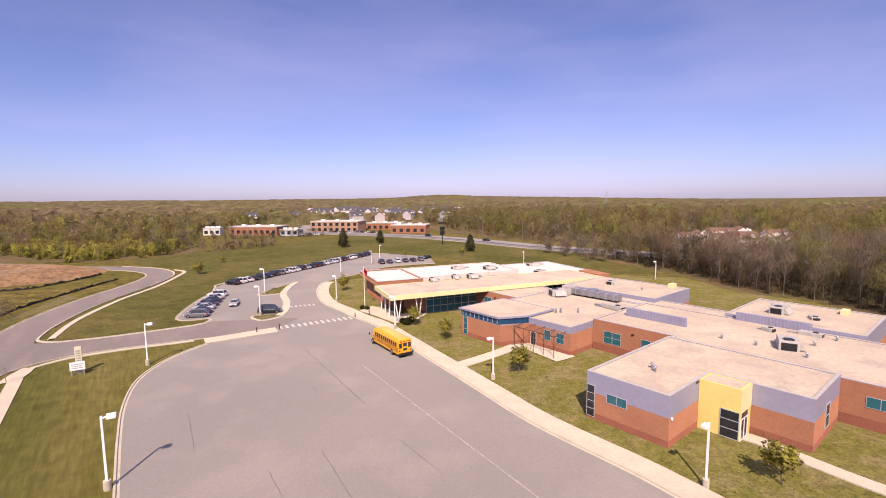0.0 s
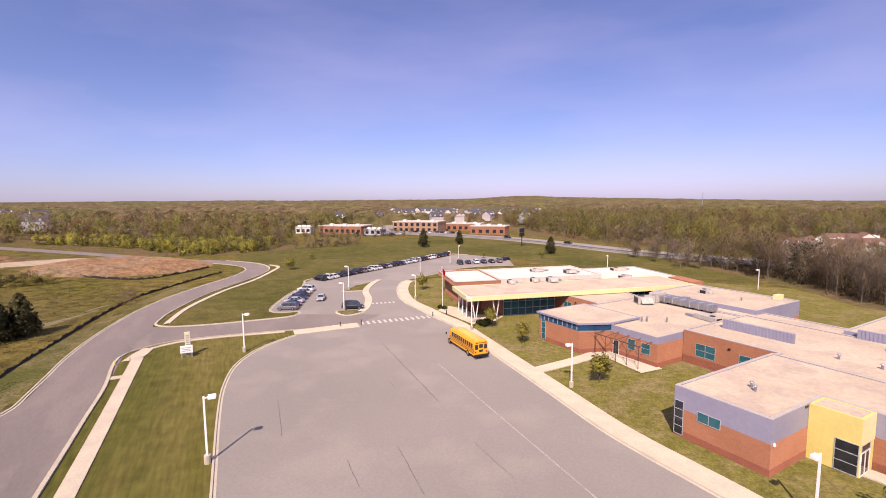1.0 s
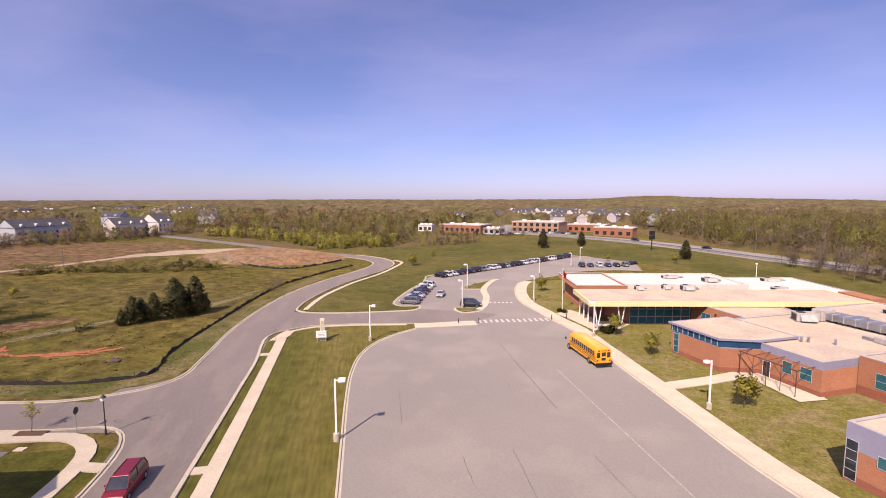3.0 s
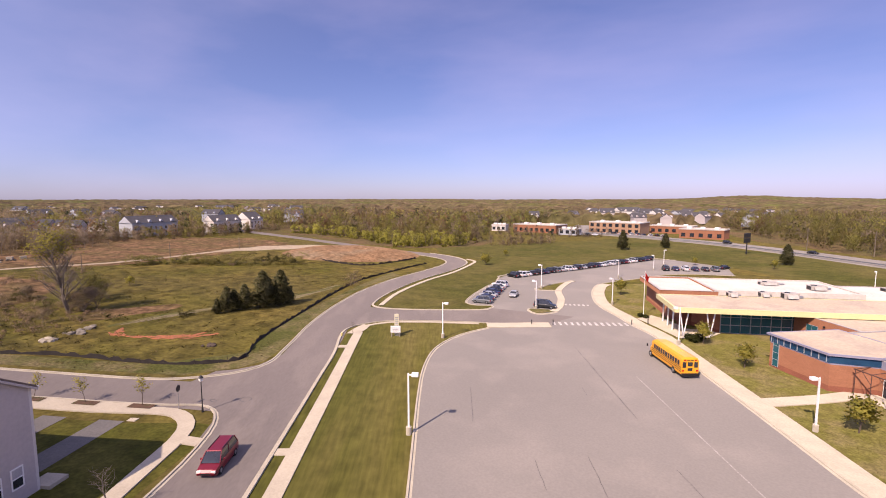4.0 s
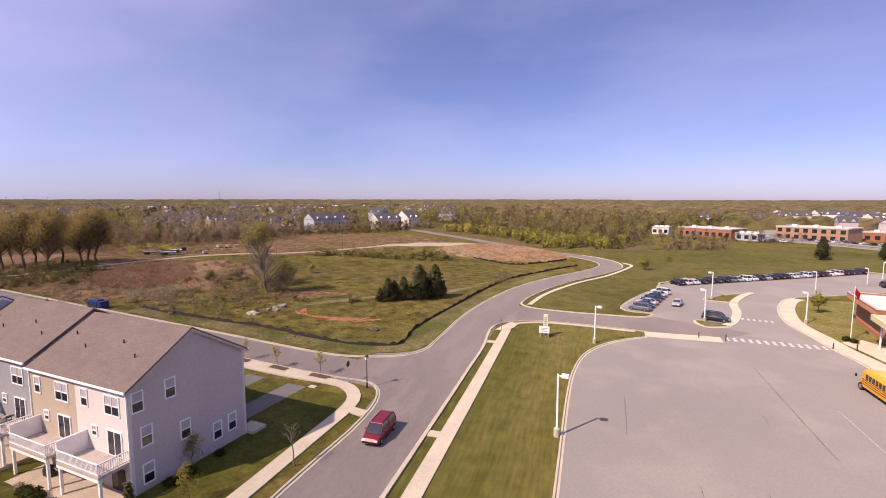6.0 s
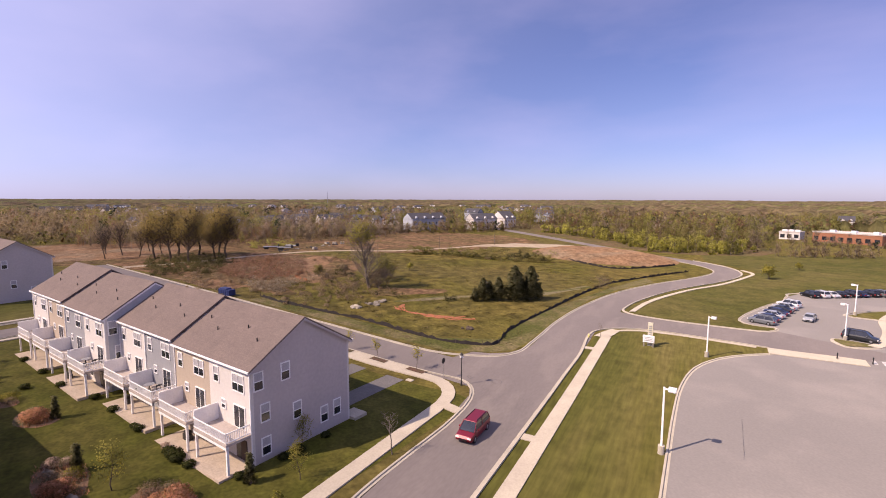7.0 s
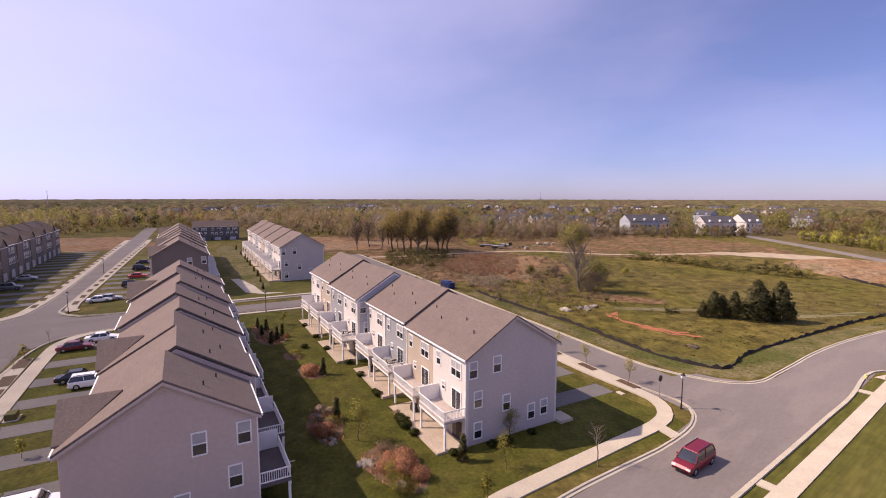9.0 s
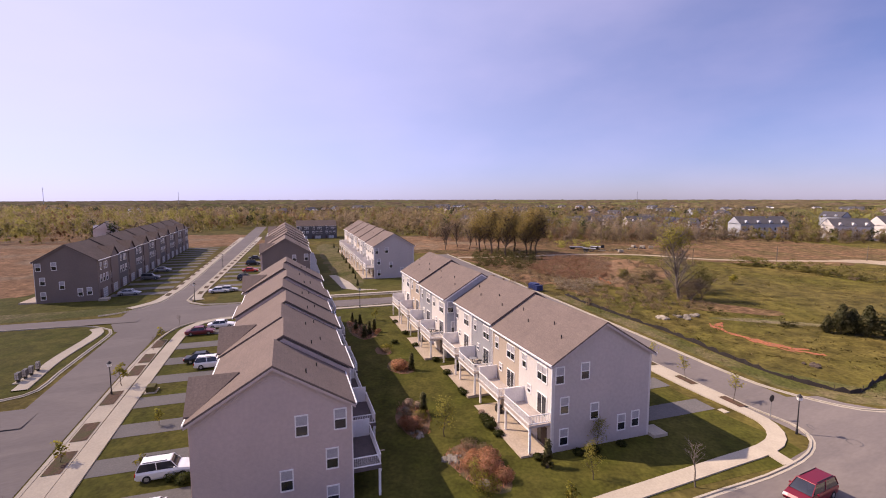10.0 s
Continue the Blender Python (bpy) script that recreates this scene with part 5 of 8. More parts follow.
    f = part("patio_door", box(bmesh.new(), w - 2.6, -0.08, 0.05, w - 0.9, 0.0, 2.2), M_DOOR, t, "dark patio door")
    part("door_glass", box(bmesh.new(), w - 2.45, -0.09, 0.2, w - 1.8, -0.05, 2.1), M_GLASS_DARK, f)
    add_window(t, gx(1.2, 0.85), 0.9, 0.85, 1.3, 0.0, -1)
    part("patio", box(bmesh.new(), 0.02, -3.3, -0.4, w - 0.02, 0.0, 0.24), M_PATIO, t, "tan concrete patio slab")
    if deck:
        # mirrored units turn from the sun: their floor colour is darkened for shade
        dk = part("deck_floor", box(bmesh.new(), 1.3, -2.45, 2.86, w - 0.15, -0.01, 3.1), M_DECK_SHADE if mirror else M_DECK, t, "dark deck boards on tall white posts" if mirror else "pale deck boards on tall white posts")
        bm = bmesh.new()
        xs0, xs1 = 1.35, w - 0.2
        for a, b in (((xs0, -2.4), (xs1, -2.4)), ((xs1, -2.4), (xs1, -0.05))):
            v = Vector((b[0] - a[0], b[1] - a[1]))
            for z in (3.22, 4.05):
                box(bm, min(a[0], b[0]) - 0.04, min(a[1], b[1]) - 0.04, z, max(a[0], b[0]) + 0.04, max(a[1], b[1]) + 0.04, z + 0.08)
            n = int(v.length / 0.16)
            for i in range(n):
                q = Vector(a) + v * ((i + 0.5) / n)
                box(bm, q.x - 0.022, q.y - 0.022, 3.28, q.x + 0.022, q.y + 0.022, 4.07)
        part("railing", bm, M_WHITE, dk, "white picket railing")
        part("privacy_screen", box(bmesh.new(), xs0 - 0.08, -2.35, 3.1, xs0 + 0.02, 0, 4.75), M_WHITE, dk, "solid white privacy screen")
        for x in (xs0 + 0.1, w - 0.35):
            part("deck_post", box(bmesh.new(), x, -2.4, -0.3, x + 0.2, -2.2, 2.9), M_WHITE, t)
        part("beam", box(bmesh.new(), 1.3, -2.45, 2.6, w - 0.15, -2.25, 2.86), M_WHITE, t)
    turned[0] = False
    # street side
    for x in (0.9, 2.2, 4.6):
        add_window(t, x, 6.8, 0.85, 1.5, d, 1)
    for x in (0.9, 3.0, 4.9):
        add_window(t, x, 3.9, 0.95, 1.6, d, 1)
    gd = part("garage_door", box(bmesh.new(), 1.6, d, 0.0, 4.4, d + 0.06, 2.2), M_WHITE, t, "white panelled garage door")
    for i in range(4 if not deck else 0):
        part("door_panel", box(bmesh.new(), 1.65, d + 0.06, 0.1 + i * 0.53, 4.35, d + 0.075, 0.55 + i * 0.53), M_FRAME, gd)
    part("front_door", box(bmesh.new(), 5.2, d, 0.1, 6.15, d + 0.06, 2.2), M_DOOR, t, "dark front door")
    if shed:
        # a cross gable over the front bay
        xr, yr, ye, hw = w * 0.47, d - 3.3, d + 0.45, 2.7
        zr = EAVE + (d - yr) * k + 0.18
        ze = zr - hw * 0.78
        bm = bmesh.new()
        for s in (-1, 1):
            extrude = [(xr, yr, zr), (xr, ye, zr), (xr + s * hw, ye, ze), (xr + s * hw, d - (ze - EAVE) / k, ze)]
            lo = [bm.verts.new(q) for q in extrude]
            hi = [bm.verts.new((q[0], q[1], q[2] + 0.16)) for q in extrude]
            bm.faces.new(lo)
            bm.faces.new(hi[::-1])
            for a in range(4):
                bm.faces.new((lo[a], hi[a], hi[(a + 1) % 4], lo[(a + 1) % 4]))
        bmesh.ops.recalc_face_normals(bm, faces=bm.faces)
        part("cross_gable_roof", bm, roof or M_SHINGLE, t, "brown shingled cross gable")
        bm = bmesh.new()
        face = [(xr - hw + 0.2, ze - 0.1), (xr + hw - 0.2, ze - 0.1), (xr, zr - 0.12)]
        for a in range(2):
            yy = d + 0.01 + a * 0.2
            vs = [bm.verts.new((q[0], yy, q[1])) for q in face]
            bm.faces.new(vs if a else vs[::-1])
        bm.verts.ensure_lookup_table()
        for a in range(3):
            c = (a + 1) % 3
            bm.faces.new([bm.verts[q] for q in (a, c, c + 3, a + 3)])
        bmesh.ops.recalc_face_normals(bm, faces=bm.faces)
        part("gable_face", bm, frm, t)
        part("bay", box(bmesh.new(), xr - hw + 0.2, d, 2.6, xr + hw - 0.2, d + 0.22, ze - 0.1), frm, t)
    for x, y in ((1.6, 3.4), (4.6, 2.4)):
        part("vent_pipe", tube(bmesh.new(), (x, y, EAVE + y * k + 0.1), (x, y, EAVE + y * k + 0.55), 0.06, 0.06), M_DARK, t)
    if near_end:
        for v, z in ((0.35, 7.1), (3.25, 7.25), (0.95, 3.95), (4.5, 2.9), (0.95, 0.7), (7.85, 1.2), (9.6, 1.35)):
            add_window(t, v, z, 0.85, 1.6, 0, 1, end=w)
        part("step", box(bmesh.new(), w - 1.2, d - 0.02, -0.2, w + 0.9, d + 1.8, 0.35), M_KERB, t, "pale concrete porch step")
    if far_end:
        for v, z in ((0.48, 7.05), (3.48, 6.9), (1.18, 3.8), (4.73, 2.55), (1.18, 0.6)):
            add_window(t, v, z, 0.85, 1.6, 0, -1, end=0.0)
    return t


DECKY = "with brown shingled roof and white deck"
protos = {}
for key, args in {
    "end_white": ("white", "white", True, False, True, "pearl", False, "white end townhouse with pearl-grey gable wall and white deck"),
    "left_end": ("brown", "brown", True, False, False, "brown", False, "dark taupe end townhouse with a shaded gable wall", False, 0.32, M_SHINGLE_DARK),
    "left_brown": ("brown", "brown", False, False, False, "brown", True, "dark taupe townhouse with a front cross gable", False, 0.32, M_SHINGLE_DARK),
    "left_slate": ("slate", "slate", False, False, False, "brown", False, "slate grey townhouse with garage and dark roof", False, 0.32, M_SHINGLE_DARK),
    "tan": ("tan", "grey", False, False, True, "mauve", False, f"tan-sided townhouse {DECKY}"),
    "grey": ("grey", "tan", False, False, True, "mauve", False, f"grey-sided townhouse {DECKY}"),
    "white": ("white", "mauve", False, False, True, "blue", False, f"white-sided townhouse {DECKY}"),
    "blue_end": ("white", "grey", True, False, True, "blue", False, "white townhouse with pale blue-grey side wall and white deck", False, 0.02),
    "far_end": ("mauve", "mauve", False, True, True, "mauve", True, "greige end townhouse with a plain gable wall", True),
    "far_brown": ("brown", "mauve", False, True, True, "brown", True, "dark taupe end townhouse with a plain gable wall", True),
    "mauve": ("mauve", "grey", False, False, True, "mauve", True, f"greige-sided townhouse {DECKY}"),
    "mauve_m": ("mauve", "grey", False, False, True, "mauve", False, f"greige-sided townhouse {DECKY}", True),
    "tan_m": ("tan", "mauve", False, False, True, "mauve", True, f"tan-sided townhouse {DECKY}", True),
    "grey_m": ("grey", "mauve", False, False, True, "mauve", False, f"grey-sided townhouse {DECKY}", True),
}.items():
    protos[key] = townhouse(*args)
used_protos = set()


def place_house(key, m):
    """The first use of a kind takes the built unit, further ones its copies."""
    if key in used_protos:
        return copy_thing(protos[key], m)
    used_protos.add(key)
    protos[key].matrix_world = m
    return protos[key]


ROW_DEG = math.degrees(ROW_A)


def house_row(kinds, u0, v0, flip, lift=0.0):
    """A row of units from u0 along the street; flip: the garden side looks towards +v."""
    for i, (key, shift, *step) in enumerate(kinds):
        pair = u0 + (i // 2 * 2 + 1) * UNIT_W
        z = step[0] if step else ground_z(*street(pair, v0)) + lift
        if flip:
            x, y = street(u0 + i * UNIT_W, v0 + shift)
            place_house(key, pose(x, y, z, 0, 0, ROW_DEG))
        else:
            x, y = street(u0 + (i + 1) * UNIT_W, v0 + shift)
            place_house(key, pose(x, y, z, 0, 0, ROW_DEG - 180))


house_row([("end_white", 0), ("tan", 0), ("grey", 0), ("white", 0), ("blue_end", -1.5), ("grey", -1.5), ("tan", -1.5), ("white", -1.5)], 0.0, 0.0, False, -0.1)
house_row([("far_end", 0, -0.43), ("mauve_m", 0.8, -0.15), ("tan_m", 0.55, -0.1), ("mauve_m", 1.05, 0.15), ("grey_m", 0.65, 0.62), ("mauve_m", 1.2, 0.95), ("tan_m", 0.7, 1.15), ("mauve_m", 1.2, 1.4)], -1.4, -19.65, True, -0.3)
house_row([("far_brown", 0), ("grey_m", 0), ("mauve_m", 0), ("tan_m", 0.5), ("mauve_m", 0.5), ("grey_m", 0), ("mauve_m", 0), ("grey_m", 0), ("mauve_m", 0), ("tan_m", 0)], 88.0, -18.6, True)
house_row([("end_white", 0), ("white", 0), ("grey", 0), ("white", 0), ("tan", 0), ("white", 0), ("grey", 0), ("white", 0), ("tan", 0), ("white", 0)], 95.0, -0.5, False)
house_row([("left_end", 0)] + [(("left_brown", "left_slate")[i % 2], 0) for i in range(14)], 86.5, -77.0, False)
for i in range(3):
    key = "left_slate"
    x, y = street(236, -12 + i * UNIT_W)
    place_house(key, pose(x, y, ground_z(x, y) - 0.2, 0, 0, ROW_DEG - 90 + 180) @ Matrix.Diagonal((1, 1, 0.76, 1)))


# ---- trees ----
def limb_mesh(bm, h, r, spread, limbs, seed, start=0.3, twigs=3, rise=1.0):
    """A tapered, slightly bent trunk with limbs and twigs; gives the limb ends."""
    rnd = random.Random(seed)
    tips = []
    p, k = Vector((0, 0, -0.15)), 5
    pts = [p]
    for i in range(k):
        p = p + Vector((rnd.uniform(-0.05, 0.05) * h, rnd.uniform(-0.05, 0.05) * h, h * 0.82 / k))
        pts.append(p)
    for i in range(k):
        tube(bm, pts[i], pts[i + 1], r * (1 - 0.16 * i), r * (1 - 0.16 * (i + 1)), 6, False)
    for i in range(limbs):
        s = start + (0.95 - start) * (i + rnd.random()) / limbs
        j = min(int(s * k), k - 1)
        a = pts[j].lerp(pts[j + 1], s * k - j)
        ang = i * 2.4 + rnd.uniform(-0.5, 0.5)
        out = spread * (1.15 - 0.75 * s) * rnd.uniform(0.7, 1.1)
        b = a + Vector((math.cos(ang) * out, math.sin(ang) * out, out * rnd.uniform(0.6, 1.3) * rise))
        tube(bm, a, b, r * 0.45 * (1.1 - s), r * 0.13, 4, False)
        tips.append(b)
        for _ in range(twigs):
            c = a.lerp(b, rnd.uniform(0.35, 0.95))
            e = c + Vector((rnd.uniform(-1, 1), rnd.uniform(-1, 1), rnd.uniform(0.1, 1.0))) * out * 0.55
            tube(bm, c, e, r * 0.12, r * 0.04, 3, False)
            tips.append(e)
    return tips


def leaf(bm, p, s, rnd):
    """A small folded leaf spray of two triangles."""
    a = Vector((rnd.uniform(-1, 1), rnd.uniform(-1, 1), rnd.uniform(-0.6, 0.6))).normalized() * s
    b = a.cross(Vector((rnd.uniform(-1, 1), rnd.uniform(-1, 1), rnd.uniform(-1, 1)))).normalized() * s * 0.55
    v = [bm.verts.new(p + q) for q in (-a, b, a, -b)]
    bm.faces.new((v[0], v[1], v[2]))
    bm.faces.new((v[0], v[2], v[3]))


def rounded(ob, flat=0.75, seed=1):
    """Leaf normals that lean outwards from the crown's middle, so that the crown shades as one soft mass."""
    me = ob.data
    n = len(me.vertices)
    co = np.empty(n * 3, dtype=np.float32)
    me.vertices.foreach_get("co", co)
    co = co.reshape(-1, 3)
    mid, span = co.mean(0), co.max(0) - co.min(0) + 1e-3
    nrm = (co - mid + (0, 0, span[2] * 0.12)) / span
    nrm /= np.linalg.norm(nrm, axis=1, keepdims=True) + 1e-6
    nrm = nrm * flat + np.random.default_rng(seed).normal(0, 0.3, (n, 3)) * (1 - flat)
    nrm /= np.linalg.norm(nrm, axis=1, keepdims=True) + 1e-6
    bm = bmesh.new()
    bm.from_mesh(me)
    c = Vector(mid.tolist())
    bmesh.ops.reverse_faces(bm, faces=[f for f in bm.faces if f.normal.dot(f.calc_center_median() - c) < 0])
    bm.to_mesh(me)
    bm.free()
    me.polygons.foreach_set("use_smooth", [True] * len(me.polygons))
    me.normals_split_custom_set_from_vertices(nrm.tolist())
    return ob


def tree(h, r, crown_r, limbs, leaves, seed, leaf_mat, label, size=0.22, bark=None, low=0.3, twigs=3, category="tree", group="young trees", name="tree", leaf_from=0.0, puff=0.2, rise=0.0):
    t = thing(name, pose(0, 0, -80), label, category, group)
    rnd = random.Random(seed)
    bm = bmesh.new()
    tips = limb_mesh(bm, h, r, crown_r, limbs, seed, low, twigs, rise or 1.0 + 1.2 * (h > 12))
    part("trunk", bm, bark or M_BARK, t)
    if leaves:
        bm = bmesh.new()
        for _ in range(leaves):
            c = rnd.choice(tips)
            while c.z < h * leaf_from:
                c = rnd.choice(tips)
            d = Vector((rnd.gauss(0, 1), rnd.gauss(0, 1), rnd.gauss(0, 0.8))) * crown_r * puff
            leaf(bm, c + d, size * rnd.uniform(0.6, 1.3), rnd)
        rounded(part("crown", bm, leaf_mat, t))
    return t


def at_ground(x, y, turn=0.0, k=1.0, sink=0.0):
    return pose(x, y, ground_z(x, y) - sink, 0, 0, turn) @ Matrix.Scale(k, 4)


def plant(proto, spots, seed=0):
    """The built tree on the first spot, copies of it on the others."""
    rnd = random.Random(seed)
    for i, (x, y, k) in enumerate(spots):
        m = at_ground(x, y, rnd.uniform(0, 360), k)
        if i == 0:
            proto.matrix_world = m
        else:
            proto.scale = (k, k, k)
            copy_thing(proto, at_ground(x, y, rnd.uniform(0, 360), 1.0))
    proto.scale = (spots[0][2],) * 3


plant(tree(3.9, 0.09, 1.35, 14, 850, 3, M_LEAF, "young lawn tree with sparse yellow-green leaves", 0.2), [(10.5, 64.3, 1.0), (-5.8, 90.2, 0.95), (0.2, 80.7, 0.9), (29.0, 38.0, 1.0)], 5)
plant(tree(4.2, 0.1, 1.5, 12, 900, 8, M_LEAF, "leafy young tree beside the car park", 0.2), [(-27.2, 125.5, 1.0), (8, 200, 0.8), (-16, 197, 0.7)], 6)
plant(tree(2.9, 0.04, 0.7, 9, 130, 13, M_LEAF_BRIGHT, "thin street sapling with a few spring leaves", 0.16), [(*street(30.8, -45.2), 1.35), (*street(12.5, -45.1), 1.0), (*street(50, -45), 1.0), (*street(-8.2, -3.2), 1.0), (*street(31, 26.9), 1.0), (*street(18, -38.2), 0.8), (*street(9, -37.6), 0.7), (*street(52, -8), 1.0)], 9)
plant(tree(3.3, 0.05, 0.95, 13, 0, 21, None, "bare leafless sapling beside the footpath", bark=M_BARK_PALE, low=0.45, twigs=7), [(-41.3, 15.3, 1.6), (*street(45, -45), 0.9), (*street(4, -45), 0.9), (-60.6, 62.8, 0.9), (*street(58, -43.5), 0.9)], 11)
plant(tree(4.0, 0.045, 0.8, 14, 210, 15, M_LEAF, "slim street sapling in pale yellow-green leaf", 0.11, low=0.4), [(*street(10.2, 27.5), 1.0), (*street(3.1, 27.6), 1.05), (*street(17.4, 27.4), 0.95)], 19)
plant(tree(18.5, 0.4, 4.4, 46, 1500, 31, M_LEAF_YELLOW, "tall tree in the field, bare below and olive on top", 0.22, M_BARK_PALE, 0.14, 12, group="field trees", leaf_from=0.68, puff=0.22, rise=1.25), [(-118.6, 39.1, 1.0)], 3)
plant(tree(4.6, 0.1, 2.6, 24, 1500, 33, M_BRUSH, "purple-brown bare shrub beside the tall field tree", 0.12, M_BARK_PALE, 0.05, 10, group="field trees"), [(-116.5, 41, 1.0), (-118.5, 44, 0.95), (-120, 40, 0.8), (-113, 33, 0.6), (-138, 38, 0.7)], 12)
plant(tree(6.4, 0.12, 2.8, 20, 1600, 35, M_LEAF_WOOD, "spreading half-leafed field tree", 0.18, M_BARK_PALE, 0.12, 8, group="field trees"), [(-126, 46, 1.0), (-131, 50, 0.7), (-137, 30, 0.6)], 13)
plant(tree(4.4, 0.05, 1.05, 16, 800, 37, M_LEAF_YELLOW, "thin yellow-green garden sapling", 0.075, low=0.2, twigs=5), [(*street(6.4, -9.0), 1.15), (*street(-5.1, 1.2), 0.9), (*street(-0.7, 4.7), 0.9), (*street(-3.4, -9.3), 0.75)], 14)
plant(tree(19.5, 0.42, 5.4, 60, 4600, 41, M_LEAF_OLIVE, "tall tree with dark bare trunk and hazy olive-gold crown", 0.2, M_BARK, 0.28, 12, group="field trees", leaf_from=0.36, puff=0.36, rise=1.0), [(-189.1, -9.2, 1.0), (-203, -7.3, 0.95), (-178.1, -3.4, 0.92), (-192.5, 8.3, 1.0), (-197, 6.2, 0.95), (-203, -0.6, 1.0), (-196, -14.5, 0.9), (-188.5, 4.6, 0.8)], 4)
plant(tree(13.0, 0.26, 4.2, 34, 700, 43, M_BRUSH, "grey-brown bare tree at the plots' edge", 0.2, M_BARK, 0.25, 10, group="field trees"), [(-205, -20, 0.8), (-212, -26, 0.9), (-209, -13, 0.75), (-218, -32, 0.8), (-202, -30, 0.8), (-214, -8, 0.75), (-222, -18, 0.8)], 24)
plant(tree(5.5, 0.12, 2.2, 12, 1100, 51, M_LEAF, "roadside bush tree with pale spring leaves", 0.26, low=0.1), [(-82, 156, 0.8), (-88, 186, 0.5), (-140, 60, 0.5)], 4)


def conifer(h, r, seed, label, group="cedars"):
    """A dark evergreen cone with a ragged outline: tiers of drooping sprays round uneven limbs."""
    t = thing("cedar", pose(0, 0, -80), label, "evergreen", group)
    rnd = random.Random(seed)
    part("trunk", tube(bmesh.new(), (0, 0, -0.2), (0, 0, h * 0.93), 0.16, 0.02, 6), M_BARK, t)
    bm = bmesh.new()
    small = h < 3
    for i in range(40 if small else 120):
        s = (i + rnd.random()) / (40 if small else 120)
        a = i * 2.4 + rnd.uniform(-0.4, 0.4)
        reach = r * (1 - s) ** 0.62 * rnd.uniform(0.72, 1.12) + 0.06
        z = h * (0.03 + 0.94 * s)
        for j in range(36 if small else 26):
            k = math.sqrt(rnd.random())
            p = Vector((math.cos(a) * reach * k, math.sin(a) * reach * k, z + reach * 0.3 * k))
            p += Vector((rnd.gauss(0, 1), rnd.gauss(0, 1), rnd.gauss(0, 1))) * (0.05 + 0.1 * reach)
            leaf(bm, Vector((p.x, p.y, max(p.z, 0.05))), (0.085 if small else 0.3) * rnd.uniform(0.5, 1.3), rnd)
    rounded(part("foliage", bm, M_CEDAR, t), 0.55)
    return t


plant(conifer(8.4, 2.9, 61, "dark green cedar in a dense clump in the field"), [(-91.8, 66.5, 1.03), (-91.1, 70.9, 1.0), (-94.4, 59.3, 0.68), (-93.4, 63.0, 0.7), (-92.0, 74.0, 0.45), (-94.8, 57.2, 0.4), (-93.2, 68.9, 0.8), (-94.6, 61.2, 0.58)], 7)
plant(conifer(9, 3.1, 67, "lone dark conifer in the meadow"), [(-50.8, 238.8, 1.05), (-34.5, 257.6, 0.85), (12.5, 215.1, 0.88)], 8)
plant(conifer(1.9, 0.27, 71, "small upright garden evergreen", "garden evergreens"), [(*street(43.1, -10.8), 1.3), (*street(44.7, -9.6), 1.25), (*street(41.5, -11.9), 1.2), (*street(49.8, -11.4), 1.1), (*street(47.0, -12.6), 1.0), (*street(11.7, -9.8), 1.4), (*street(-2.0, -1.6), 1.4), (*street(25.1, -7.7), 1.3), (*street(52, -12.6), 1.0), (*street(86.2, -6.6), 0.9), (*street(96, -5.8), 0.8), (*street(105.5, -5.2), 1.0), (*street(115, -5.0), 0.9), (*street(127.3, -4.6), 1.0), (*street(136, -4.4), 0.9), (*street(143.9, -4.2), 1.0), (*street(157.3, -4.2), 1.0), (*street(175.5, -4.2), 1.1)], 9)


def shrub(h, r, seed, material, label, name="shrub", n=420, size=0.12):
    t = thing(name, pose(0, 0, -80), label, "shrub", "shrubs")
    rnd = random.Random(seed)
    bm = bmesh.new()
    for i in range(9):
        a = rnd.uniform(0, math.tau)
        tube(bm, (0, 0, -0.05), (math.cos(a) * r * 0.8, math.sin(a) * r * 0.8, h * rnd.uniform(0.5, 0.95)), 0.02, 0.008, 3, False)
    part("stem_clump", bm, M_BARK, t)
    bm = bmesh.new()
    for _ in range(n):
        d = Vector((rnd.gauss(0, 1), rnd.gauss(0, 1), rnd.gauss(0, 1))).normalized() * rnd.uniform(0.45, 1.0)
        leaf(bm, Vector((d.x * r, d.y * r, h * 0.5 + d.z * h * 0.48)), size * rnd.uniform(0.6, 1.4), rnd)
    rounded(part("leaves", bm, material, t))
    return t


plant(shrub(1.1, 0.95, 81, M_SHRUB, "rust-coloured grassy garden shrub", n=1500, size=0.06), [(*street(-1.2, -7.2), 1.5), (*street(-0.1, -8.4), 1.25), (*street(0.4, -6.6), 1.35), (*street(-2.6, -6.4), 1.1), (*street(1.4, -7.6), 0.9), (*street(8.8, -11.9), 1.35), (*street(9.6, -12.4), 1.1), (*street(25.8, -9.2), 1.4), (*street(26.9, -9.4), 1.1), (*street(44, -9), 0.7)], 1)
plant(shrub(1.0, 0.9, 82, M_BRUSH, "bare purple-brown garden shrub", n=700, size=0.05), [(*street(3.2, -7.4), 1.2), (*street(2.2, -6.2), 1.0), (*street(10.4, -10.9), 1.1), (*street(11.8, -11.6), 1.0), (*street(27.8, -8.8), 1.0), (*street(33.2, -9.7), 0.9)], 6)
plant(shrub(1.1, 0.8, 84, M_BLOSSOM, "garden shrub in pale pink blossom", n=600, size=0.07), [(*street(14.0, -11.0), 1.0), (*street(13.6, -9.9), 0.8), (*street(9.7, -3.3), 0.6)], 7)
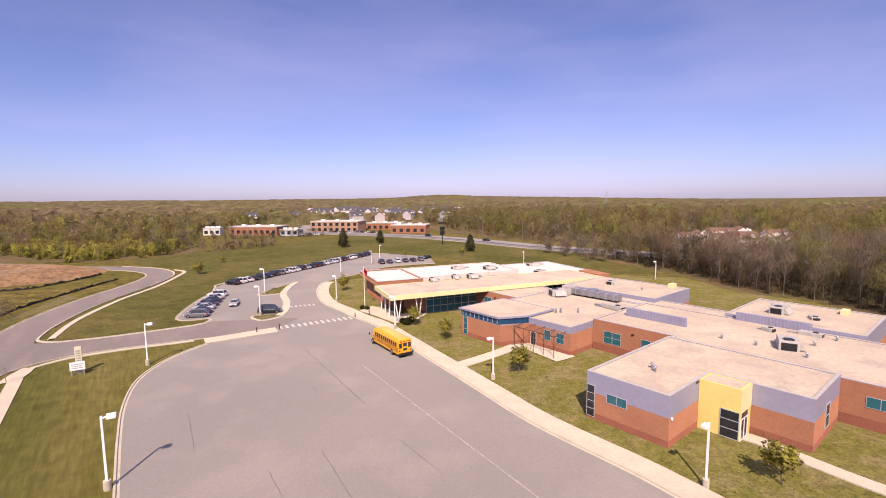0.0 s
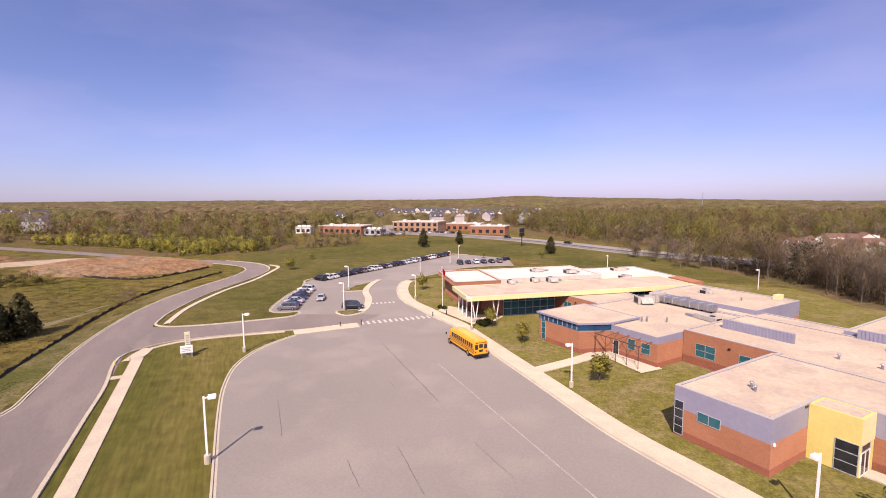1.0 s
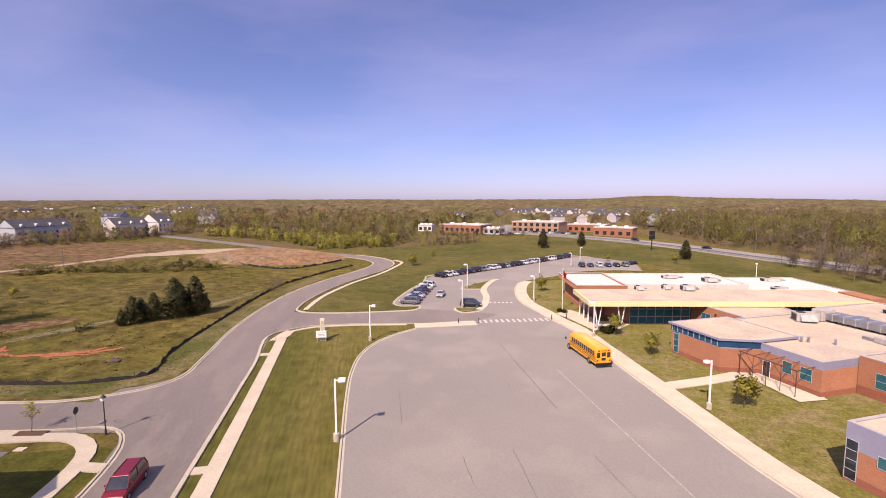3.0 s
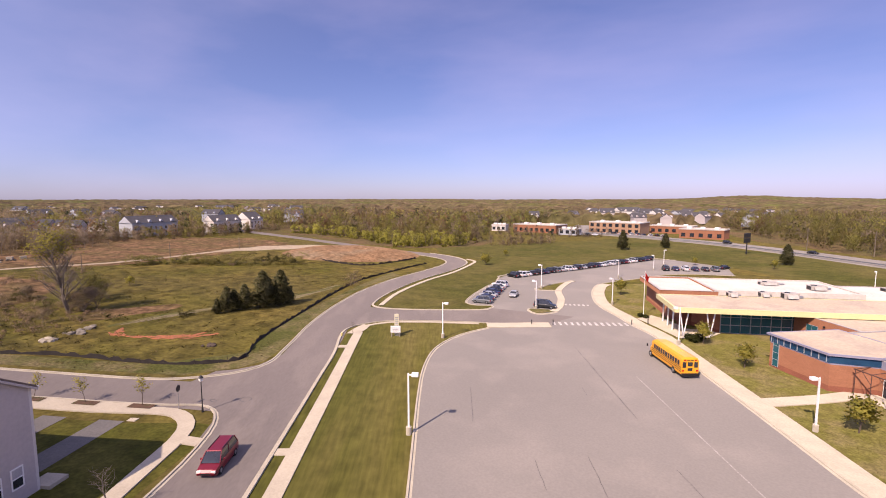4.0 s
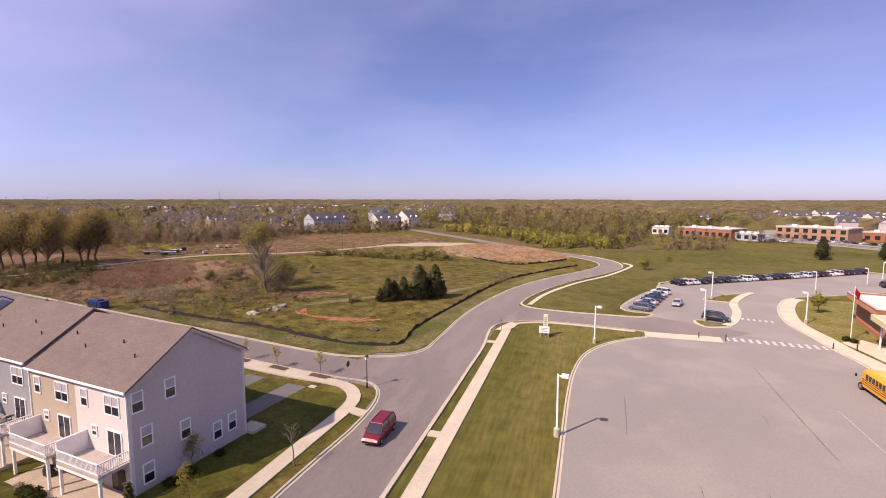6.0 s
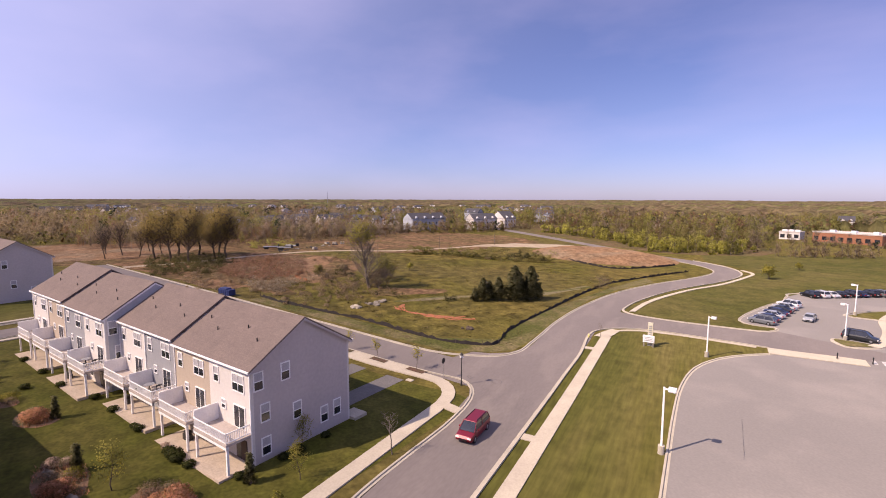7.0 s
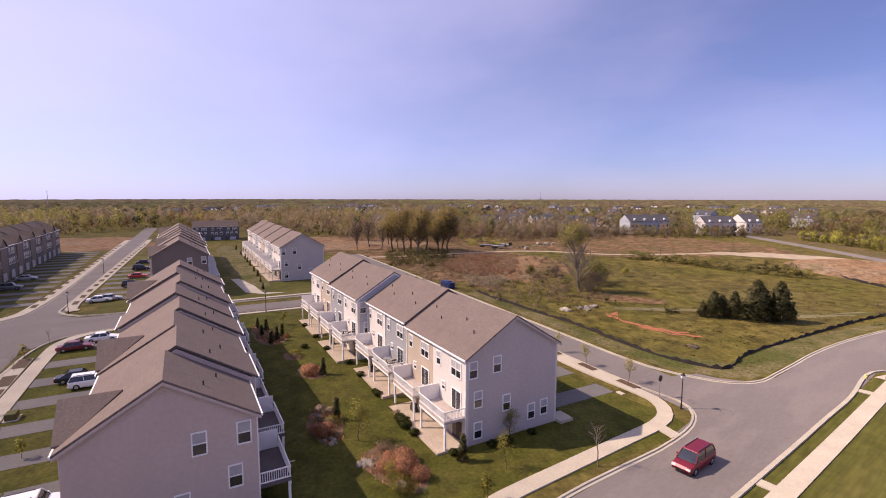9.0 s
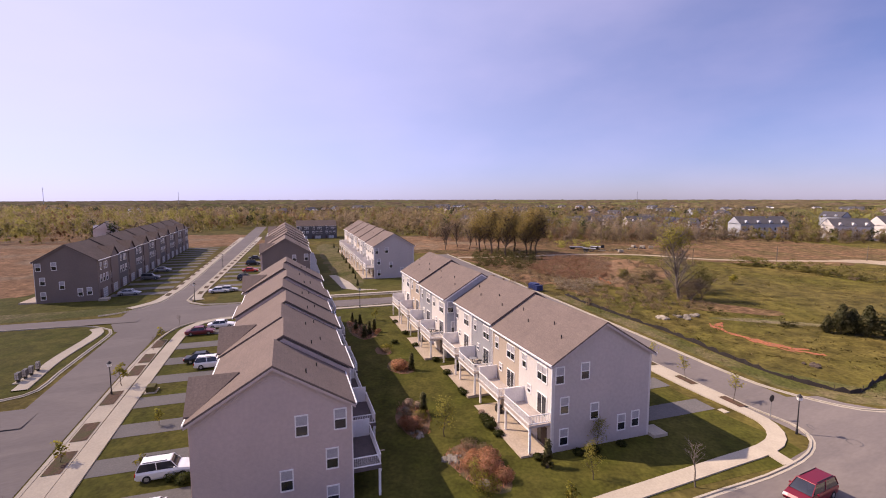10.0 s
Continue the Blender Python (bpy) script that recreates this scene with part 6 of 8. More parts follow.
plant(shrub(0.8, 0.7, 83, M_SHRUB_GREEN, "dark green low garden shrub", n=700, size=0.08), [(*street(6.5, -3.7), 1.1), (*street(4.7, -3.5), 0.9), (*street(7.4, -3.6), 1.2), (*street(8.6, -3.5), 0.9), (*street(15.3, -3.4), 0.9), (*street(16.4, -3.4), 0.7), (*street(22.2, -3.3), 0.9), (*street(27.4, -3.3), 0.9), (*street(37.2, -7.5), 0.9), (*street(-0.6, -1.8), 0.8), (*street(-1.2, 2.4), 0.9), (*street(-1.2, 4.2), 0.9), (*street(-1.1, 7.5), 0.8), (*street(34.6, -4.6), 0.9), (*street(41.6, -4.6), 0.9), (*street(49, -4.8), 0.9), (*street(5.8, -33.4), 1.2), (*street(6.6, -34.5), 1.1)], 2)
plant(shrub(1.5, 1.2, 87, M_SHRUB_GREEN, "dark clipped shrub by the school entrance", n=600, size=0.14), [(-7.2, 90.6, 1.0), (-6.6, 92.2, 0.9), (-8.0, 91.8, 0.8), (-18.4, 104.4, 0.6), (-17.2, 103.4, 0.6)], 3)
plant(shrub(1.6, 1.6, 89, M_LEAF_BRIGHT, "loose yellow-green garden bush", n=1100, size=0.08), [(*street(-3.6, -8.6), 0.9), (*street(34.3, -9.5), 0.7), (*street(11.0, -10.2), 0.6)], 4)


OCTA = np.array([(1, 0, 0), (0, 1, 0), (-1, 0, 0), (0, -1, 0), (0, 0, 1), (0, 0, -1)], dtype=float)
OCTA_F = np.array([(0, 1, 4), (1, 2, 4), (2, 3, 4), (3, 0, 4), (1, 0, 5), (2, 1, 5), (3, 2, 5), (0, 3, 5)])


# ---- woods: joined stuff, many small sprays on thin trunks ----
def woods(name, label, spots, leaf_mat, leaf_n, size, seed, h_range=(11, 17), mid=0.68, trunk=True, wide=1.0, core=0.0, twig=None):
    """One mesh of many trees: tapered trunks, bare forks and sprays spread through uneven crowns."""
    rng = np.random.default_rng(seed)
    verts, faces, norms = [], [], []
    bare = leaf_mat in (M_TWIG, M_BRUSH)
    count = 0
    tv, tf, tcount = [], [], 0
    for x, y in spots:
        z0 = ground_z(x, y)
        h = rng.uniform(*h_range)
        cr = h * rng.uniform(0.2, 0.3) * wide
        n = leaf_n
        # clumps within the crown give it lobes and gaps
        lobes = np.clip(rng.normal(0, 1, (7, 3)), -1.5, 1.5) * (cr * 0.55, cr * 0.55, h * (0.17 + 0.9 * (0.68 - mid))) + (0, 0, h * mid)
        c = lobes[rng.integers(0, 7, n)] + np.clip(rng.normal(0, 1, (n, 3)), -1.7, 1.7) * (cr * 0.34, cr * 0.34, h * 0.085)
        c[:, 2] = np.maximum(c[:, 2], h * 0.06 + rng.random(n) * 0.5)
        c += (x, y, z0)
        a = rng.normal(0, 1, (n, 3))
        a /= np.linalg.norm(a, axis=1, keepdims=True)
        b = np.cross(a, rng.normal(0, 1, (n, 3)))
        b /= np.linalg.norm(b, axis=1, keepdims=True)
        s = size * rng.uniform(0.6, 1.4, (n, 1))
        if twig:
            # very thin twigs that melt into a haze
            a = a * (0.75, 0.75, 0.5) + (0, 0, 0.55)
            a *= twig[1] / np.linalg.norm(a, axis=1, keepdims=True)
            b *= twig[0]
            s = rng.uniform(0.6, 1.4, (n, 1)) * 0.5
        elif bare:
            # long thin twigs that rise and spread
            a = a * (0.5, 0.5, 0.35) + (0, 0, 0.8)
            a /= np.linalg.norm(a, axis=1, keepdims=True)
            a, b = a * 1.7, b * 0.55
        if twig:
            tri = np.stack([c + a * s, c - a * s + b, c - a * s - b], 1)
        else:
            tri = np.stack([c - a * s, c + a * s * 0.6 + b * s * 0.6, c + a * s * 0.3 - b * s * 0.7], 1)
        nv = (c - (x, y, z0 + h * max(mid - 0.12, 0.2))) / (cr * 1.6, cr * 1.6, h * 0.4)
        nv = nv / (np.linalg.norm(nv, axis=1, keepdims=True) + 1e-6) + rng.normal(0, 0.22, (n, 3))
        # each spray turns its front outwards
        back = (np.cross(tri[:, 1] - tri[:, 0], tri[:, 2] - tri[:, 0]) * nv).sum(1) < 0
        tri[back] = tri[back][:, ::-1]
        verts.append(tri.reshape(-1, 3))
        norms.append(np.repeat(nv / (np.linalg.norm(nv, axis=1, keepdims=True) + 1e-6), 3, axis=0))
        faces.append(np.arange(count, count + 3 * n).reshape(-1, 3))
        count += 3 * n
        if core:
            # an added filler body in each clump, so gaps show mid-tone, not dark
            ball = OCTA[None] * rng.uniform(0.6, 1.25, (7, 6, 1)) * (cr * core, cr * core, h * core * 0.23) + lobes[:, None] + (x, y, z0)
            ball = ball.reshape(-1, 3)
            nb = (ball - (x, y, z0 + h * max(mid - 0.12, 0.2))) / (cr * 1.6, cr * 1.6, h * 0.4)
            verts.append(ball)
            norms.append(nb / (np.linalg.norm(nb, axis=1, keepdims=True) + 1e-6))
            faces.append((np.arange(7)[:, None, None] * 6 + OCTA_F[None]).reshape(-1, 3) + count)
            count += 42
        if trunk:
            r = h * 0.012
            lean = rng.normal(0, 0.4, 2)
            ends = [((x, y, z0 - 0.2), (x + lean[0], y + lean[1], z0 + h * 0.8), r, r * 0.35)]
            for q in lobes[:4]:
                k = rng.uniform(0.35, 0.6)
                ends.append(((x + lean[0] * k, y + lean[1] * k, z0 + h * 0.8 * k), (x + q[0], y + q[1], z0 + q[2] + h * 0.1), r * 0.55, r * 0.15))
            for p, q, r0, r1 in ends:
                for ang in (0, 2.094, 4.189):
                    tv.append((p[0] + math.cos(ang) * r0, p[1] + math.sin(ang) * r0, p[2]))
                for ang in (0, 2.094, 4.189):
                    tv.append((q[0] + math.cos(ang) * r1, q[1] + math.sin(ang) * r1, q[2]))
                tf += [(tcount + i, tcount + (i + 1) % 3, tcount + 3 + (i + 1) % 3, tcount + 3 + i) for i in range(3)]
                tcount += 6
    t = thing(name, Matrix.Identity(4), label, "woodland", kind="stuff")
    me = bpy.data.meshes.new("sprays")
    me.from_pydata(np.concatenate(verts).tolist(), [], np.concatenate(faces).tolist())
    me.materials.append(leaf_mat)
    me.polygons.foreach_set("use_smooth", [True] * len(me.polygons))
    me.normals_split_custom_set_from_vertices(np.concatenate(norms).tolist())
    part("sprays", me, None, t)
    if trunk:
        me = bpy.data.meshes.new("trunks")
        me.from_pydata(tv, [], tf)
        me.materials.append(M_BARK_PALE)
        part("trunks", me, None, t)
    return t


def inside(x, y, poly):
    odd = False
    for i in range(len(poly)):
        (x0, y0), (x1, y1) = poly[i - 1], poly[i]
        if (y0 > y) != (y1 > y) and x < (x1 - x0) * (y - y0) / (y1 - y0) + x0:
            odd = not odd
    return odd


def scatter(poly, gap, seed, near=0.0, far=1e9):
    """Uneven spots about gap metres apart inside an outline."""
    rnd = random.Random(seed)
    xs, ys = [p[0] for p in poly], [p[1] for p in poly]
    out = []
    y = min(ys)
    while y < max(ys):
        x = min(xs)
        while x < max(xs):
            px, py = x + rnd.uniform(-0.6, 0.6) * gap, y + rnd.uniform(-0.6, 0.6) * gap
            if near <= math.hypot(px, py) < far and inside(px, py, poly):
                out.append((px, py))
            x += gap
        y += gap
    return out


EAST = [(95, 62), (86, 110), (78, 118), (77, 142), (69, 166), (64, 200), (95, 178), (150, 120), (420, -30), (420, -180), (150, -50)]
NORTH = [(34, 275), (84, 236), (160, 178), (420, 20), (700, 0), (700, 700), (-60, 700), (0, 380)]
WEST = [(-130, 230), (-165, 216), (-242, 222), (-330, 232), (-700, 280), (-560, 660), (-160, 660), (-176, 330), (-124, 240)]
FARWEST = [(-262, -66), (-268, -16), (-284, 76), (-280, 160), (-330, 190), (-700, 240), (-760, -300), (-420, -420), (-330, -180)]
SOUTHWEST = [(-190, -205), (-330, -185), (-420, -420), (-520, -560), (-200, -560), (-150, -330)]
SPECIES = (("bare_woodland", M_TWIG, "grey-brown bare spring trees"), ("leafing_woodland", M_LEAF_WOOD, "trees in olive spring leaf"), ("yellow_woodland", M_LEAF_PALE, "trees in yellow-green spring leaf"), ("budding_woodland", M_LEAF_RED, "trees with reddish spring buds"), ("pine_woodland", M_PINE, "dark evergreen pines"))


def mixed_woods(where, spots, seed, shares, leaf_n, size, h_range, mid=0.52, trunk=False, core=0.34, twig=(0.1, 2.2)):
    """Woods of several kinds, which stand in loose drifts."""
    rnd = random.Random(seed)
    kinds = [[] for _ in SPECIES]
    for x, y in spots:
        drift = [noise.noise(Vector((x * 0.022, y * 0.022, 7.0 * i + seed))) for i in range(5)]
        best = max(range(5), key=lambda i: math.log(max(shares[i], 1e-4)) + 2.6 * drift[i] - math.log(-math.log(rnd.uniform(0.001, 0.999))) * 0.8)
        kinds[best].append((x, y))
    for (name, material, label), some in zip(SPECIES, kinds):
        if some:
            woods(name, f"{label} {where}", some, material, leaf_n if name != "pine_woodland" else leaf_n * 2, size, seed + 40, h_range, mid, trunk, core=core, twig=twig if name != "pine_woodland" else None)


def gap(p):
    """The lower, thinner stretch of the woods before the red houses."""
    return 25 < math.degrees(math.atan2(p[0], p[1])) < 36


near_east = scatter(EAST, 4.4, 1, 0, 200)
mixed_woods("behind the school", [p for p in near_east if not gap(p)], 5, (0.46, 0.32, 0.12, 0.09, 0.01), 400, 0.25, (11, 16), 0.66, True, 0.0, (0.048, 1.8))
mixed_woods("low before the red houses", [p for p in near_east if gap(p)], 7, (0.7, 0.14, 0.03, 0.12, 0.01), 360, 0.23, (9, 13.5), 0.64, True, 0.0, (0.045, 1.7))
# low brown tangle whose dark colour also stands for shade under the trees
woods("undergrowth", "tangled brown undergrowth, coloured darker for shade, along the edge of the woods", scatter(EAST, 3.1, 31, 0, 200), M_UNDER, 55, 0.3, 32, (2.5, 5.5), 0.45, False, 1.4, 0.0, (0.07, 1.5))
mixed_woods("far behind the school", [p for p in scatter(EAST, 6.6, 2, 190, 460) if not (gap(p) and math.hypot(*p) < 300)], 6, (0.24, 0.44, 0.24, 0.07, 0.01), 145, 0.42, (12, 16), 0.6, False, 0.0, (0.09, 2.4))
mixed_woods("beyond the highway", [p for p in scatter(NORTH, 7.2, 4, 0, 560) if not (gap(p) and math.hypot(*p) < 300)], 8, (0.28, 0.38, 0.24, 0.09, 0.01), 100, 0.48, (10, 16), 0.56, False, 0.14, (0.13, 2.4))
mixed_woods("beyond the road bend", scatter(WEST, 7.2, 6, 0, 330), 10, (0.26, 0.34, 0.26, 0.12, 0.02), 235, 0.3, (7, 14), 0.52, False, 0.18, (0.08, 1.7))
mixed_woods("farther beyond the road bend", scatter(WEST, 8.2, 6, 330, 560), 11, (0.3, 0.36, 0.2, 0.12, 0.02), 85, 0.48, (8, 14), 0.54, False, 0.26, (0.13, 2.2))
woods("willow_thicket", "bright yellow-green thicket before the woods", [p for p in scatter([(-126, 206), (-135, 203), (-151, 187), (-190, 205), (-222, 212), (-259, 207), (-258, 218), (-222, 226), (-190, 228), (-160, 222), (-126, 232)], 3.8, 8) if noise.noise(Vector((p[0] * 0.07, p[1] * 0.07, 2))) > -0.25], M_LEAF_LIME, 240, 0.32, 12, (3.0, 7.0), 0.48)
woods("willow_thicket", "olive bushes mixed into the thicket", scatter([(-126, 206), (-151, 190), (-190, 208), (-259, 210), (-258, 220), (-190, 232), (-126, 236)], 8, 28), M_LEAF_WOOD, 190, 0.34, 13, (4.0, 9.0), 0.5)
woods("bare_bushes", "bare brown bushes at the meadow's end", scatter([(-116, 219), (-104, 227), (-86, 254), (-92, 262), (-112, 240)], 4.2, 29), M_TWIG, 170, 0.26, 14, (3.5, 7.5), 0.5)
mixed_woods("beyond the building plots", [p for p in scatter(FARWEST, 7.6, 9, 0, 560) if math.hypot(*p) > 330 or p[1] < 40], 13, (0.5, 0.3, 0.05, 0.12, 0.04), 115, 0.42, (8, 13), 0.54, False, 0.24, (0.12, 2.0))
mixed_woods("before the far houses", scatter([(-258, 40), (-268, 110), (-262, 160), (-272, 196), (-284, 192), (-290, 120), (-290, 10), (-262, 0)], 4.6, 19), 14, (0.6, 0.2, 0.04, 0.1, 0.06), 240, 0.28, (4.0, 8.0), 0.52, False, 0.2, (0.06, 1.2))
mixed_woods("before the white terraces", scatter([(-280, 112), (-278, 168), (-282, 222), (-290, 222), (-287, 168), (-289, 112)], 3.6, 65), 28, (0.66, 0.16, 0.02, 0.12, 0.04), 200, 0.28, (3.5, 7.0), 0.52, False, 0.15, (0.06, 1.2))
mixed_woods("hiding the far houses", scatter([(-262, -10), (-264, 92), (-286, 104), (-304, 84), (-304, -10)], 4.8, 61), 24, (0.6, 0.2, 0.02, 0.14, 0.05), 240, 0.3, (6.0, 10.5), 0.52, False, 0.2, (0.06, 1.4))
mixed_woods("along the plots' far edge", scatter([(-238, -48), (-232, 0), (-240, 56), (-252, 104), (-264, 100), (-266, -50)], 5.0, 63), 26, (0.62, 0.22, 0.04, 0.1, 0.02), 320, 0.27, (5, 11), 0.6, True, 0.0, (0.045, 1.3))
mixed_woods("at the highway's edge", scatter([(56, 174), (48, 200), (40, 214), (48, 214), (62, 204), (70, 168)], 4.5, 64), 27, (0.7, 0.2, 0.02, 0.06, 0.02), 400, 0.24, (6, 11), 0.6, True, 0.0, (0.04, 1.4))
mixed_woods("before the shops", scatter([(-150, 292), (-100, 298), (-72, 304), (-76, 314), (-100, 311), (-150, 310)], 6.5, 62), 25, (0.62, 0.2, 0.02, 0.08, 0.08), 240, 0.3, (3.5, 7.5), 0.52, False, 0.2, (0.06, 1.2))
mixed_woods("beyond the graded site", scatter(SOUTHWEST, 8.2, 11), 15, (0.4, 0.42, 0.1, 0.06, 0.02), 110, 0.48, (9, 14), 0.54, False, 0.26, (0.12, 2.2))
woods("field_thicket", "low tangled brown scrub in the field", scatter([(-176, 72), (-166, 88), (-148, 101), (-136, 114), (-140, 118), (-152, 108), (-172, 94), (-180, 78)], 6, 13) + scatter([(-107, 16), (-100, 23), (-114, 31), (-128, 40), (-150, 40), (-150, 20), (-128, 10)], 3.4, 14) + scatter([(-175, 36), (-160, 30), (-170, 60), (-185, 70)], 4.0, 15) + scatter([(-118, 4), (-140, 12), (-165, 14), (-160, -2), (-130, -8)], 3.2, 25), M_BRUSH, 170, 0.12, 17, (0.7, 1.9), 0.42, False, 2.4)
woods("field_thicket", "olive shrubs in a row along the track", scatter([(-178, 74), (-166, 90), (-148, 103), (-136, 115), (-139, 118), (-151, 107), (-170, 95), (-182, 80)], 2.9, 43), M_LEAF_WOOD, 300, 0.19, 47, (1.6, 4.0), 0.45, False, 2.2)
woods("field_thicket", "low green scrub in the field", scatter([(-146, 104), (-176, 80), (-182, 92), (-150, 116)], 4.6, 16) + scatter([(-98, 28), (-126, 20), (-140, 44), (-112, 50), (-102, 42)], 7.5, 18) + scatter([(-200, -18), (-160, 2), (-166, 14), (-206, 6)], 6.5, 26), M_OLIVE, 190, 0.12, 18, (0.7, 1.8), 0.42, False, 2.4)


woods("field_brush", "dense rust-brown weeds and brush on the old building plots", scatter([(-155, 2.5), (-174, 10), (-186, 25), (-171, 33), (-141, 26), (-138, 13)], 1.75, 71), M_RUST_BRUSH, 130, 0.12, 72, (1.0, 2.4), 0.42, False, 2.6)
woods("field_brush", "pale silvery brush beside the skip", scatter([(-137.5, 10), (-124, 10), (-120.5, 18.5), (-133, 24.5)], 1.6, 73), M_PALE_BRUSH, 130, 0.11, 74, (0.9, 2.0), 0.42, False, 2.6)
woods("field_brush", "olive shrubs under the tall trees", scatter([(-156, -13), (-186, -16), (-190, 6), (-184, 8), (-154, 5)], 2.6, 75), M_OLIVE, 170, 0.16, 76, (1.4, 3.2), 0.45, False, 2.2)
woods("field_brush", "bushy olive shrubs at the end of the row", scatter([(-160, 109), (-157, 116), (-144, 122), (-139, 118)], 2.4, 83), M_OLIVE, 260, 0.17, 84, (1.8, 3.4), 0.45, False, 2.0)
woods("field_brush", "dark rounded bush in the field", [(-140.5, 37.2), (-142, 38.6), (-139.4, 38.4)], M_OLIVE, 420, 0.15, 85, (2.6, 3.8), 0.45, False, 1.8)
woods("field_brush", "purple-brown thicket beside the tall field tree", [(-123.7, 43.6), (-125.5, 46), (-126.4, 49.6), (-121.5, 42.2)], M_BRUSH, 420, 0.12, 86, (3.0, 4.6), 0.48, True, 1.8)
woods("field_brush", "low olive bush beside the cedars", [(-97.2, 51.0), (-97.8, 53.0)], M_OLIVE, 300, 0.12, 87, (1.2, 1.9), 0.45, False, 1.8)
woods("field_brush", "pale green round bushes along the track", scatter([(-215, 14), (-226, 20), (-230, 40), (-218, 38)], 4.5, 77), M_LEAF_PALE, 260, 0.18, 78, (2.0, 4.2), 0.45, False, 2.2)
woods("field_brush", "brown brambles round the tall field tree", scatter([(-108, 24), (-104, 33), (-112, 45), (-126, 44), (-128, 32), (-118, 24)], 2.5, 79), M_BRUSH, 120, 0.11, 80, (0.6, 1.8), 0.42, False, 2.4)
woods("field_brush", "purple-brown bare bush beside the silt fence", [(-95.4, 99.3), (-96.6, 101.0), (-94.6, 97.6)], M_BRUSH, 420, 0.13, 82, (3.4, 4.6), 0.5, True, 2.0)


def tufts(name, label, polys, gap_m, material, tall, seed, blades=7, spread=0.28):
    """Loose tufts of grass and weeds, joined into one mesh."""
    rng = np.random.default_rng(seed)
    spots = np.array([(x, y, ground_z(x, y)) for k, poly in enumerate(polys) for x, y in scatter(poly, gap_m, seed + k) if noise.noise(Vector((x * 0.09, y * 0.09, seed))) > -0.12])
    base = np.repeat(spots, blades, axis=0)
    n = len(base)
    size = np.repeat(rng.uniform(0.5, 1.3, (len(spots), 1)), blades, axis=0)
    foot = base + np.concatenate([rng.normal(0, spread, (n, 2)), np.full((n, 1), -0.03)], 1) * size
    tip = foot + np.concatenate([rng.normal(0, spread * 0.8, (n, 2)), rng.uniform(0.5, 1.2, (n, 1)) * tall], 1) * size
    ang = rng.uniform(0, math.tau, n)
    side = np.stack([np.cos(ang), np.sin(ang), np.zeros(n)], 1) * size * spread * 0.3
    verts = np.stack([foot - side, foot + side, tip], 1).reshape(-1, 3)
    me = bpy.data.meshes.new(name)
    me.from_pydata(verts.tolist(), [], np.arange(3 * n).reshape(-1, 3).tolist())
    me.materials.append(material)
    up = rng.normal(0, 0.35, (n, 3)) + (0, 0, 1)
    up /= np.linalg.norm(up, axis=1, keepdims=True)
    me.polygons.foreach_set("use_smooth", [True] * n)
    me.normals_split_custom_set_from_vertices(np.repeat(up, 3, axis=0).tolist())
    return tagged(new(name, me), label, "grass", kind="stuff")


FIELD = [(-112, 17), (-97, 25), (-80, 34), (-68, 40), (-67, 44), (-77, 58), (-92, 87), (-101, 106), (-104, 128), (-130, 126), (-150, 130), (-172, 138), (-186, 120), (-188, 75), (-192, 50), (-185, 20), (-160, 2), (-130, 6)]
tufts("field_grass", "coarse green weed tufts in the field", [FIELD], 2.1, M_TUFT, 0.14, 91, 9, 0.42)
tufts("field_grass", "dry straw-coloured tufts in the field", [FIELD], 3.2, M_STRAW, 0.2, 92, 9, 0.4)
tufts("verge_grass", "pale dry grass between kerb and silt fence", [[(-66, 40), (-64, 45), (-75, 63), (-86, 84), (-92, 100), (-95, 100), (-90, 84), (-78, 62), (-68, 46)], uv((6, 38), (60, 38), (72, 40), (60, 41), (20, 41))], 0.8, M_STRAW, 0.16, 93)
tufts("lawn_tufts", "short uneven grass tufts on the school lawn", [[(17, 42), (26, 27), (60, 8), (58, 30), (42, 34), (30, 44), (22, 43)], [(12, 50), (22, 46), (24, 56), (16, 66), (6, 62)], [(-7, 84), (0, 73), (9, 82), (2, 92)]], 0.42, M_TUFT, 0.11, 94, 5, 0.13)
tufts("lawn_tufts", "dry pale tufts on the school lawn", [[(17, 42), (26, 27), (60, 8), (58, 30), (42, 34), (30, 44), (22, 43)], [(12, 50), (22, 46), (24, 56), (16, 66), (6, 62)]], 0.7, M_STRAW, 0.08, 95, 5, 0.13)


# ---- far canopy: one uneven sheet of treetops to the horizon ----
def build_canopy():
    bm = bmesh.new()
    k = 420
    r = 470.0
    prev = None
    while r < 4550:
        row = []
        for i in range(k + 1):
            yaw = radians(-62 + 222 * i / k)
            jr = r + 14 * noise.noise(Vector((i * 0.7, r * 0.01, 1)))
            x, y = -math.sin(yaw) * jr, math.cos(yaw) * jr
            h = 8.0 + 3.2 * noise.noise(Vector((x * 0.012, y * 0.012, 0))) + 2.4 * noise.noise(Vector((x * 0.05, y * 0.05, 4))) + 3.4 * random.Random(int(i * 7919 + r)).uniform(-1, 1)
            open_land = noise.noise(Vector((x * 0.0045, y * 0.0045, 9)))
            if open_land > 0.3 and r < 1500:
                h = -1.0
            if r < 480:
                h = -1.0
            row.append(bm.verts.new((x, y, ground_z(x, y) + h)))
        if prev:
            for i in range(k):
                bm.faces.new((prev[i], prev[i + 1], row[i + 1], row[i]))
        prev = row
        r *= 1.035
    return tagged(new("far_woods", mesh_of("far_woods", bm, M_CANOPY)), "olive and brown treetops rolling to the horizon", "woodland", kind="stuff")


build_canopy()


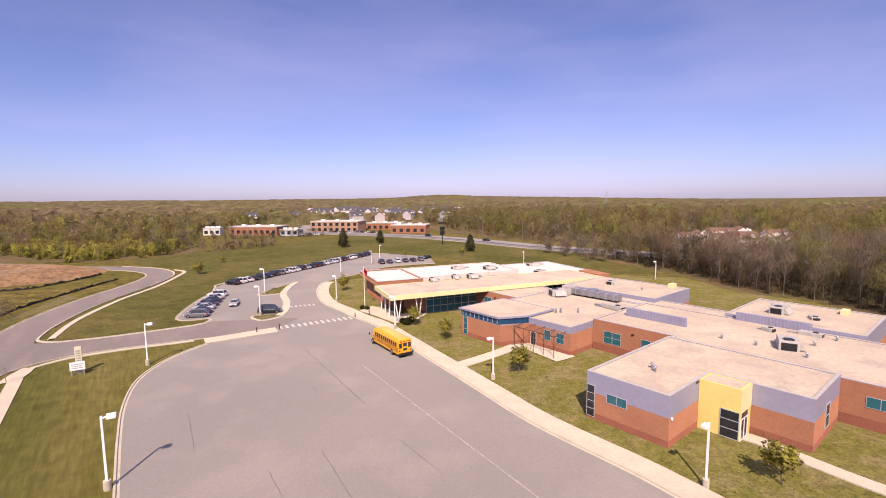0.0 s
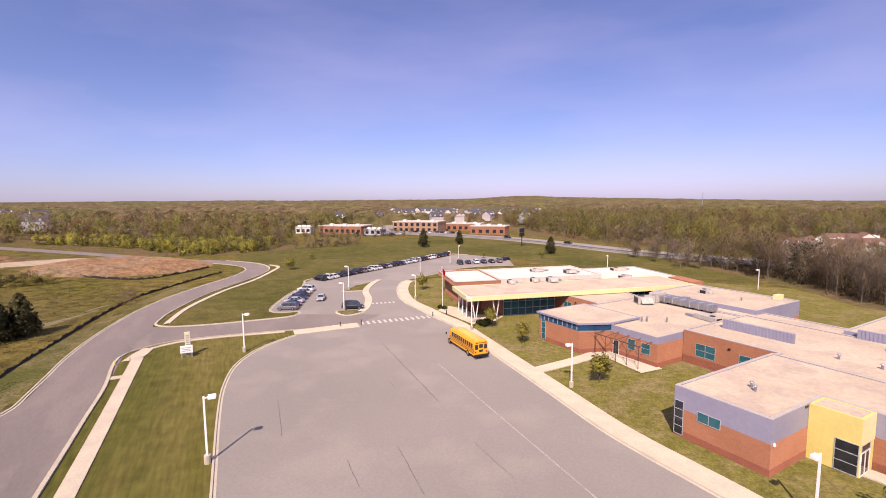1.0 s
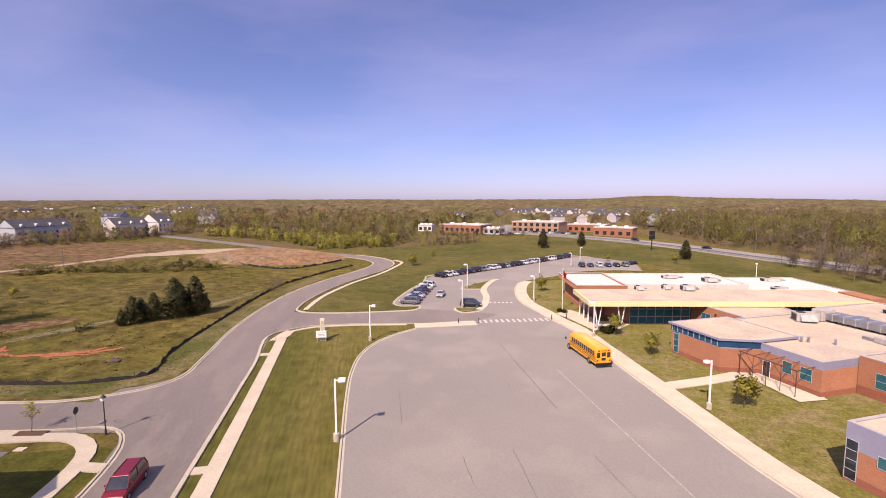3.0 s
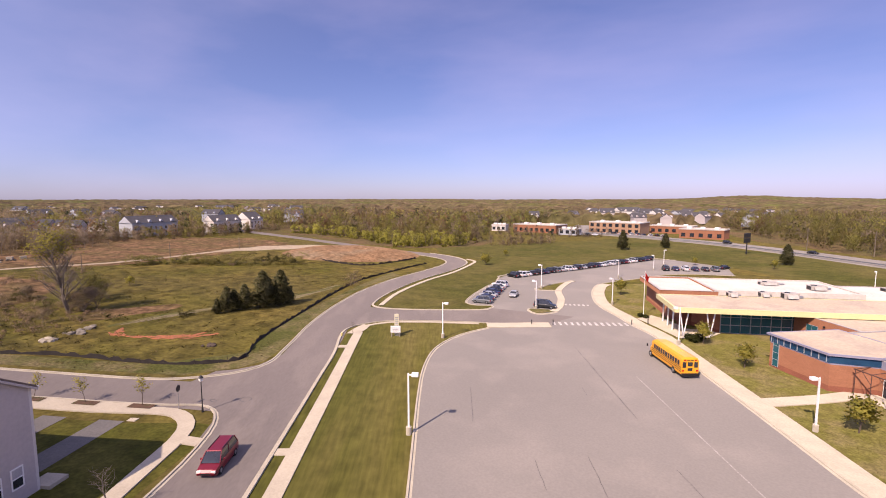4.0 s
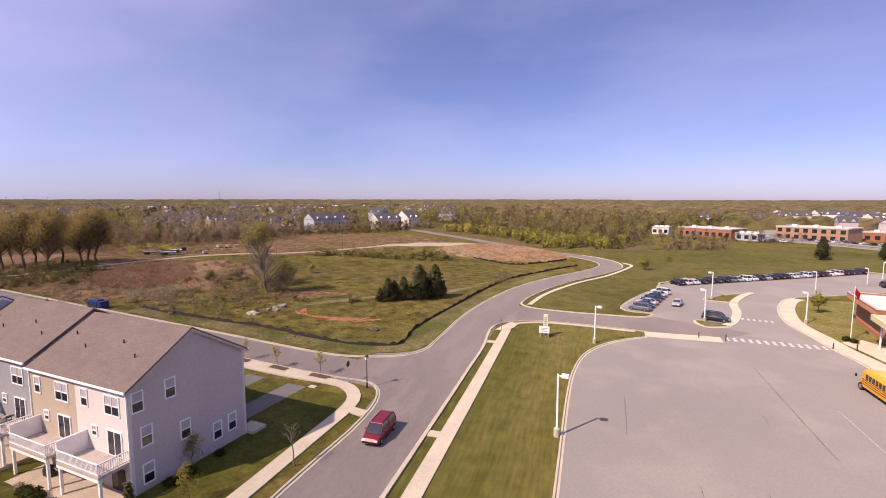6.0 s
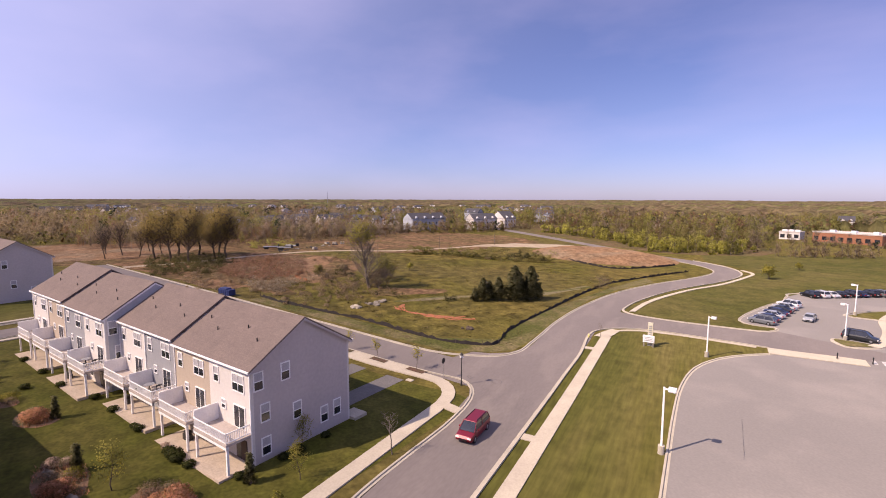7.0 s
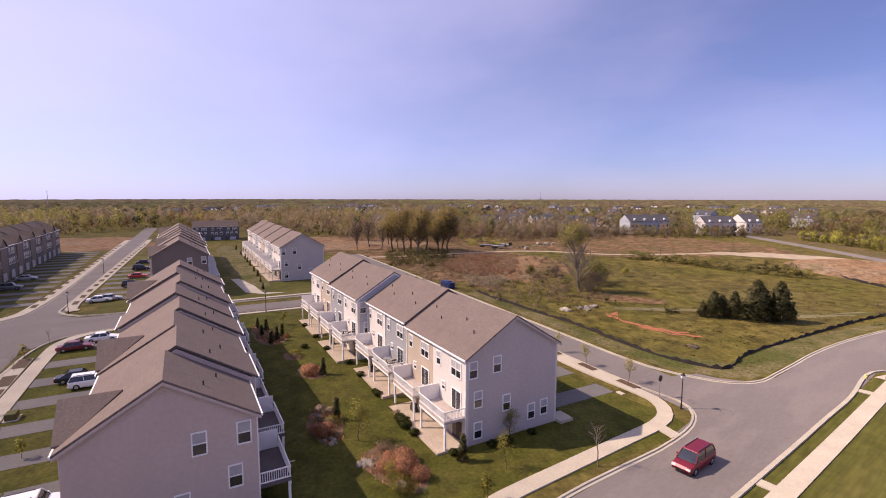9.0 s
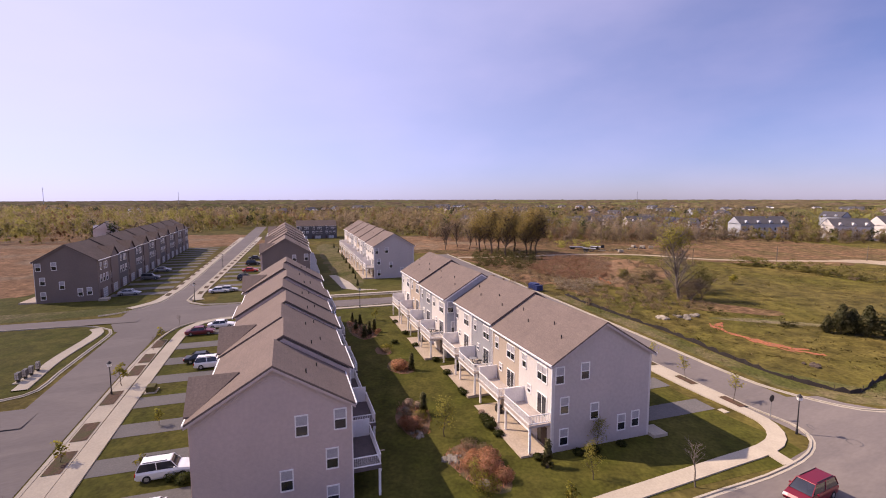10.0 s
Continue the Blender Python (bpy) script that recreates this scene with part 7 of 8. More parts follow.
# ---- vehicles ----
def loft(bm, sections):
    """A closed hull through equal rings of points."""
    rows = [[bm.verts.new(p) for p in s] for s in sections]
    k = len(rows[0])
    for a, b in zip(rows, rows[1:]):
        for i in range(k):
            bm.faces.new((a[i], a[(i + 1) % k], b[(i + 1) % k], b[i]))
    bm.faces.new(rows[0][::-1])
    bm.faces.new(rows[-1])
    bmesh.ops.recalc_face_normals(bm, faces=bm.faces)
    return bm


def wheel(parent, x, y, r, w):
    bm = bmesh.new()
    tube(bm, (x - w / 2, y, r), (x + w / 2, y, r), r, r, 14)
    ty = part("tyre", bm, M_RUBBER, parent)
    s = 1 if x > 0 else -1
    part("rim", tube(bmesh.new(), (x + s * w * 0.3, y, r), (x + s * (w / 2 + 0.012), y, r), r * 0.62, r * 0.55, 10), M_STEEL, ty)


CAR_PAINT = {}


def paint(name, col, metal=0.2):
    if name not in CAR_PAINT:
        CAR_PAINT[name] = mat(f"{name}_car_paint", col, tuple(c * 0.92 for c in col), rough=0.28, metal=metal, scale=1, fine=3, vary=0.04, bump=0, spec=0.6)
    return CAR_PAINT[name]


def car(kind, colour, col, label, group="parked cars"):
    """A car with its nose towards +y, its middle at the origin."""
    t = thing("car" if kind == "sedan" else ("minivan" if kind == "van" else "suv"), pose(0, 0, -80), label, "car", group)
    L, Wd, belt, top = {"sedan": (4.7, 1.8, 0.92, 1.42), "suv": (4.7, 1.86, 1.08, 1.72), "van": (5.0, 1.95, 1.08, 1.78)}[kind]
    pm = paint(colour, col)
    hood = {"sedan": 0.84, "suv": 1.02, "van": 0.98}[kind]
    h, w = L / 2, Wd / 2
    secs = []
    for y, zt, k, zb in ((-h, belt * 0.8, 0.86, 0.42), (-h + 0.12, belt * 0.96, 0.95, 0.3), (-h + 0.9, belt, 1.0, 0.24), (0.1, belt, 1.0, 0.24), (h - 1.35, belt * 0.99, 1.0, 0.24), (h - 0.9, hood, 0.99, 0.26), (h - 0.2, hood * 0.86, 0.92, 0.3), (h, hood * 0.66, 0.8, 0.42)):
        m = w * k
        secs.append([(-m * 0.94, y, zb), (-m, y, zb + 0.14), (-m, y, zt - 0.22), (-m * 0.93, y, zt - 0.03), (-m * 0.55, y, zt), (m * 0.55, y, zt), (m * 0.93, y, zt - 0.03), (m, y, zt - 0.22), (m, y, zb + 0.14), (m * 0.94, y, zb)])
    body = part("body", loft(bmesh.new(), secs), pm, t, f"{colour} painted body")
    # cabin: glass hull below a painted roof
    if kind == "sedan":
        ys = (-h + 0.75, -h + 1.5, 0.55, h - 1.35)
    elif kind == "suv":
        ys = (-h + 0.12, -h + 0.45, 0.5, h - 1.3)
    else:
        ys = (-h + 0.1, -h + 0.4, 0.75, h - 0.95)
    lo, hi = w * 0.9, w * 0.72
    bm = bmesh.new()
    vb = [bm.verts.new(p) for p in ((-lo, ys[0], belt - 0.03), (lo, ys[0], belt - 0.03), (lo, ys[3], belt - 0.06), (-lo, ys[3], belt - 0.06))]
    vt = [bm.verts.new(p) for p in ((-hi, ys[1], top - 0.05), (hi, ys[1], top - 0.05), (hi, ys[2], top - 0.05), (-hi, ys[2], top - 0.05))]
    for i in range(4):
        bm.faces.new((vb[i], vb[(i + 1) % 4], vt[(i + 1) % 4], vt[i]))
    bm.faces.new(vt)
    bmesh.ops.recalc_face_normals(bm, faces=bm.faces)
    part("glasshouse", bm, M_GLASS_DARK, t, "dark tinted glass")
    bm = bmesh.new()
    box(bm, -hi - 0.03, ys[1] - 0.05, top - 0.07, hi + 0.03, ys[2] + 0.05, top + 0.02, 0.05, 0.94)
    for sx in (-1, 1):
        for a, b in zip(((sx * lo, ys[0], belt), (sx * lo, ys[3], belt - 0.03), (sx * lo, (ys[0] + ys[3]) / 2, belt)), ((sx * hi, ys[1], top), (sx * hi, ys[2], top), (sx * hi, (ys[1] + ys[2]) / 2, top))):
            tube(bm, a, b, 0.045, 0.04, 4)
    part("cabin_frame", bm, pm, t)
    for sx in (-1, 1):
        part("headlight", box(bmesh.new(), sx * w * 0.66 - 0.2, h - 0.2, hood * 0.6, sx * w * 0.66 + 0.2, h - 0.02, hood * 0.78, 0.03), M_LAMP, t)
        part("tail_light", box(bmesh.new(), sx * w * 0.8 - 0.12, -h - 0.005, belt * 0.62, sx * w * 0.8 + 0.12, -h + 0.12, belt * 0.86, 0.02), M_REDLIGHT, t)
        part("mirror", box(bmesh.new(), sx * (w + 0.08) - 0.09, h - 1.6, belt - 0.02, sx * (w + 0.08) + 0.09, h - 1.45, belt + 0.14, 0.03), pm, t)
        for y in (h - 0.92, -h + 0.95):
            wheel(t, sx * (w - 0.1), y, 0.33 if kind == "sedan" else 0.36, 0.22)
        if kind != "sedan":
            part("roof_rail", box(bmesh.new(), sx * hi * 0.9 - 0.02, ys[1] + 0.2, top + 0.0, sx * hi * 0.9 + 0.02, ys[2] - 0.3, top + 0.07), M_DARK, t)
    part("bumper", box(bmesh.new(), -w * 0.8, -h - 0.04, 0.36, w * 0.8, -h + 0.1, 0.56, 0.04), pm, t)
    part("number_plate", box(bmesh.new(), -0.26, -h - 0.055, 0.62, 0.26, -h - 0.0, 0.74), M_WHITE, t)
    part("grille", box(bmesh.new(), -w * 0.45, h - 0.12, hood * 0.45, w * 0.45, h + 0.01, hood * 0.62), M_BLACK, t)
    return t


CARS = {}
for key, args in {
    "red_van": ("van", "red", (0.2, 0.012, 0.025), "metallic red minivan on the road"),
    "black_suv": ("suv", "black", (0.012, 0.012, 0.014), "black parked car with dark windows"),
    "white_suv": ("suv", "white", (0.72, 0.72, 0.74), "white parked sport utility car"),
    "silver_sedan": ("sedan", "silver", (0.4, 0.41, 0.43), "silver parked saloon car"),
    "navy_sedan": ("sedan", "navy", (0.02, 0.028, 0.08), "dark blue parked saloon car"),
    "grey_suv": ("suv", "grey", (0.16, 0.17, 0.18), "grey parked sport utility car"),
    "black_sedan": ("sedan", "black", (0.012, 0.012, 0.014), "black parked saloon car"),
    "white_sedan": ("sedan", "white", (0.72, 0.72, 0.74), "white parked saloon car"),
    "maroon_sedan": ("sedan", "maroon", (0.14, 0.018, 0.025), "maroon parked saloon car"),
    "dark_van": ("van", "charcoal", (0.025, 0.027, 0.032), "charcoal minivan beside the island"),
    "red_sedan": ("sedan", "bright red", (0.5, 0.03, 0.02), "bright red parked saloon car"),
}.items():
    CARS[key] = [car(*args), False]


def park(key, x, y, heading, z=None, lift=0.05):
    """heading: degrees from +x towards which the nose points."""
    m = pose(x, y, (ground_z(x, y) if z is None else z) + lift, 0, 0, heading - 90)
    proto = CARS[key]
    if proto[1]:
        return copy_thing(proto[0], m)
    proto[1] = True
    proto[0].matrix_world = m
    return proto[0]


park("red_van", -41.0, 24.2, -55.5)
park("silver_sedan", -49.6, 109.5, -75)
park("dark_van", -38.2, 101.4, 10)
for i, key in enumerate(("grey_suv", "navy_sedan", "silver_sedan", "navy_sedan", "black_sedan", "silver_sedan", "white_suv")):
    park(key, -52.8 - i * 0.95, 98.4 + i * 3.55, 190 - i * 2)
row_keys = ("black_suv", "white_suv", "white_sedan", "black_sedan", "black_suv", "navy_sedan", "black_suv", "grey_suv", "silver_sedan", "white_suv", "white_sedan", "black_suv", "silver_sedan", "black_sedan", "black_suv", "navy_sedan", "white_sedan", "silver_sedan", "white_suv", "grey_suv", "black_suv", "maroon_sedan", "white_sedan", "white_suv", "black_suv", "black_sedan", "navy_sedan", "black_suv")
for i, key in enumerate(row_keys):
    k = i / (len(row_keys) - 1)
    park(key, -62.0 + 28.4 * k, 136.5 + 67 * k, 157)
for i, key in enumerate(("black_suv", "navy_sedan", "white_suv", "navy_sedan", "black_sedan", "grey_suv")):
    park(key, -23.5 + i * 2.9, 177.5 + i * 1.4, 110)
park("black_sedan", -6.5, 191, 60)
S = lambda u, v: street(u, v)
for key, u, v, head in (("white_suv", 7.6, -35.2, 27), ("white_sedan", 1.4, -35.0, 27), ("white_suv", 34.8, -35.0, 27), ("black_sedan", 37.6, -36.8, 27), ("maroon_sedan", 52.0, -39.2, 27), ("white_sedan", 55.5, -36.2, 27), ("silver_sedan", 88.5, -38.6, 27), ("white_sedan", 87.6, -40.4, 27), ("black_suv", 103.5, -35.4, 27), ("red_sedan", 117.5, -35.2, 27), ("black_suv", 131.6, -35.2, 27), ("black_sedan", 145.7, -35.2, 27), ("silver_sedan", 91, -60.5, 117), ("grey_suv", 112, -61, 117), ("silver_sedan", 126, -61, 117)):
    x, y = S(u, v)
    park(key, x, y, {27: 117 + 0, 207: 207}.get(head, head) if head != 27 else 117)


def build_bus():
    """A school bus with its nose towards +y."""
    t = thing("school_bus", pose(-8.6, 75.3, 0.055, 0, 0, 33.6), "yellow school bus with black rub rails parked at the kerb", "bus")
    w, h, L = 1.22, 2.95, 9.0
    secs = []
    for y, k, zt in ((-L / 2, 0.97, h - 0.1), (-L / 2 + 0.15, 1.0, h), (L / 2 - 0.6, 1.0, h), (L / 2, 0.98, h - 0.12)):
        m = w * k
        secs.append([(-m, y, 0.62), (-m, y, zt - 0.42), (-m * 0.9, y, zt - 0.14), (-m * 0.6, y, zt), (m * 0.6, y, zt), (m * 0.9, y, zt - 0.14), (m, y, zt - 0.42), (m, y, 0.62)])
    part("body", loft(bmesh.new(), secs), M_BUS, t)
    part("roof_skin", loft(bmesh.new(), [[(-0.7, y, h - 0.02), (-0.68, y, h + 0.03), (0.68, y, h + 0.03), (0.7, y, h - 0.02)] for y in (-L / 2 + 0.3, L / 2 - 0.5)]), M_BUS_ROOF, t, "sun-bleached yellow roof")
    part("hood", loft(bmesh.new(), [[(-m, y, 0.6), (-m, y, z - 0.25), (-m * 0.8, y, z), (m * 0.8, y, z), (m, y, z - 0.25), (m, y, 0.6)] for y, z, m in ((L / 2, 1.75, 1.0), (L / 2 + 0.8, 1.62, 0.94), (L / 2 + 1.35, 1.42, 0.8))]), M_BUS, t)
    for s in (-1, 1):
        for i in range(11):
            y = -L / 2 + 0.55 + i * 0.71
            part("window", box(bmesh.new(), s * (w + 0.006) - 0.012, y, 1.72, s * (w + 0.006) + 0.012, y + 0.54, 2.42), M_GLASS_DARK, t)
        for z in (1.0, 1.28, 1.55):
            part("rub_rail", box(bmesh.new(), s * (w + 0.012) - 0.02, -L / 2 + 0.05, z, s * (w + 0.012) + 0.02, L / 2 - 0.1, z + 0.07), M_BLACK, t)
        for y in (L / 2 + 0.25, -L / 2 + 2.2):
            wheel(t, s * (w - 0.12), y, 0.48, 0.28)
        part("tail_light", box(bmesh.new(), s * 0.98 - 0.14, -L / 2 - 0.02, 1.02, s * 0.98 + 0.14, -L / 2 + 0.05, 1.25), M_REDLIGHT, t)
        part("warning_light", box(bmesh.new(), s * 0.75 - 0.16, -L / 2 - 0.02, 2.5, s * 0.75 + 0.16, -L / 2 + 0.08, 2.68), M_REDLIGHT, t)
        part("rear_window", box(bmesh.new(), s * 0.8 - 0.26, -L / 2 - 0.015, 1.55, s * 0.8 + 0.26, -L / 2 + 0.04, 2.35, 0.02), M_GLASS_DARK, t)
        part("side_mirror", box(bmesh.new(), s * 1.45 - 0.1, L / 2 + 0.9, 1.5, s * 1.45 + 0.1, L / 2 + 1.0, 1.9), M_BLACK, t)
    part("emergency_door_window", box(bmesh.new(), -0.34, -L / 2 - 0.015, 1.75, 0.34, -L / 2 + 0.04, 2.35, 0.02), M_GLASS_DARK, t)
    part("emergency_door_lower_window", box(bmesh.new(), -0.34, -L / 2 - 0.015, 1.1, 0.34, -L / 2 + 0.04, 1.5, 0.02), M_GLASS_DARK, t)
    part("rear_bumper", box(bmesh.new(), -w, -L / 2 - 0.22, 0.38, w, -L / 2, 0.78, 0.03), M_BLACK, t, "black rear bumper")
    part("windscreen", box(bmesh.new(), -1.05, L / 2 - 0.02, 1.78, 1.05, L / 2 + 0.03, 2.5), M_GLASS_DARK, t)
    part("name_board", box(bmesh.new(), -0.6, -L / 2 - 0.02, 2.48, 0.6, -L / 2 + 0.05, 2.7), M_BUS, t)
    bm = bmesh.new()
    for i in range(2):
        box(bm, -0.45 + i * 0.5, -L / 2 - 0.03, 2.54, -0.05 + i * 0.5, -L / 2 - 0.018, 2.64)
    part("lettering", bm, M_BLACK, t)
    part("chassis", box(bmesh.new(), -1.0, -L / 2 + 0.1, 0.35, 1.0, L / 2 + 0.9, 0.65), M_BLACK, t)
    part("roof_hatch", box(bmesh.new(), -0.3, -1.6, h + 0.02, 0.3, -1.0, h + 0.1, 0.02), M_BUS_ROOF, t)


build_bus()


# ---- street furniture ----
def lot_lamp():
    t = thing("lot_lamp", pose(0, 0, -80), "white square car park lamp post on a concrete base", "lamp post", "car park lamps")
    part("base", tube(bmesh.new(), (0, 0, -0.2), (0, 0, 0.85), 0.3, 0.3, 14), M_KERB, t, "round concrete base")
    part("pole", box(bmesh.new(), -0.09, -0.09, 0.85, 0.09, 0.09, 6.5, 0, 0.85), M_WHITE, t)
    part("arm", box(bmesh.new(), 0.0, -0.05, 6.28, 0.5, 0.05, 6.4), M_WHITE, t)
    hd = part("head", box(bmesh.new(), 0.35, -0.27, 6.2, 1.05, 0.27, 6.55, 0.04), M_WHITE, t, "white box lamp head")
    part("lens", box(bmesh.new(), 0.42, -0.22, 6.17, 0.98, 0.22, 6.21), M_LAMP, hd)
    return t


lamp = lot_lamp()
for i, (x, y, turn, k) in enumerate([(-29.4, 38.4, 30, 1.03), (-45.2, 69.4, 15, 1.0), (6.7, 62.3, 215, 0.92), (22.3, 37.8, 215, 0.9), (-39.5, 99.2, 170, 1.0), (-47.4, 122.9, 170, 1.03), (-9.3, 87.5, 200, 1.0), (-26.2, 113.2, 150, 0.95), (-33.8, 153.5, 150, 0.85), (-25.8, 190, 60, 0.9), (-27.0, 175.5, 150, 0.8), (62.6, 137, 200, 0.85), (28, 162, 90, 0.9)]):
    if i == 0:
        lamp.matrix_world = pose(x, y, 0, 0, 0, turn)
    else:
        lamp.scale = (k, k, k)
        copy_thing(lamp, pose(x, y, 0, 0, 0, turn))
lamp.scale = (1.03,) * 3


def street_lamp():
    t = thing("street_lamp", pose(0, 0, -80), "black post-top street lantern", "street lamp", "estate lanterns")
    part("pole", tube(bmesh.new(), (0, 0, -0.1), (0, 0, 3.7), 0.075, 0.05, 8), M_DARK, t)
    part("base", tube(bmesh.new(), (0, 0, -0.1), (0, 0, 0.5), 0.14, 0.1, 8), M_DARK, t)
    hd = part("lantern", box(bmesh.new(), -0.17, -0.17, 3.7, 0.17, 0.17, 4.05, 0, 1.25), M_LAMP, t, "lantern glass")
    part("cap", tube(bmesh.new(), (0, 0, 4.05), (0, 0, 4.4), 0.3, 0.03, 8), M_DARK, hd)
    return t


lan = street_lamp()
for i, (x, y) in enumerate([(-52.9, 29.6), street(28.2, -45.6), street(78.6, -44.4), street(62.6, -9.5), street(130, -44.4)]):
    m = pose(x, y, ground_z(x, y) + 0.1)
    if i == 0:
        lan.matrix_world = m
    else:
        copy_thing(lan, m)

# monument sign: tall tablet behind a board on two posts, its writing too small to read
sg = thing("monument_sign", pose(-52.9, 65.6, 0, 0, 0, 32), "white school sign with a tall tablet and a low board", "sign")
part("tablet", box(bmesh.new(), -0.35, 0.5, -0.1, 0.75, 0.85, 4.0, 0.03), M_ROOF_CREAM, sg)
bd = part("board", box(bmesh.new(), -1.25, -0.12, 0.75, 1.25, 0.12, 1.95, 0.04), M_WHITE, sg, "white sign board")
for s in (-1, 1):
    part("post", box(bmesh.new(), s * 1.0 - 0.13, -0.13, -0.2, s * 1.0 + 0.13, 0.13, 0.78), M_STONE, sg)
bm = bmesh.new()
for i in range(3):
    box(bm, -0.95 + 0.2 * (i % 2), -0.135, 1.05 + i * 0.27, 0.95 - 0.25 * (i % 2), -0.118, 1.13 + i * 0.27)
part("lettering", bm, M_STEEL, bd, "unreadable grey lettering")
bm = bmesh.new()
for i in range(5):
    box(bm, -0.15, 0.485, 1.9 + i * 0.36, 0.55, 0.502, 2.05 + i * 0.36)
part("tablet_lettering", bm, M_STEEL, sg)
sg.scale = (0.72, 1, 1)
# traffic sign seen from behind
ts = thing("traffic_sign", pose(-56.2, 28.6, 0.1, 0, 0, 120), "grey back of an octagonal road sign on a post", "sign")
part("post", tube(bmesh.new(), (0, 0, -0.2), (0, 0, 2.9), 0.035, 0.035, 6), M_STEEL, ts)
part("plate", tube(bmesh.new(), (0, -0.05, 2.4), (0, -0.03, 2.4), 0.42, 0.42, 8), M_DARK, ts)

# flagpole
fp = thing("flagpole", pose(-18.0, 105.4, 0), "slender white flagpole with a hanging flag", "flagpole")
part("pole", tube(bmesh.new(), (0, 0, -0.1), (0, 0, 9.6), 0.08, 0.04, 8), M_WHITE, fp)
bm = bmesh.new()
prev = None
for i in range(9):
    a = (0.06 + 0.09 * i, 0.1 * math.sin(i * 1.1), 9.3 - 0.12 * i)
    row = [bm.verts.new(a), bm.verts.new((a[0] * 0.8, a[1], a[2] - 1.2))]
    if prev:
        bm.faces.new((prev[0], row[0], row[1], prev[1]))
    prev = row
bmesh.ops.solidify(bm, geom=bm.faces[:], thickness=0.02)
part("flag", bm, M_REDLIGHT, fp, "limp red and white flag")

# silt fence, orange mesh and debris in the field
SILT = [(-118, 12), (-110, 15.5), (-97, 23), (-89, 28), (-79, 32.2), (-73, 35.2), (-68.6, 38.4), (-65.6, 42.6), (-67.2, 45.6), (-70.8, 49.4), (-75.6, 57.4), (-82, 69.6), (-91.4, 88), (-96.6, 100), (-99.4, 108), (-101.8, 126), (-103.5, 148)]


def cloth_fence(name, line, h, material, label, category, seed, stake=2.4, spread=0.0):
    """Sagging cloth on stakes."""
    t = thing(name, Matrix.Identity(4), label, category)
    rnd = random.Random(seed)
    pts = spline(line, 0.8)
    bm = bmesh.new()
    prev = None
    for i, (x, y) in enumerate(pts):
        x, y = x + rnd.uniform(-0.1, 0.1), y + rnd.uniform(-0.1, 0.1)
        z = ground_z(x, y)
        top = h * rnd.uniform(0.35, 1.1)
        row = [bm.verts.new((x + 0.12 + spread * rnd.uniform(0.3, 1.0), y, z - 0.05 + spread * 0.09)), bm.verts.new((x, y, z + top)), bm.verts.new((x - 0.05, y + 0.03, z + top)), bm.verts.new((x + 0.02, y + 0.03, z - 0.05))]
        if prev:
            for j in range(4):
                bm.faces.new((prev[j], row[j], row[(j + 1) % 4], prev[(j + 1) % 4]))
        prev = row
    part("cloth", bm, material, t)
    for i in range(0, len(pts), max(2, int(stake / 0.8))):
        x, y = pts[i]
        z = ground_z(x, y)
        part("stake", box(bmesh.new(), x - 0.03, y - 0.03, z - 0.1, x + 0.03, y + 0.03, z + h * 1.15), M_BARK, t)
    return t


cloth_fence("silt_fence", SILT, 0.72, M_SILT, "sagging black silt fence along the field edge", "fence", 3, 4.0)
cloth_fence("silt_fence", [(-116, 158), (-116, 148), (-119, 131), (-130, 128.5), (-142, 130), (-152, 133), (-158, 134)], 0.75, M_SILT, "black silt fence round the soil heap", "fence", 4, 6.0)
mesh_run = spline([(-98.0, 40.4), (-94.6, 38.2), (-91, 39.0), (-86.9, 41.9), (-83.2, 45.3), (-81.8, 50.4)], 1.0)
mrnd = random.Random(17)
for s in range(24):
    off, lo = mrnd.uniform(-2.3, 1.5), int(s / 24 * (len(mesh_run) - 5))
    fold = [(x + off + mrnd.uniform(-0.5, 0.5), y + off * 0.5 + mrnd.uniform(-0.5, 0.5)) for x, y in mesh_run[lo:lo + mrnd.choice((3, 4, 5, 6))]]
    cloth_fence("orange_fence", fold, 0.13, M_ORANGE, "collapsed orange plastic mesh lying in folds", "fence", 5 + s, 3.2, 0.9)
for x, y in ((-191.5, 97.0), (-198.4, 131.8), (-176, 62)):
    po = thing("marker_post", pose(x, y, ground_z(x, y)), "thin pale wooden post in the meadow", "post", "meadow posts")
    part("shaft", tube(bmesh.new(), (0, 0, -0.3), (0.15, 0, 5.6), 0.14, 0.1, 6), M_BARK_PALE, po)
cloth_fence("orange_fence", [(-134, 26), (-140, 24), (-147, 27)], 0.8, M_ORANGE, "orange plastic mesh fence by the building plots", "fence", 6, 1.6)


def rubble(x, y, r, n, seed, label, material, big=1.0):
    t = thing("rubble_heap", pose(x, y, ground_z(x, y)), label, "rubble")
    rnd = random.Random(seed)
    for _ in range(n):
        s = rnd.uniform(0.25, 0.6) * (0.45 if n >= 10 else 1.0) * big
        px, py = rnd.gauss(0, r * 0.5), rnd.gauss(0, r * 0.5)
        bm = bmesh.new()
        bmesh.ops.create_icosphere(bm, subdivisions=1, radius=s)
        for v in bm.verts:
            v.co = Vector((v.co.x * rnd.uniform(0.7, 1.4), v.co.y * rnd.uniform(0.7, 1.4), v.co.z * rnd.uniform(0.5, 0.9))) + Vector((px, py, s * 0.25))
        part("stone", bm, material, t)
    return t


rubble(-99.6, 29.8, 1.2, 9, 1, "pale broken concrete slabs lying in the grass", M_WALK, 1.35)
rubble(-101.0, 34.6, 1.6, 9, 2, "pale rubble under the bare tree", M_STONE, 1.15)
rubble(-102.4, 36.4, 1.2, 7, 3, "pale rubble in the grass", M_STONE, 1.2)
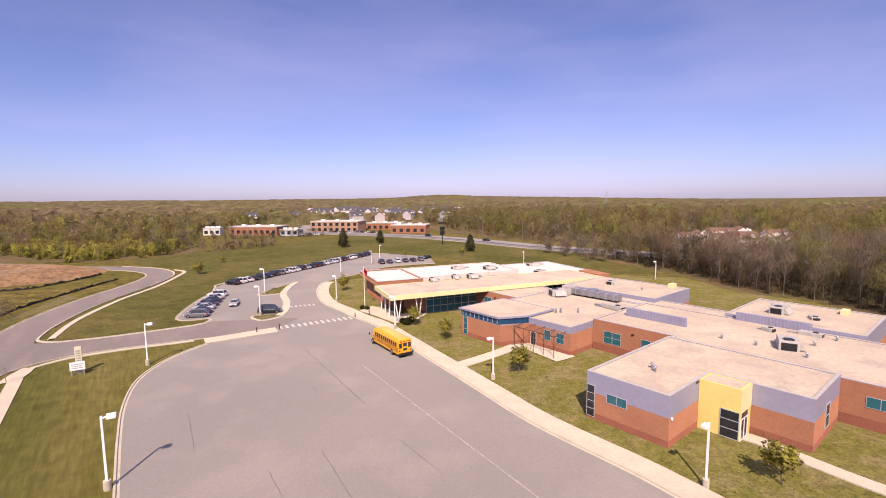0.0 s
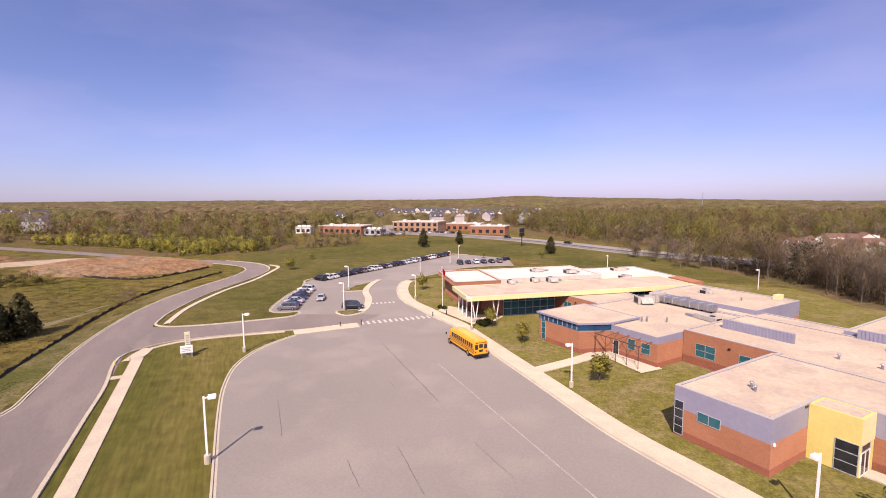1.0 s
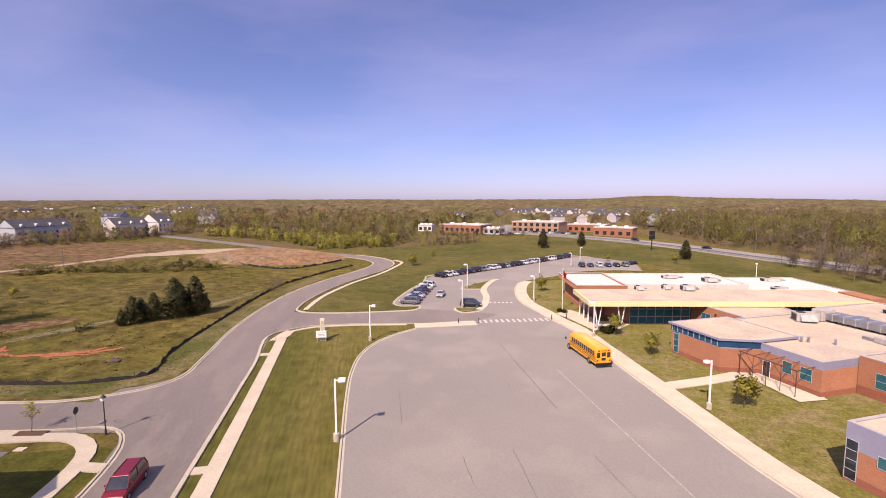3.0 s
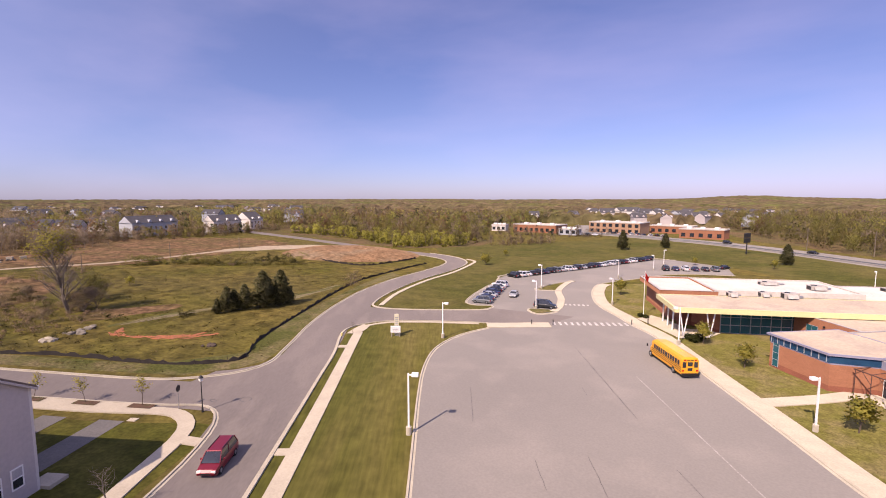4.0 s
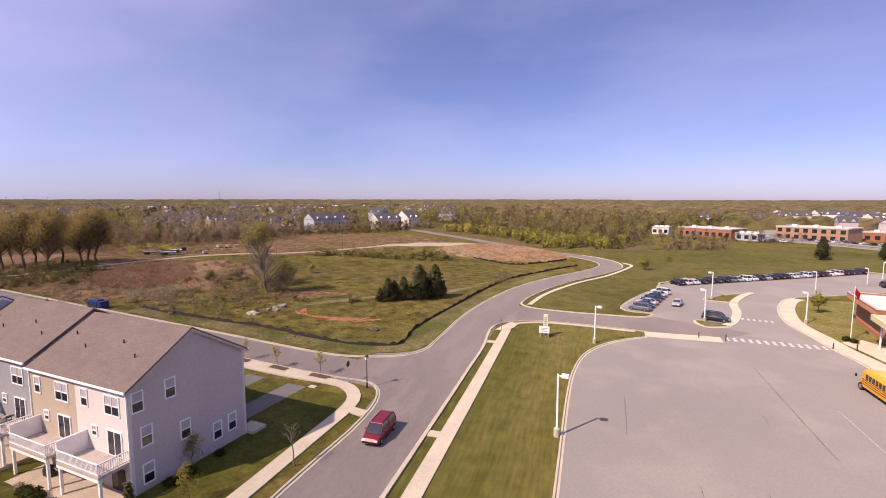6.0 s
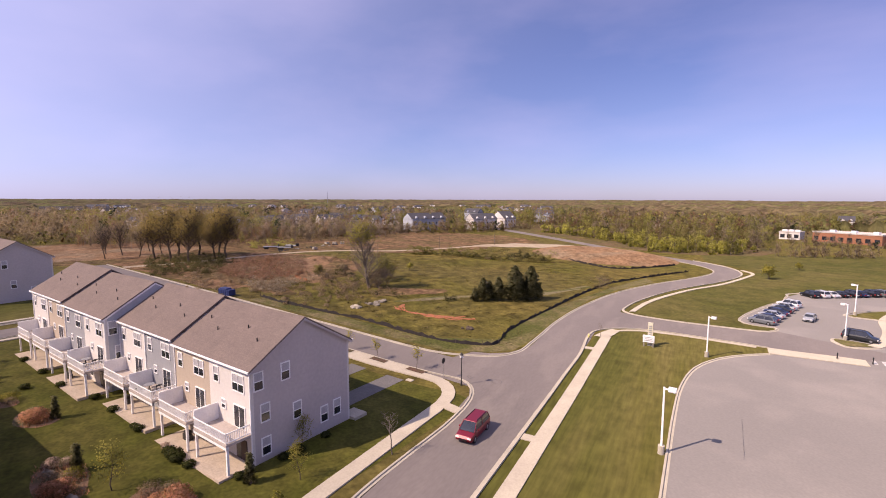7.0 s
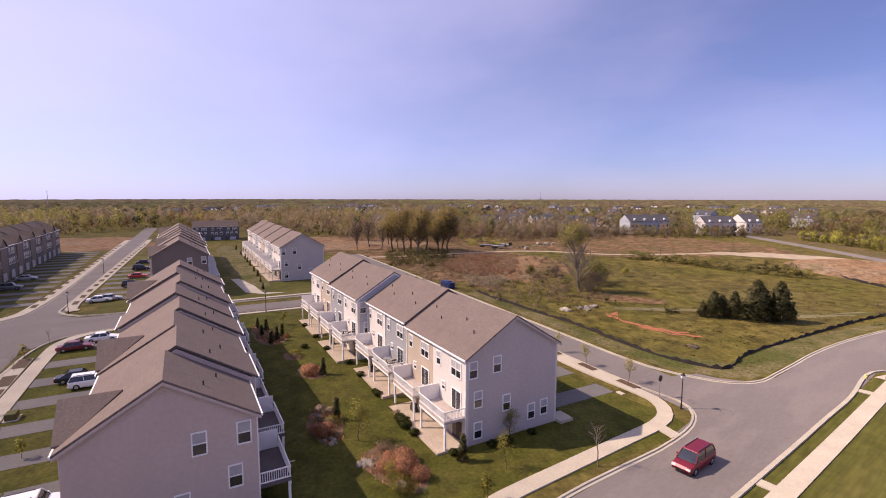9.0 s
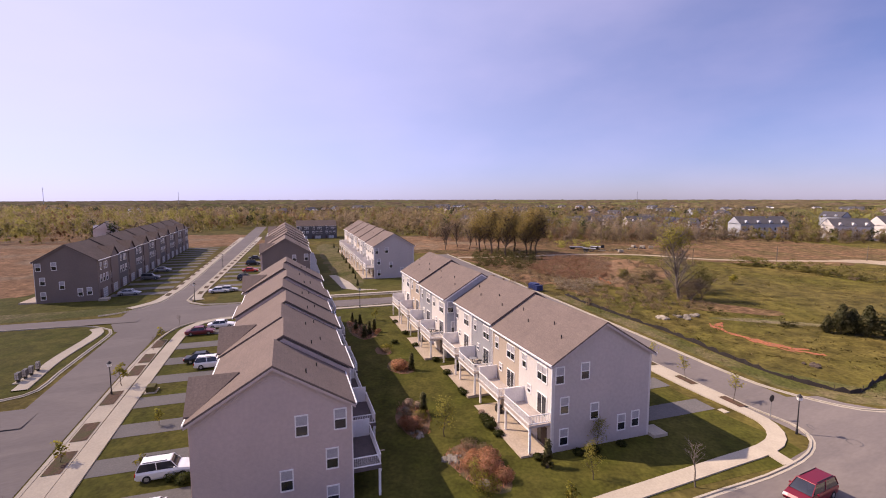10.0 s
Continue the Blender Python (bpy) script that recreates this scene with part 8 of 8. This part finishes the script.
rubble(-75.4, 44.3, 0.9, 9, 4, "dark heap of debris in the field", M_BARK)
rubble(*street(2.0, -9.6), 1.0, 22, 5, "pale stones in the planting bed", M_STONE, 1.3)
rubble(*street(-2.4, -8.2), 0.6, 12, 7, "pale stones in the planting bed", M_STONE)
rubble(*street(7.6, -11.4), 0.7, 12, 8, "pale stones in the planting bed", M_STONE)
rubble(*street(13.6, -11.4), 0.6, 10, 9, "pale stones in the planting bed", M_STONE)
for i in range(5):
    rubble(-206 - i * 4.4, 31 + i * 6.5, 2.2, 8, 20 + i, "pale building rubble along the track", M_STONE if i % 2 else M_DARK)
BEDS = [[(4.6, -7.6), (3.2, -10.2), (0, -10), (-3.6, -8.8), (-4.3, -6.8), (-1.2, -5.4), (2.6, -5.6)], [(15, -11.6), (13.6, -9.2), (11, -9.2), (7.4, -10.6), (7, -12.2), (10, -13.2), (13, -12.8)], [(29.6, -9.4), (27.4, -7.6), (24.6, -7.6), (24, -9.6), (26.4, -10.8)], [(36, -10.4), (34, -8.6), (32.2, -9.4), (33, -11)], [(53, -13.4), (49, -10.4), (43, -9), (40.6, -12), (45, -13.6)]]
for i, bed in enumerate(BEDS):
    patch("planting_bed", uv(*bed), M_BED, "mulched planting bed with weeds", 0.03, 0.5, 30.0 + i, 1.0)
tufts("bed_grass", "low rust-coloured grasses in the planting beds", [uv(*bed) for bed in BEDS], 0.42, M_SHRUB, 0.35, 96, 8, 0.16)

def trailer(x, y, turn, label):
    """A low flatbed trailer with a rack of dark pipes."""
    t = thing("flatbed_trailer", pose(x, y, ground_z(x, y), 0, 0, turn), label, "trailer", "site trailers")
    part("bed", box(bmesh.new(), -3.2, -1.1, 0.75, 3.2, 1.1, 0.95, 0.03), M_DARK, t)
    part("headboard", box(bmesh.new(), 3.1, -1.1, 0.95, 3.2, 1.1, 2.1), M_DARK, t)
    part("drawbar", tube(bmesh.new(), (3.2, 0, 0.8), (4.8, 0, 0.55), 0.07, 0.06), M_DARK, t)
    for i in range(4):
        part("pipe", tube(bmesh.new(), (-2.9, -0.8 + i * 0.5, 1.15), (2.9, -0.8 + i * 0.5, 1.15), 0.2, 0.2, 10), M_DARK if i % 2 else M_STEEL, t)
    for sx in (-2.2, -1.3):
        for sy in (-1.0, 1.0):
            part("tyre", tube(bmesh.new(), (sx, sy - 0.12, 0.42), (sx, sy + 0.12, 0.42), 0.42, 0.42, 12), M_RUBBER, t)
    return t


trailer(-209, 32, 60, "dark flatbed trailer loaded with pipes by the track")
trailer(-214, 27, 75, "dark flatbed trailer loaded with pipes by the track")
trailer(-216, 36, 40, "dark flatbed trailer loaded with pipes by the track")
for i, (x, y) in enumerate([(-226, 54), (-225, 57.5), (-224, 61), (-206, 44)]):
    t = thing("block_pallet", pose(x, y, ground_z(x, y), 0, 0, 20 + 30 * i), "pale concrete blocks stacked on a pallet", "building blocks", "block pallets")
    part("pallet", box(bmesh.new(), -1.0, -0.7, 0.0, 1.0, 0.7, 0.15), M_BARK, t)
    for q in range(6):
        part("block", box(bmesh.new(), -0.95 + 0.65 * (q % 3), -0.6, 0.15 + 0.5 * (q // 3), -0.35 + 0.65 * (q % 3), 0.6, 0.62 + 0.5 * (q // 3), 0.02), M_WALK, t)

# blue covered skip
x, y = -122.2, 5.0
sk = thing("skip", pose(x, y, ground_z(x, y), 0, 0, 30), "dark blue construction skip beside the street", "skip")
part("bin", box(bmesh.new(), -2.6, -1.1, 0.2, 2.6, 1.1, 1.9, 0.05), M_BLUE, sk)
part("load", box(bmesh.new(), -2.3, -0.9, 1.85, 1.2, 0.9, 2.3, 0.2), M_BLUE, sk)
sk.scale = (0.8, 0.8, 0.8)
part("end_panel", box(bmesh.new(), -2.72, -1.0, 0.3, -2.6, 1.0, 1.7), M_STEEL, sk)
for i in range(5):
    part("rib", box(bmesh.new(), -2.2 + i * 1.05, -1.18, 0.2, -2.08 + i * 1.05, -1.1, 1.85), M_BLUE, sk)

# transformer boxes, hydrant, bollards
for i, (u, v) in enumerate([(36.2, -58.5), (37.3, -58.2), (38.4, -58.0), (40.0, -57.9)]):
    x, y = street(u, v)
    bx = thing("mailbox_unit", pose(x, y, ground_z(x, y), 0, 0, 27 + 4 * i), "grey cluster mailbox on a pedestal beside the footpath", "mailbox", "cluster mailboxes")
    part("pad", box(bmesh.new(), -0.5, -0.5, -0.1, 0.5, 0.5, 0.13), M_KERB, bx)
    part("pedestal", box(bmesh.new(), -0.16, -0.16, 0.12, 0.16, 0.16, 0.55), M_DARK, bx)
    part("cabinet", box(bmesh.new(), -0.4, -0.24, 0.5, 0.4, 0.24, 1.45, 0.03), M_MAIL, bx)
    for q in range(6):
        part("mail_door", box(bmesh.new(), 0.4, -0.21 + 0.22 * (q % 2), 0.56 + 0.32 * (q // 2), 0.415, -0.02 + 0.22 * (q % 2), 0.84 + 0.32 * (q // 2)), M_COPING, bx)
x, y = street(28.2, -41.2)
bx = thing("utility_box", pose(x, y, ground_z(x, y), 0, 0, 27), "low dark green utility box on the lawn", "utility box", "utility boxes")
part("pad", box(bmesh.new(), -0.9, -0.7, -0.1, 0.9, 0.7, 0.1), M_KERB, bx)
part("cabinet", box(bmesh.new(), -0.7, -0.5, 0.1, 0.7, 0.5, 0.8, 0.04), M_CEDAR, bx)
x, y = -57.6, 24.2
part_box = thing("manhole_cover", pose(x, y, 0.02, 0, 0, 27), "pale concrete access cover in the lawn", "manhole cover")
part("slab", box(bmesh.new(), -0.5, -0.35, -0.1, 0.5, 0.35, 0.08), M_WALK, part_box)
for i, (x, y) in enumerate([(-31.6, 88.3), (-35.2, 86.2), (-18.6, 96.6), (-16.0, 98.8)]):
    bl = thing("bollard", pose(x, y, 0.1), "dark short bollard at the crosswalk", "bollard", "crosswalk bollards")
    part("post", tube(bmesh.new(), (0, 0, -0.1), (0, 0, 0.95), 0.09, 0.09, 8), M_DARK, bl)
    part("cap", tube(bmesh.new(), (0, 0, 0.95), (0, 0, 1.03), 0.09, 0.04, 8), M_DARK, bl)
hy = thing("hydrant", pose(-61.2, 60.4, 0), "small yellow fire hydrant on the verge", "hydrant")
part("barrel", tube(bmesh.new(), (0, 0, -0.1), (0, 0, 0.6), 0.13, 0.12, 10), M_YELLOW, hy)
part("bonnet", tube(bmesh.new(), (0, 0, 0.6), (0, 0, 0.8), 0.15, 0.05, 10), M_YELLOW, hy)
part("outlet", tube(bmesh.new(), (-0.22, 0, 0.45), (0.22, 0, 0.45), 0.06, 0.06, 8), M_YELLOW, hy)


# patio sets on the decks
def grill(m, label):
    t = thing("patio_grill", m, label, "grill", "deck furniture")
    part("cart", box(bmesh.new(), -0.55, -0.25, 0.0, 0.55, 0.25, 0.75, 0.03), M_DARK, t)
    part("lid", box(bmesh.new(), -0.4, -0.25, 0.75, 0.4, 0.25, 1.1, 0.08), M_DARK, t)
    return t


def deck_table(m):
    t = thing("patio_table", m, "round dark patio table with chairs on a deck", "table", "deck furniture")
    part("top", tube(bmesh.new(), (0, 0, 0.7), (0, 0, 0.74), 0.55, 0.55, 14), M_STEEL, t)
    part("stem", tube(bmesh.new(), (0, 0, 0), (0, 0, 0.7), 0.05, 0.05), M_DARK, t)
    for a in range(4):
        q = Vector((math.cos(a * 1.57) * 0.85, math.sin(a * 1.57) * 0.85, 0))
        bm = bmesh.new()
        box(bm, q.x - 0.22, q.y - 0.22, 0.38, q.x + 0.22, q.y + 0.22, 0.44)
        d = q.normalized()
        box(bm, q.x + d.x * 0.2 - 0.2, q.y + d.y * 0.2 - 0.2, 0.44, q.x + d.x * 0.2 + 0.2, q.y + d.y * 0.2 + 0.2, 0.5)
        for sx in (-0.18, 0.18):
            for sy in (-0.18, 0.18):
                tube(bm, (q.x + sx, q.y + sy, 0), (q.x + sx, q.y + sy, 0.4), 0.02, 0.02, 4)
        part("seat", bm, M_DARK, t)
    return t


for i, (u, v) in enumerate([(17.5, -1.3), (31.6, -2.7)]):
    x, y = street(u, v)
    deck_table(pose(x, y, ground_z(*street(u - u % 14.08 + 7.04, 0)) + 3.0))
for u, v, lift in ((9.6, -1.2, 0.0), (23.2, -1.4, 0.0), (37, -3, 0.0)):
    x, y = street(u, v)
    grill(pose(x, y, ground_z(*street(u - u % 14.08 + 7.04, 0)) - 0.04, 0, 0, 27), "dark covered grill under a deck")


# ---- the highway and the far buildings ----
HIGHWAY = [(-122, 430), (-112, 375), (-104, 352), (-88, 338), (-66, 328), (-30, 307), (-7, 291), (20, 263), (40, 238), (62, 214), (95, 190), (150, 140), (320, 0)]
setting("road_highway", sweep(bmesh.new(), spline(HIGHWAY, 8.0), [(-7.5, 0.5), (-0.6, 0.62), (0.6, 0.62), (7.5, 0.5), (10, -0.2)]), M_LOT, "wide pale highway below the woods")
setting("guard_rail", sweep(bmesh.new(), spline(HIGHWAY, 8.0), [(7.9, 0.9), (7.9, 1.35), (8.1, 1.35), (8.1, 0.9)]), M_STEEL, "grey steel guard rail")
bbd = thing("billboard", pose(-0.3, 247.6, 0, 0, 0, 60), "dark roadside sign panels on a steel post", "billboard")
part("post", tube(bmesh.new(), (0, 0, -0.3), (0, 0, 6.4), 0.28, 0.24, 8), M_DARK, bbd)
for z in (5.2, 7.4):
    part("panel", box(bmesh.new(), -2.2, -0.25, z, 2.2, 0.25, z + 2.0, 0.05), M_DARK, bbd)
for i in range(7):
    x, y = 24 + i * 21, 284 - i * 19.5
    ut = thing("utility_pole", pose(x, y, 0, 0, 0, 45), "tall wooden utility pole with crossarm", "utility pole", "utility poles")
    part("pole", tube(bmesh.new(), (0, 0, -0.3), (0, 0, 11), 0.2, 0.14, 6), M_BARK_PALE, ut)
    part("crossarm", box(bmesh.new(), -1.3, -0.08, 9.9, 1.3, 0.08, 10.1), M_BARK_PALE, ut)


def shop(x, y, turn, w, d, h, storeys, wall, label, roof=None):
    """A far flat-roofed commercial building with rows of windows."""
    t = thing("commercial_building", pose(x, y, ground_z(x, y), 0, 0, turn), label, "building", "far commercial buildings")
    part("wall", box(bmesh.new(), -w / 2, -d / 2, -0.5, w / 2, d / 2, h), wall, t)
    part("parapet", ring(bmesh.new(), [(-w / 2 - 0.2, -d / 2 - 0.2), (w / 2 + 0.2, -d / 2 - 0.2), (w / 2 + 0.2, d / 2 + 0.2), (-w / 2 - 0.2, d / 2 + 0.2)], 0.6, h, h + 0.7), M_ROOF_WHITE, t)
    part("roof", prism(bmesh.new(), [(-w / 2, -d / 2), (w / 2, -d / 2), (w / 2, d / 2), (-w / 2, d / 2)], h + 0.004, h + 0.2), roof or M_ROOF_WHITE, t)
    n = max(3, int(w / 4.2))
    for s in range(storeys):
        z = 1.0 + s * h / storeys
        for i in range(n):
            xx = -w / 2 + (i + 0.5) * w / n
            part("window", box(bmesh.new(), xx - 1.2, -d / 2 - 0.06, z, xx + 1.2, -d / 2 + 0.1, z + 2.3), M_GLASS_DARK, t)
    for i in range(3):
        xx = -w / 3 + i * w / 3.2
        part("roof_unit", box(bmesh.new(), xx - 1.3, -1, h + 0.1, xx + 1.3, 1.2, h + 1.6, 0.05), M_WHITE, t)
    return t


shop(-78, 353, -8, 36, 20, 7.6, 2, M_TANBRICK, "tan brick two-storey office building with window rows")
shop(-131, 336, -8, 35, 18, 5.4, 1, M_BRICK, "red brick shop with a white roof")
shop(-163, 334, 10, 11, 9, 4.4, 1, M_SIDING["white"], "small pale shop beside the woods")
shop(-103, 320, -8, 13, 8, 3.8, 1, M_SIDING["blue"], "small grey kiosk building")
shop(-45, 373, -8, 28, 14, 5.0, 1, M_BRICK, "low red brick shop beside the highway")
shop(-23, 335, -10, 25, 14, 5.4, 1, M_BRICK, "long red brick shop with a white roof")
for i, key in enumerate(("white_sedan", "black_suv", "silver_sedan", "black_sedan", "white_suv", "grey_suv", "navy_sedan", "white_sedan", "black_sedan", "silver_sedan")):
    park(key, -82 + i * 4.0, 338.5 - i * 0.6 + (i % 3) * 1.2, 70)
for i, key in enumerate(("white_suv", "silver_sedan", "black_suv", "white_sedan")):
    park(key, -98 + i * 4, 318 + (i % 2) * 3, 20)
park("black_sedan", 24, 258, -48, 0.55)
park("black_suv", -9, 293, -40, 0.55)


def far_house(colour, w, d, h, label, sides=2, roof=None):
    t = thing("house", pose(0, 0, -80), label, "house", "far houses")
    part("wall", box(bmesh.new(), -w / 2, -d / 2, -0.8, w / 2, d / 2, h), M_SIDING[colour], t)
    bm = extrude_profile(bmesh.new(), [(-d / 2 - 0.5, h - 0.1), (0, h + d * 0.36), (d / 2 + 0.5, h - 0.1)], -w / 2 - 0.4, w / 2 + 0.4)
    bmesh.ops.recalc_face_normals(bm, faces=bm.faces)
    part("roof", bm, roof or M_SLATE, t)
    bm = extrude_profile(bmesh.new(), [(-d / 2 + 0.25, h - 0.08), (0, h + d * 0.36 - 0.35), (d / 2 - 0.25, h - 0.08)], -w / 2 - 0.41, w / 2 + 0.41)
    bmesh.ops.recalc_face_normals(bm, faces=bm.faces)
    part("gable", bm, M_SIDING[colour], t)
    for s in range(2):
        for i in range(max(4, int(w / 3))):
            xx = -w / 2 + (i + 0.5) * w / max(4, int(w / 3))
            for y in (-d / 2 - 0.05, d / 2 - 0.05)[:sides]:
                part("window", box(bmesh.new(), xx - 0.5, y, 1.0 + s * 2.8, xx + 0.5, y + 0.1, 2.4 + s * 2.8), M_GLASS_DARK, t)
    for i in [(q + 0.5) / max(2, int(w / 6)) * 3.85 - 1.92 for q in range(max(2, int(w / 6)))]:
        bm = extrude_profile(bmesh.new(), [(-1.2, h + 0.2), (0, h + 1.7), (1.2, h + 0.2)], -0.5, 3.0)
        for v in bm.verts:
            v.co = Vector((v.co.y + i * w * 0.26, v.co.x - d / 2 + 0.3, v.co.z))
        bmesh.ops.recalc_face_normals(bm, faces=bm.faces)
        part("dormer", bm, M_SIDING[colour], t)
    return t


rnd1 = random.Random(5)
far_kinds = [far_house("white", 13, 9, 5.8, "small white house far off among the trees", 0), far_house("blue", 15, 10, 6.0, "pale blue-grey house far off among the trees", 0), far_house("pearl", 11, 9, 5.6, "pale grey house far off among the trees", 0)]
house_kinds = [far_house("white", 13, 9, 5.8, "white two-storey house with dormers in the distance"), far_house("blue", 15, 10, 6.0, "pale blue-grey house with white dormers in the distance"), far_house("pearl", 11, 9, 5.6, "pale grey two-storey house in the distance")]
spots = [(-330, 112, 45), (-340, 100, 45), (-354, 63, 50), (-340, 40, 50), (-330, 18, 40), (-352, 112, 60), (-362, 140, 60), (-345, -10, 40), (-350, -34, 40), (-372, 70, 50), (-380, 100, 60), (-395, 20, 40)]
for i in range(44):
    yaw = radians(rnd1.uniform(50, 100))
    r = rnd1.uniform(420, 760)
    spots.append((-math.sin(yaw) * r, math.cos(yaw) * r, rnd1.uniform(0, 180)))
for i in range(34):
    yaw = radians(rnd1.uniform(-4, 16))
    r = rnd1.uniform(440, 720)
    spots.append((-math.sin(yaw) * r, math.cos(yaw) * r, rnd1.uniform(0, 180)))
for i in range(12):
    yaw = radians(rnd1.uniform(96, 140))
    r = rnd1.uniform(420, 640)
    spots.append((-math.sin(yaw) * r, math.cos(yaw) * r, rnd1.uniform(0, 180)))
placed = set()
for i, (x, y, turn) in enumerate(spots):
    far = math.hypot(x, y) > 400
    kind = (far_kinds if far else house_kinds)[i % 3]
    m = pose(x, y, ground_z(x, y) + (3.0 if far else 0.0), 0, 0, turn)
    if kind.name in placed:
        copy_thing(kind, m)
    else:
        placed.add(kind.name)
        kind.matrix_world = m
brick_home = far_house("white", 11, 8, 4.6, "red brick house with a pale roof among the bare trees", 2, M_REDROOF)
for i, (x, y, turn) in enumerate([(112, 214, 20), (124, 206, -35), (121, 224, 60), (137, 214, -10), (133, 232, 30), (150, 216, 45), (143, 240, -25), (160, 226, 10), (156, 246, 70)]):
    m = pose(x, y, ground_z(x, y) + 0.5, 0, 0, turn)
    if i == 0:
        brick_home.matrix_world = m
    else:
        copy_thing(brick_home, m)
lone = far_house("white", 17, 10, 5.6, "lone pale house beyond the graded site")
lone.matrix_world = pose(-217, -212, ground_z(-217, -212) + 0.3, 0, 0, 40)
# white rows that stand out at the wood's edge, and the big white block beyond the shops
for w, d, h, x, y, turn, colour in ((29, 11, 7.6, -300, 141, 102, "blue"), (20, 11, 7.2, -294, 184, 92, "white"), (12, 15, 6.8, -310, 215, 98, "white"), (18, 10, 5.8, -340, 84, 104, "pearl"), (14, 10, 5.4, -350, 50, 100, "white")):
    row = far_house(colour, w, d, h, f"{'pale blue-grey' if colour == 'blue' else colour} terraced houses with slate roofs at the wood's edge")
    row.matrix_world = pose(x, y, ground_z(x, y) + 0.4, 0, 0, turn)
for i, (w, h, x, y, colour) in enumerate(((12, 9.5, -140, 522, "white"), (14, 10.5, -126, 512, "pearl"), (13, 11.5, -113, 520, "white"), (15, 12.0, -101, 510, "white"), (12, 10.5, -88, 516, "blue"), (12, 9.5, -76, 506, "white"), (9, 8.0, -158, 500, "white"), (10, 8.0, -40, 500, "pearl"), (9, 7.5, -22, 508, "white"), (9, 7.5, 2, 496, "white"), (10, 8.0, -190, 470, "white"))):
    row = far_house(colour, w, 11, h, f"{'pale blue-grey' if colour == 'blue' else colour} apartment house far beyond the shops")
    row.matrix_world = pose(x, y, ground_z(x, y), 0, 0, -10 + 35 * (i % 3))

# masts far off
for x, y, h in ((330, 950, 33), (-1165, 285, 37), (-990, -1130, 50), (-1180, -915, 41)):
    ms = thing("radio_mast", pose(x, y, ground_z(x, y)), "thin distant lattice mast on the horizon", "mast", "far masts")
    part("tower", tube(bmesh.new(), (0, 0, 0), (0, 0, h), 0.7, 0.3, 4), M_STEEL, ms)
    part("crossarm", box(bmesh.new(), -2, -0.3, h * 0.9, 2, 0.3, h * 0.92), M_STEEL, ms)
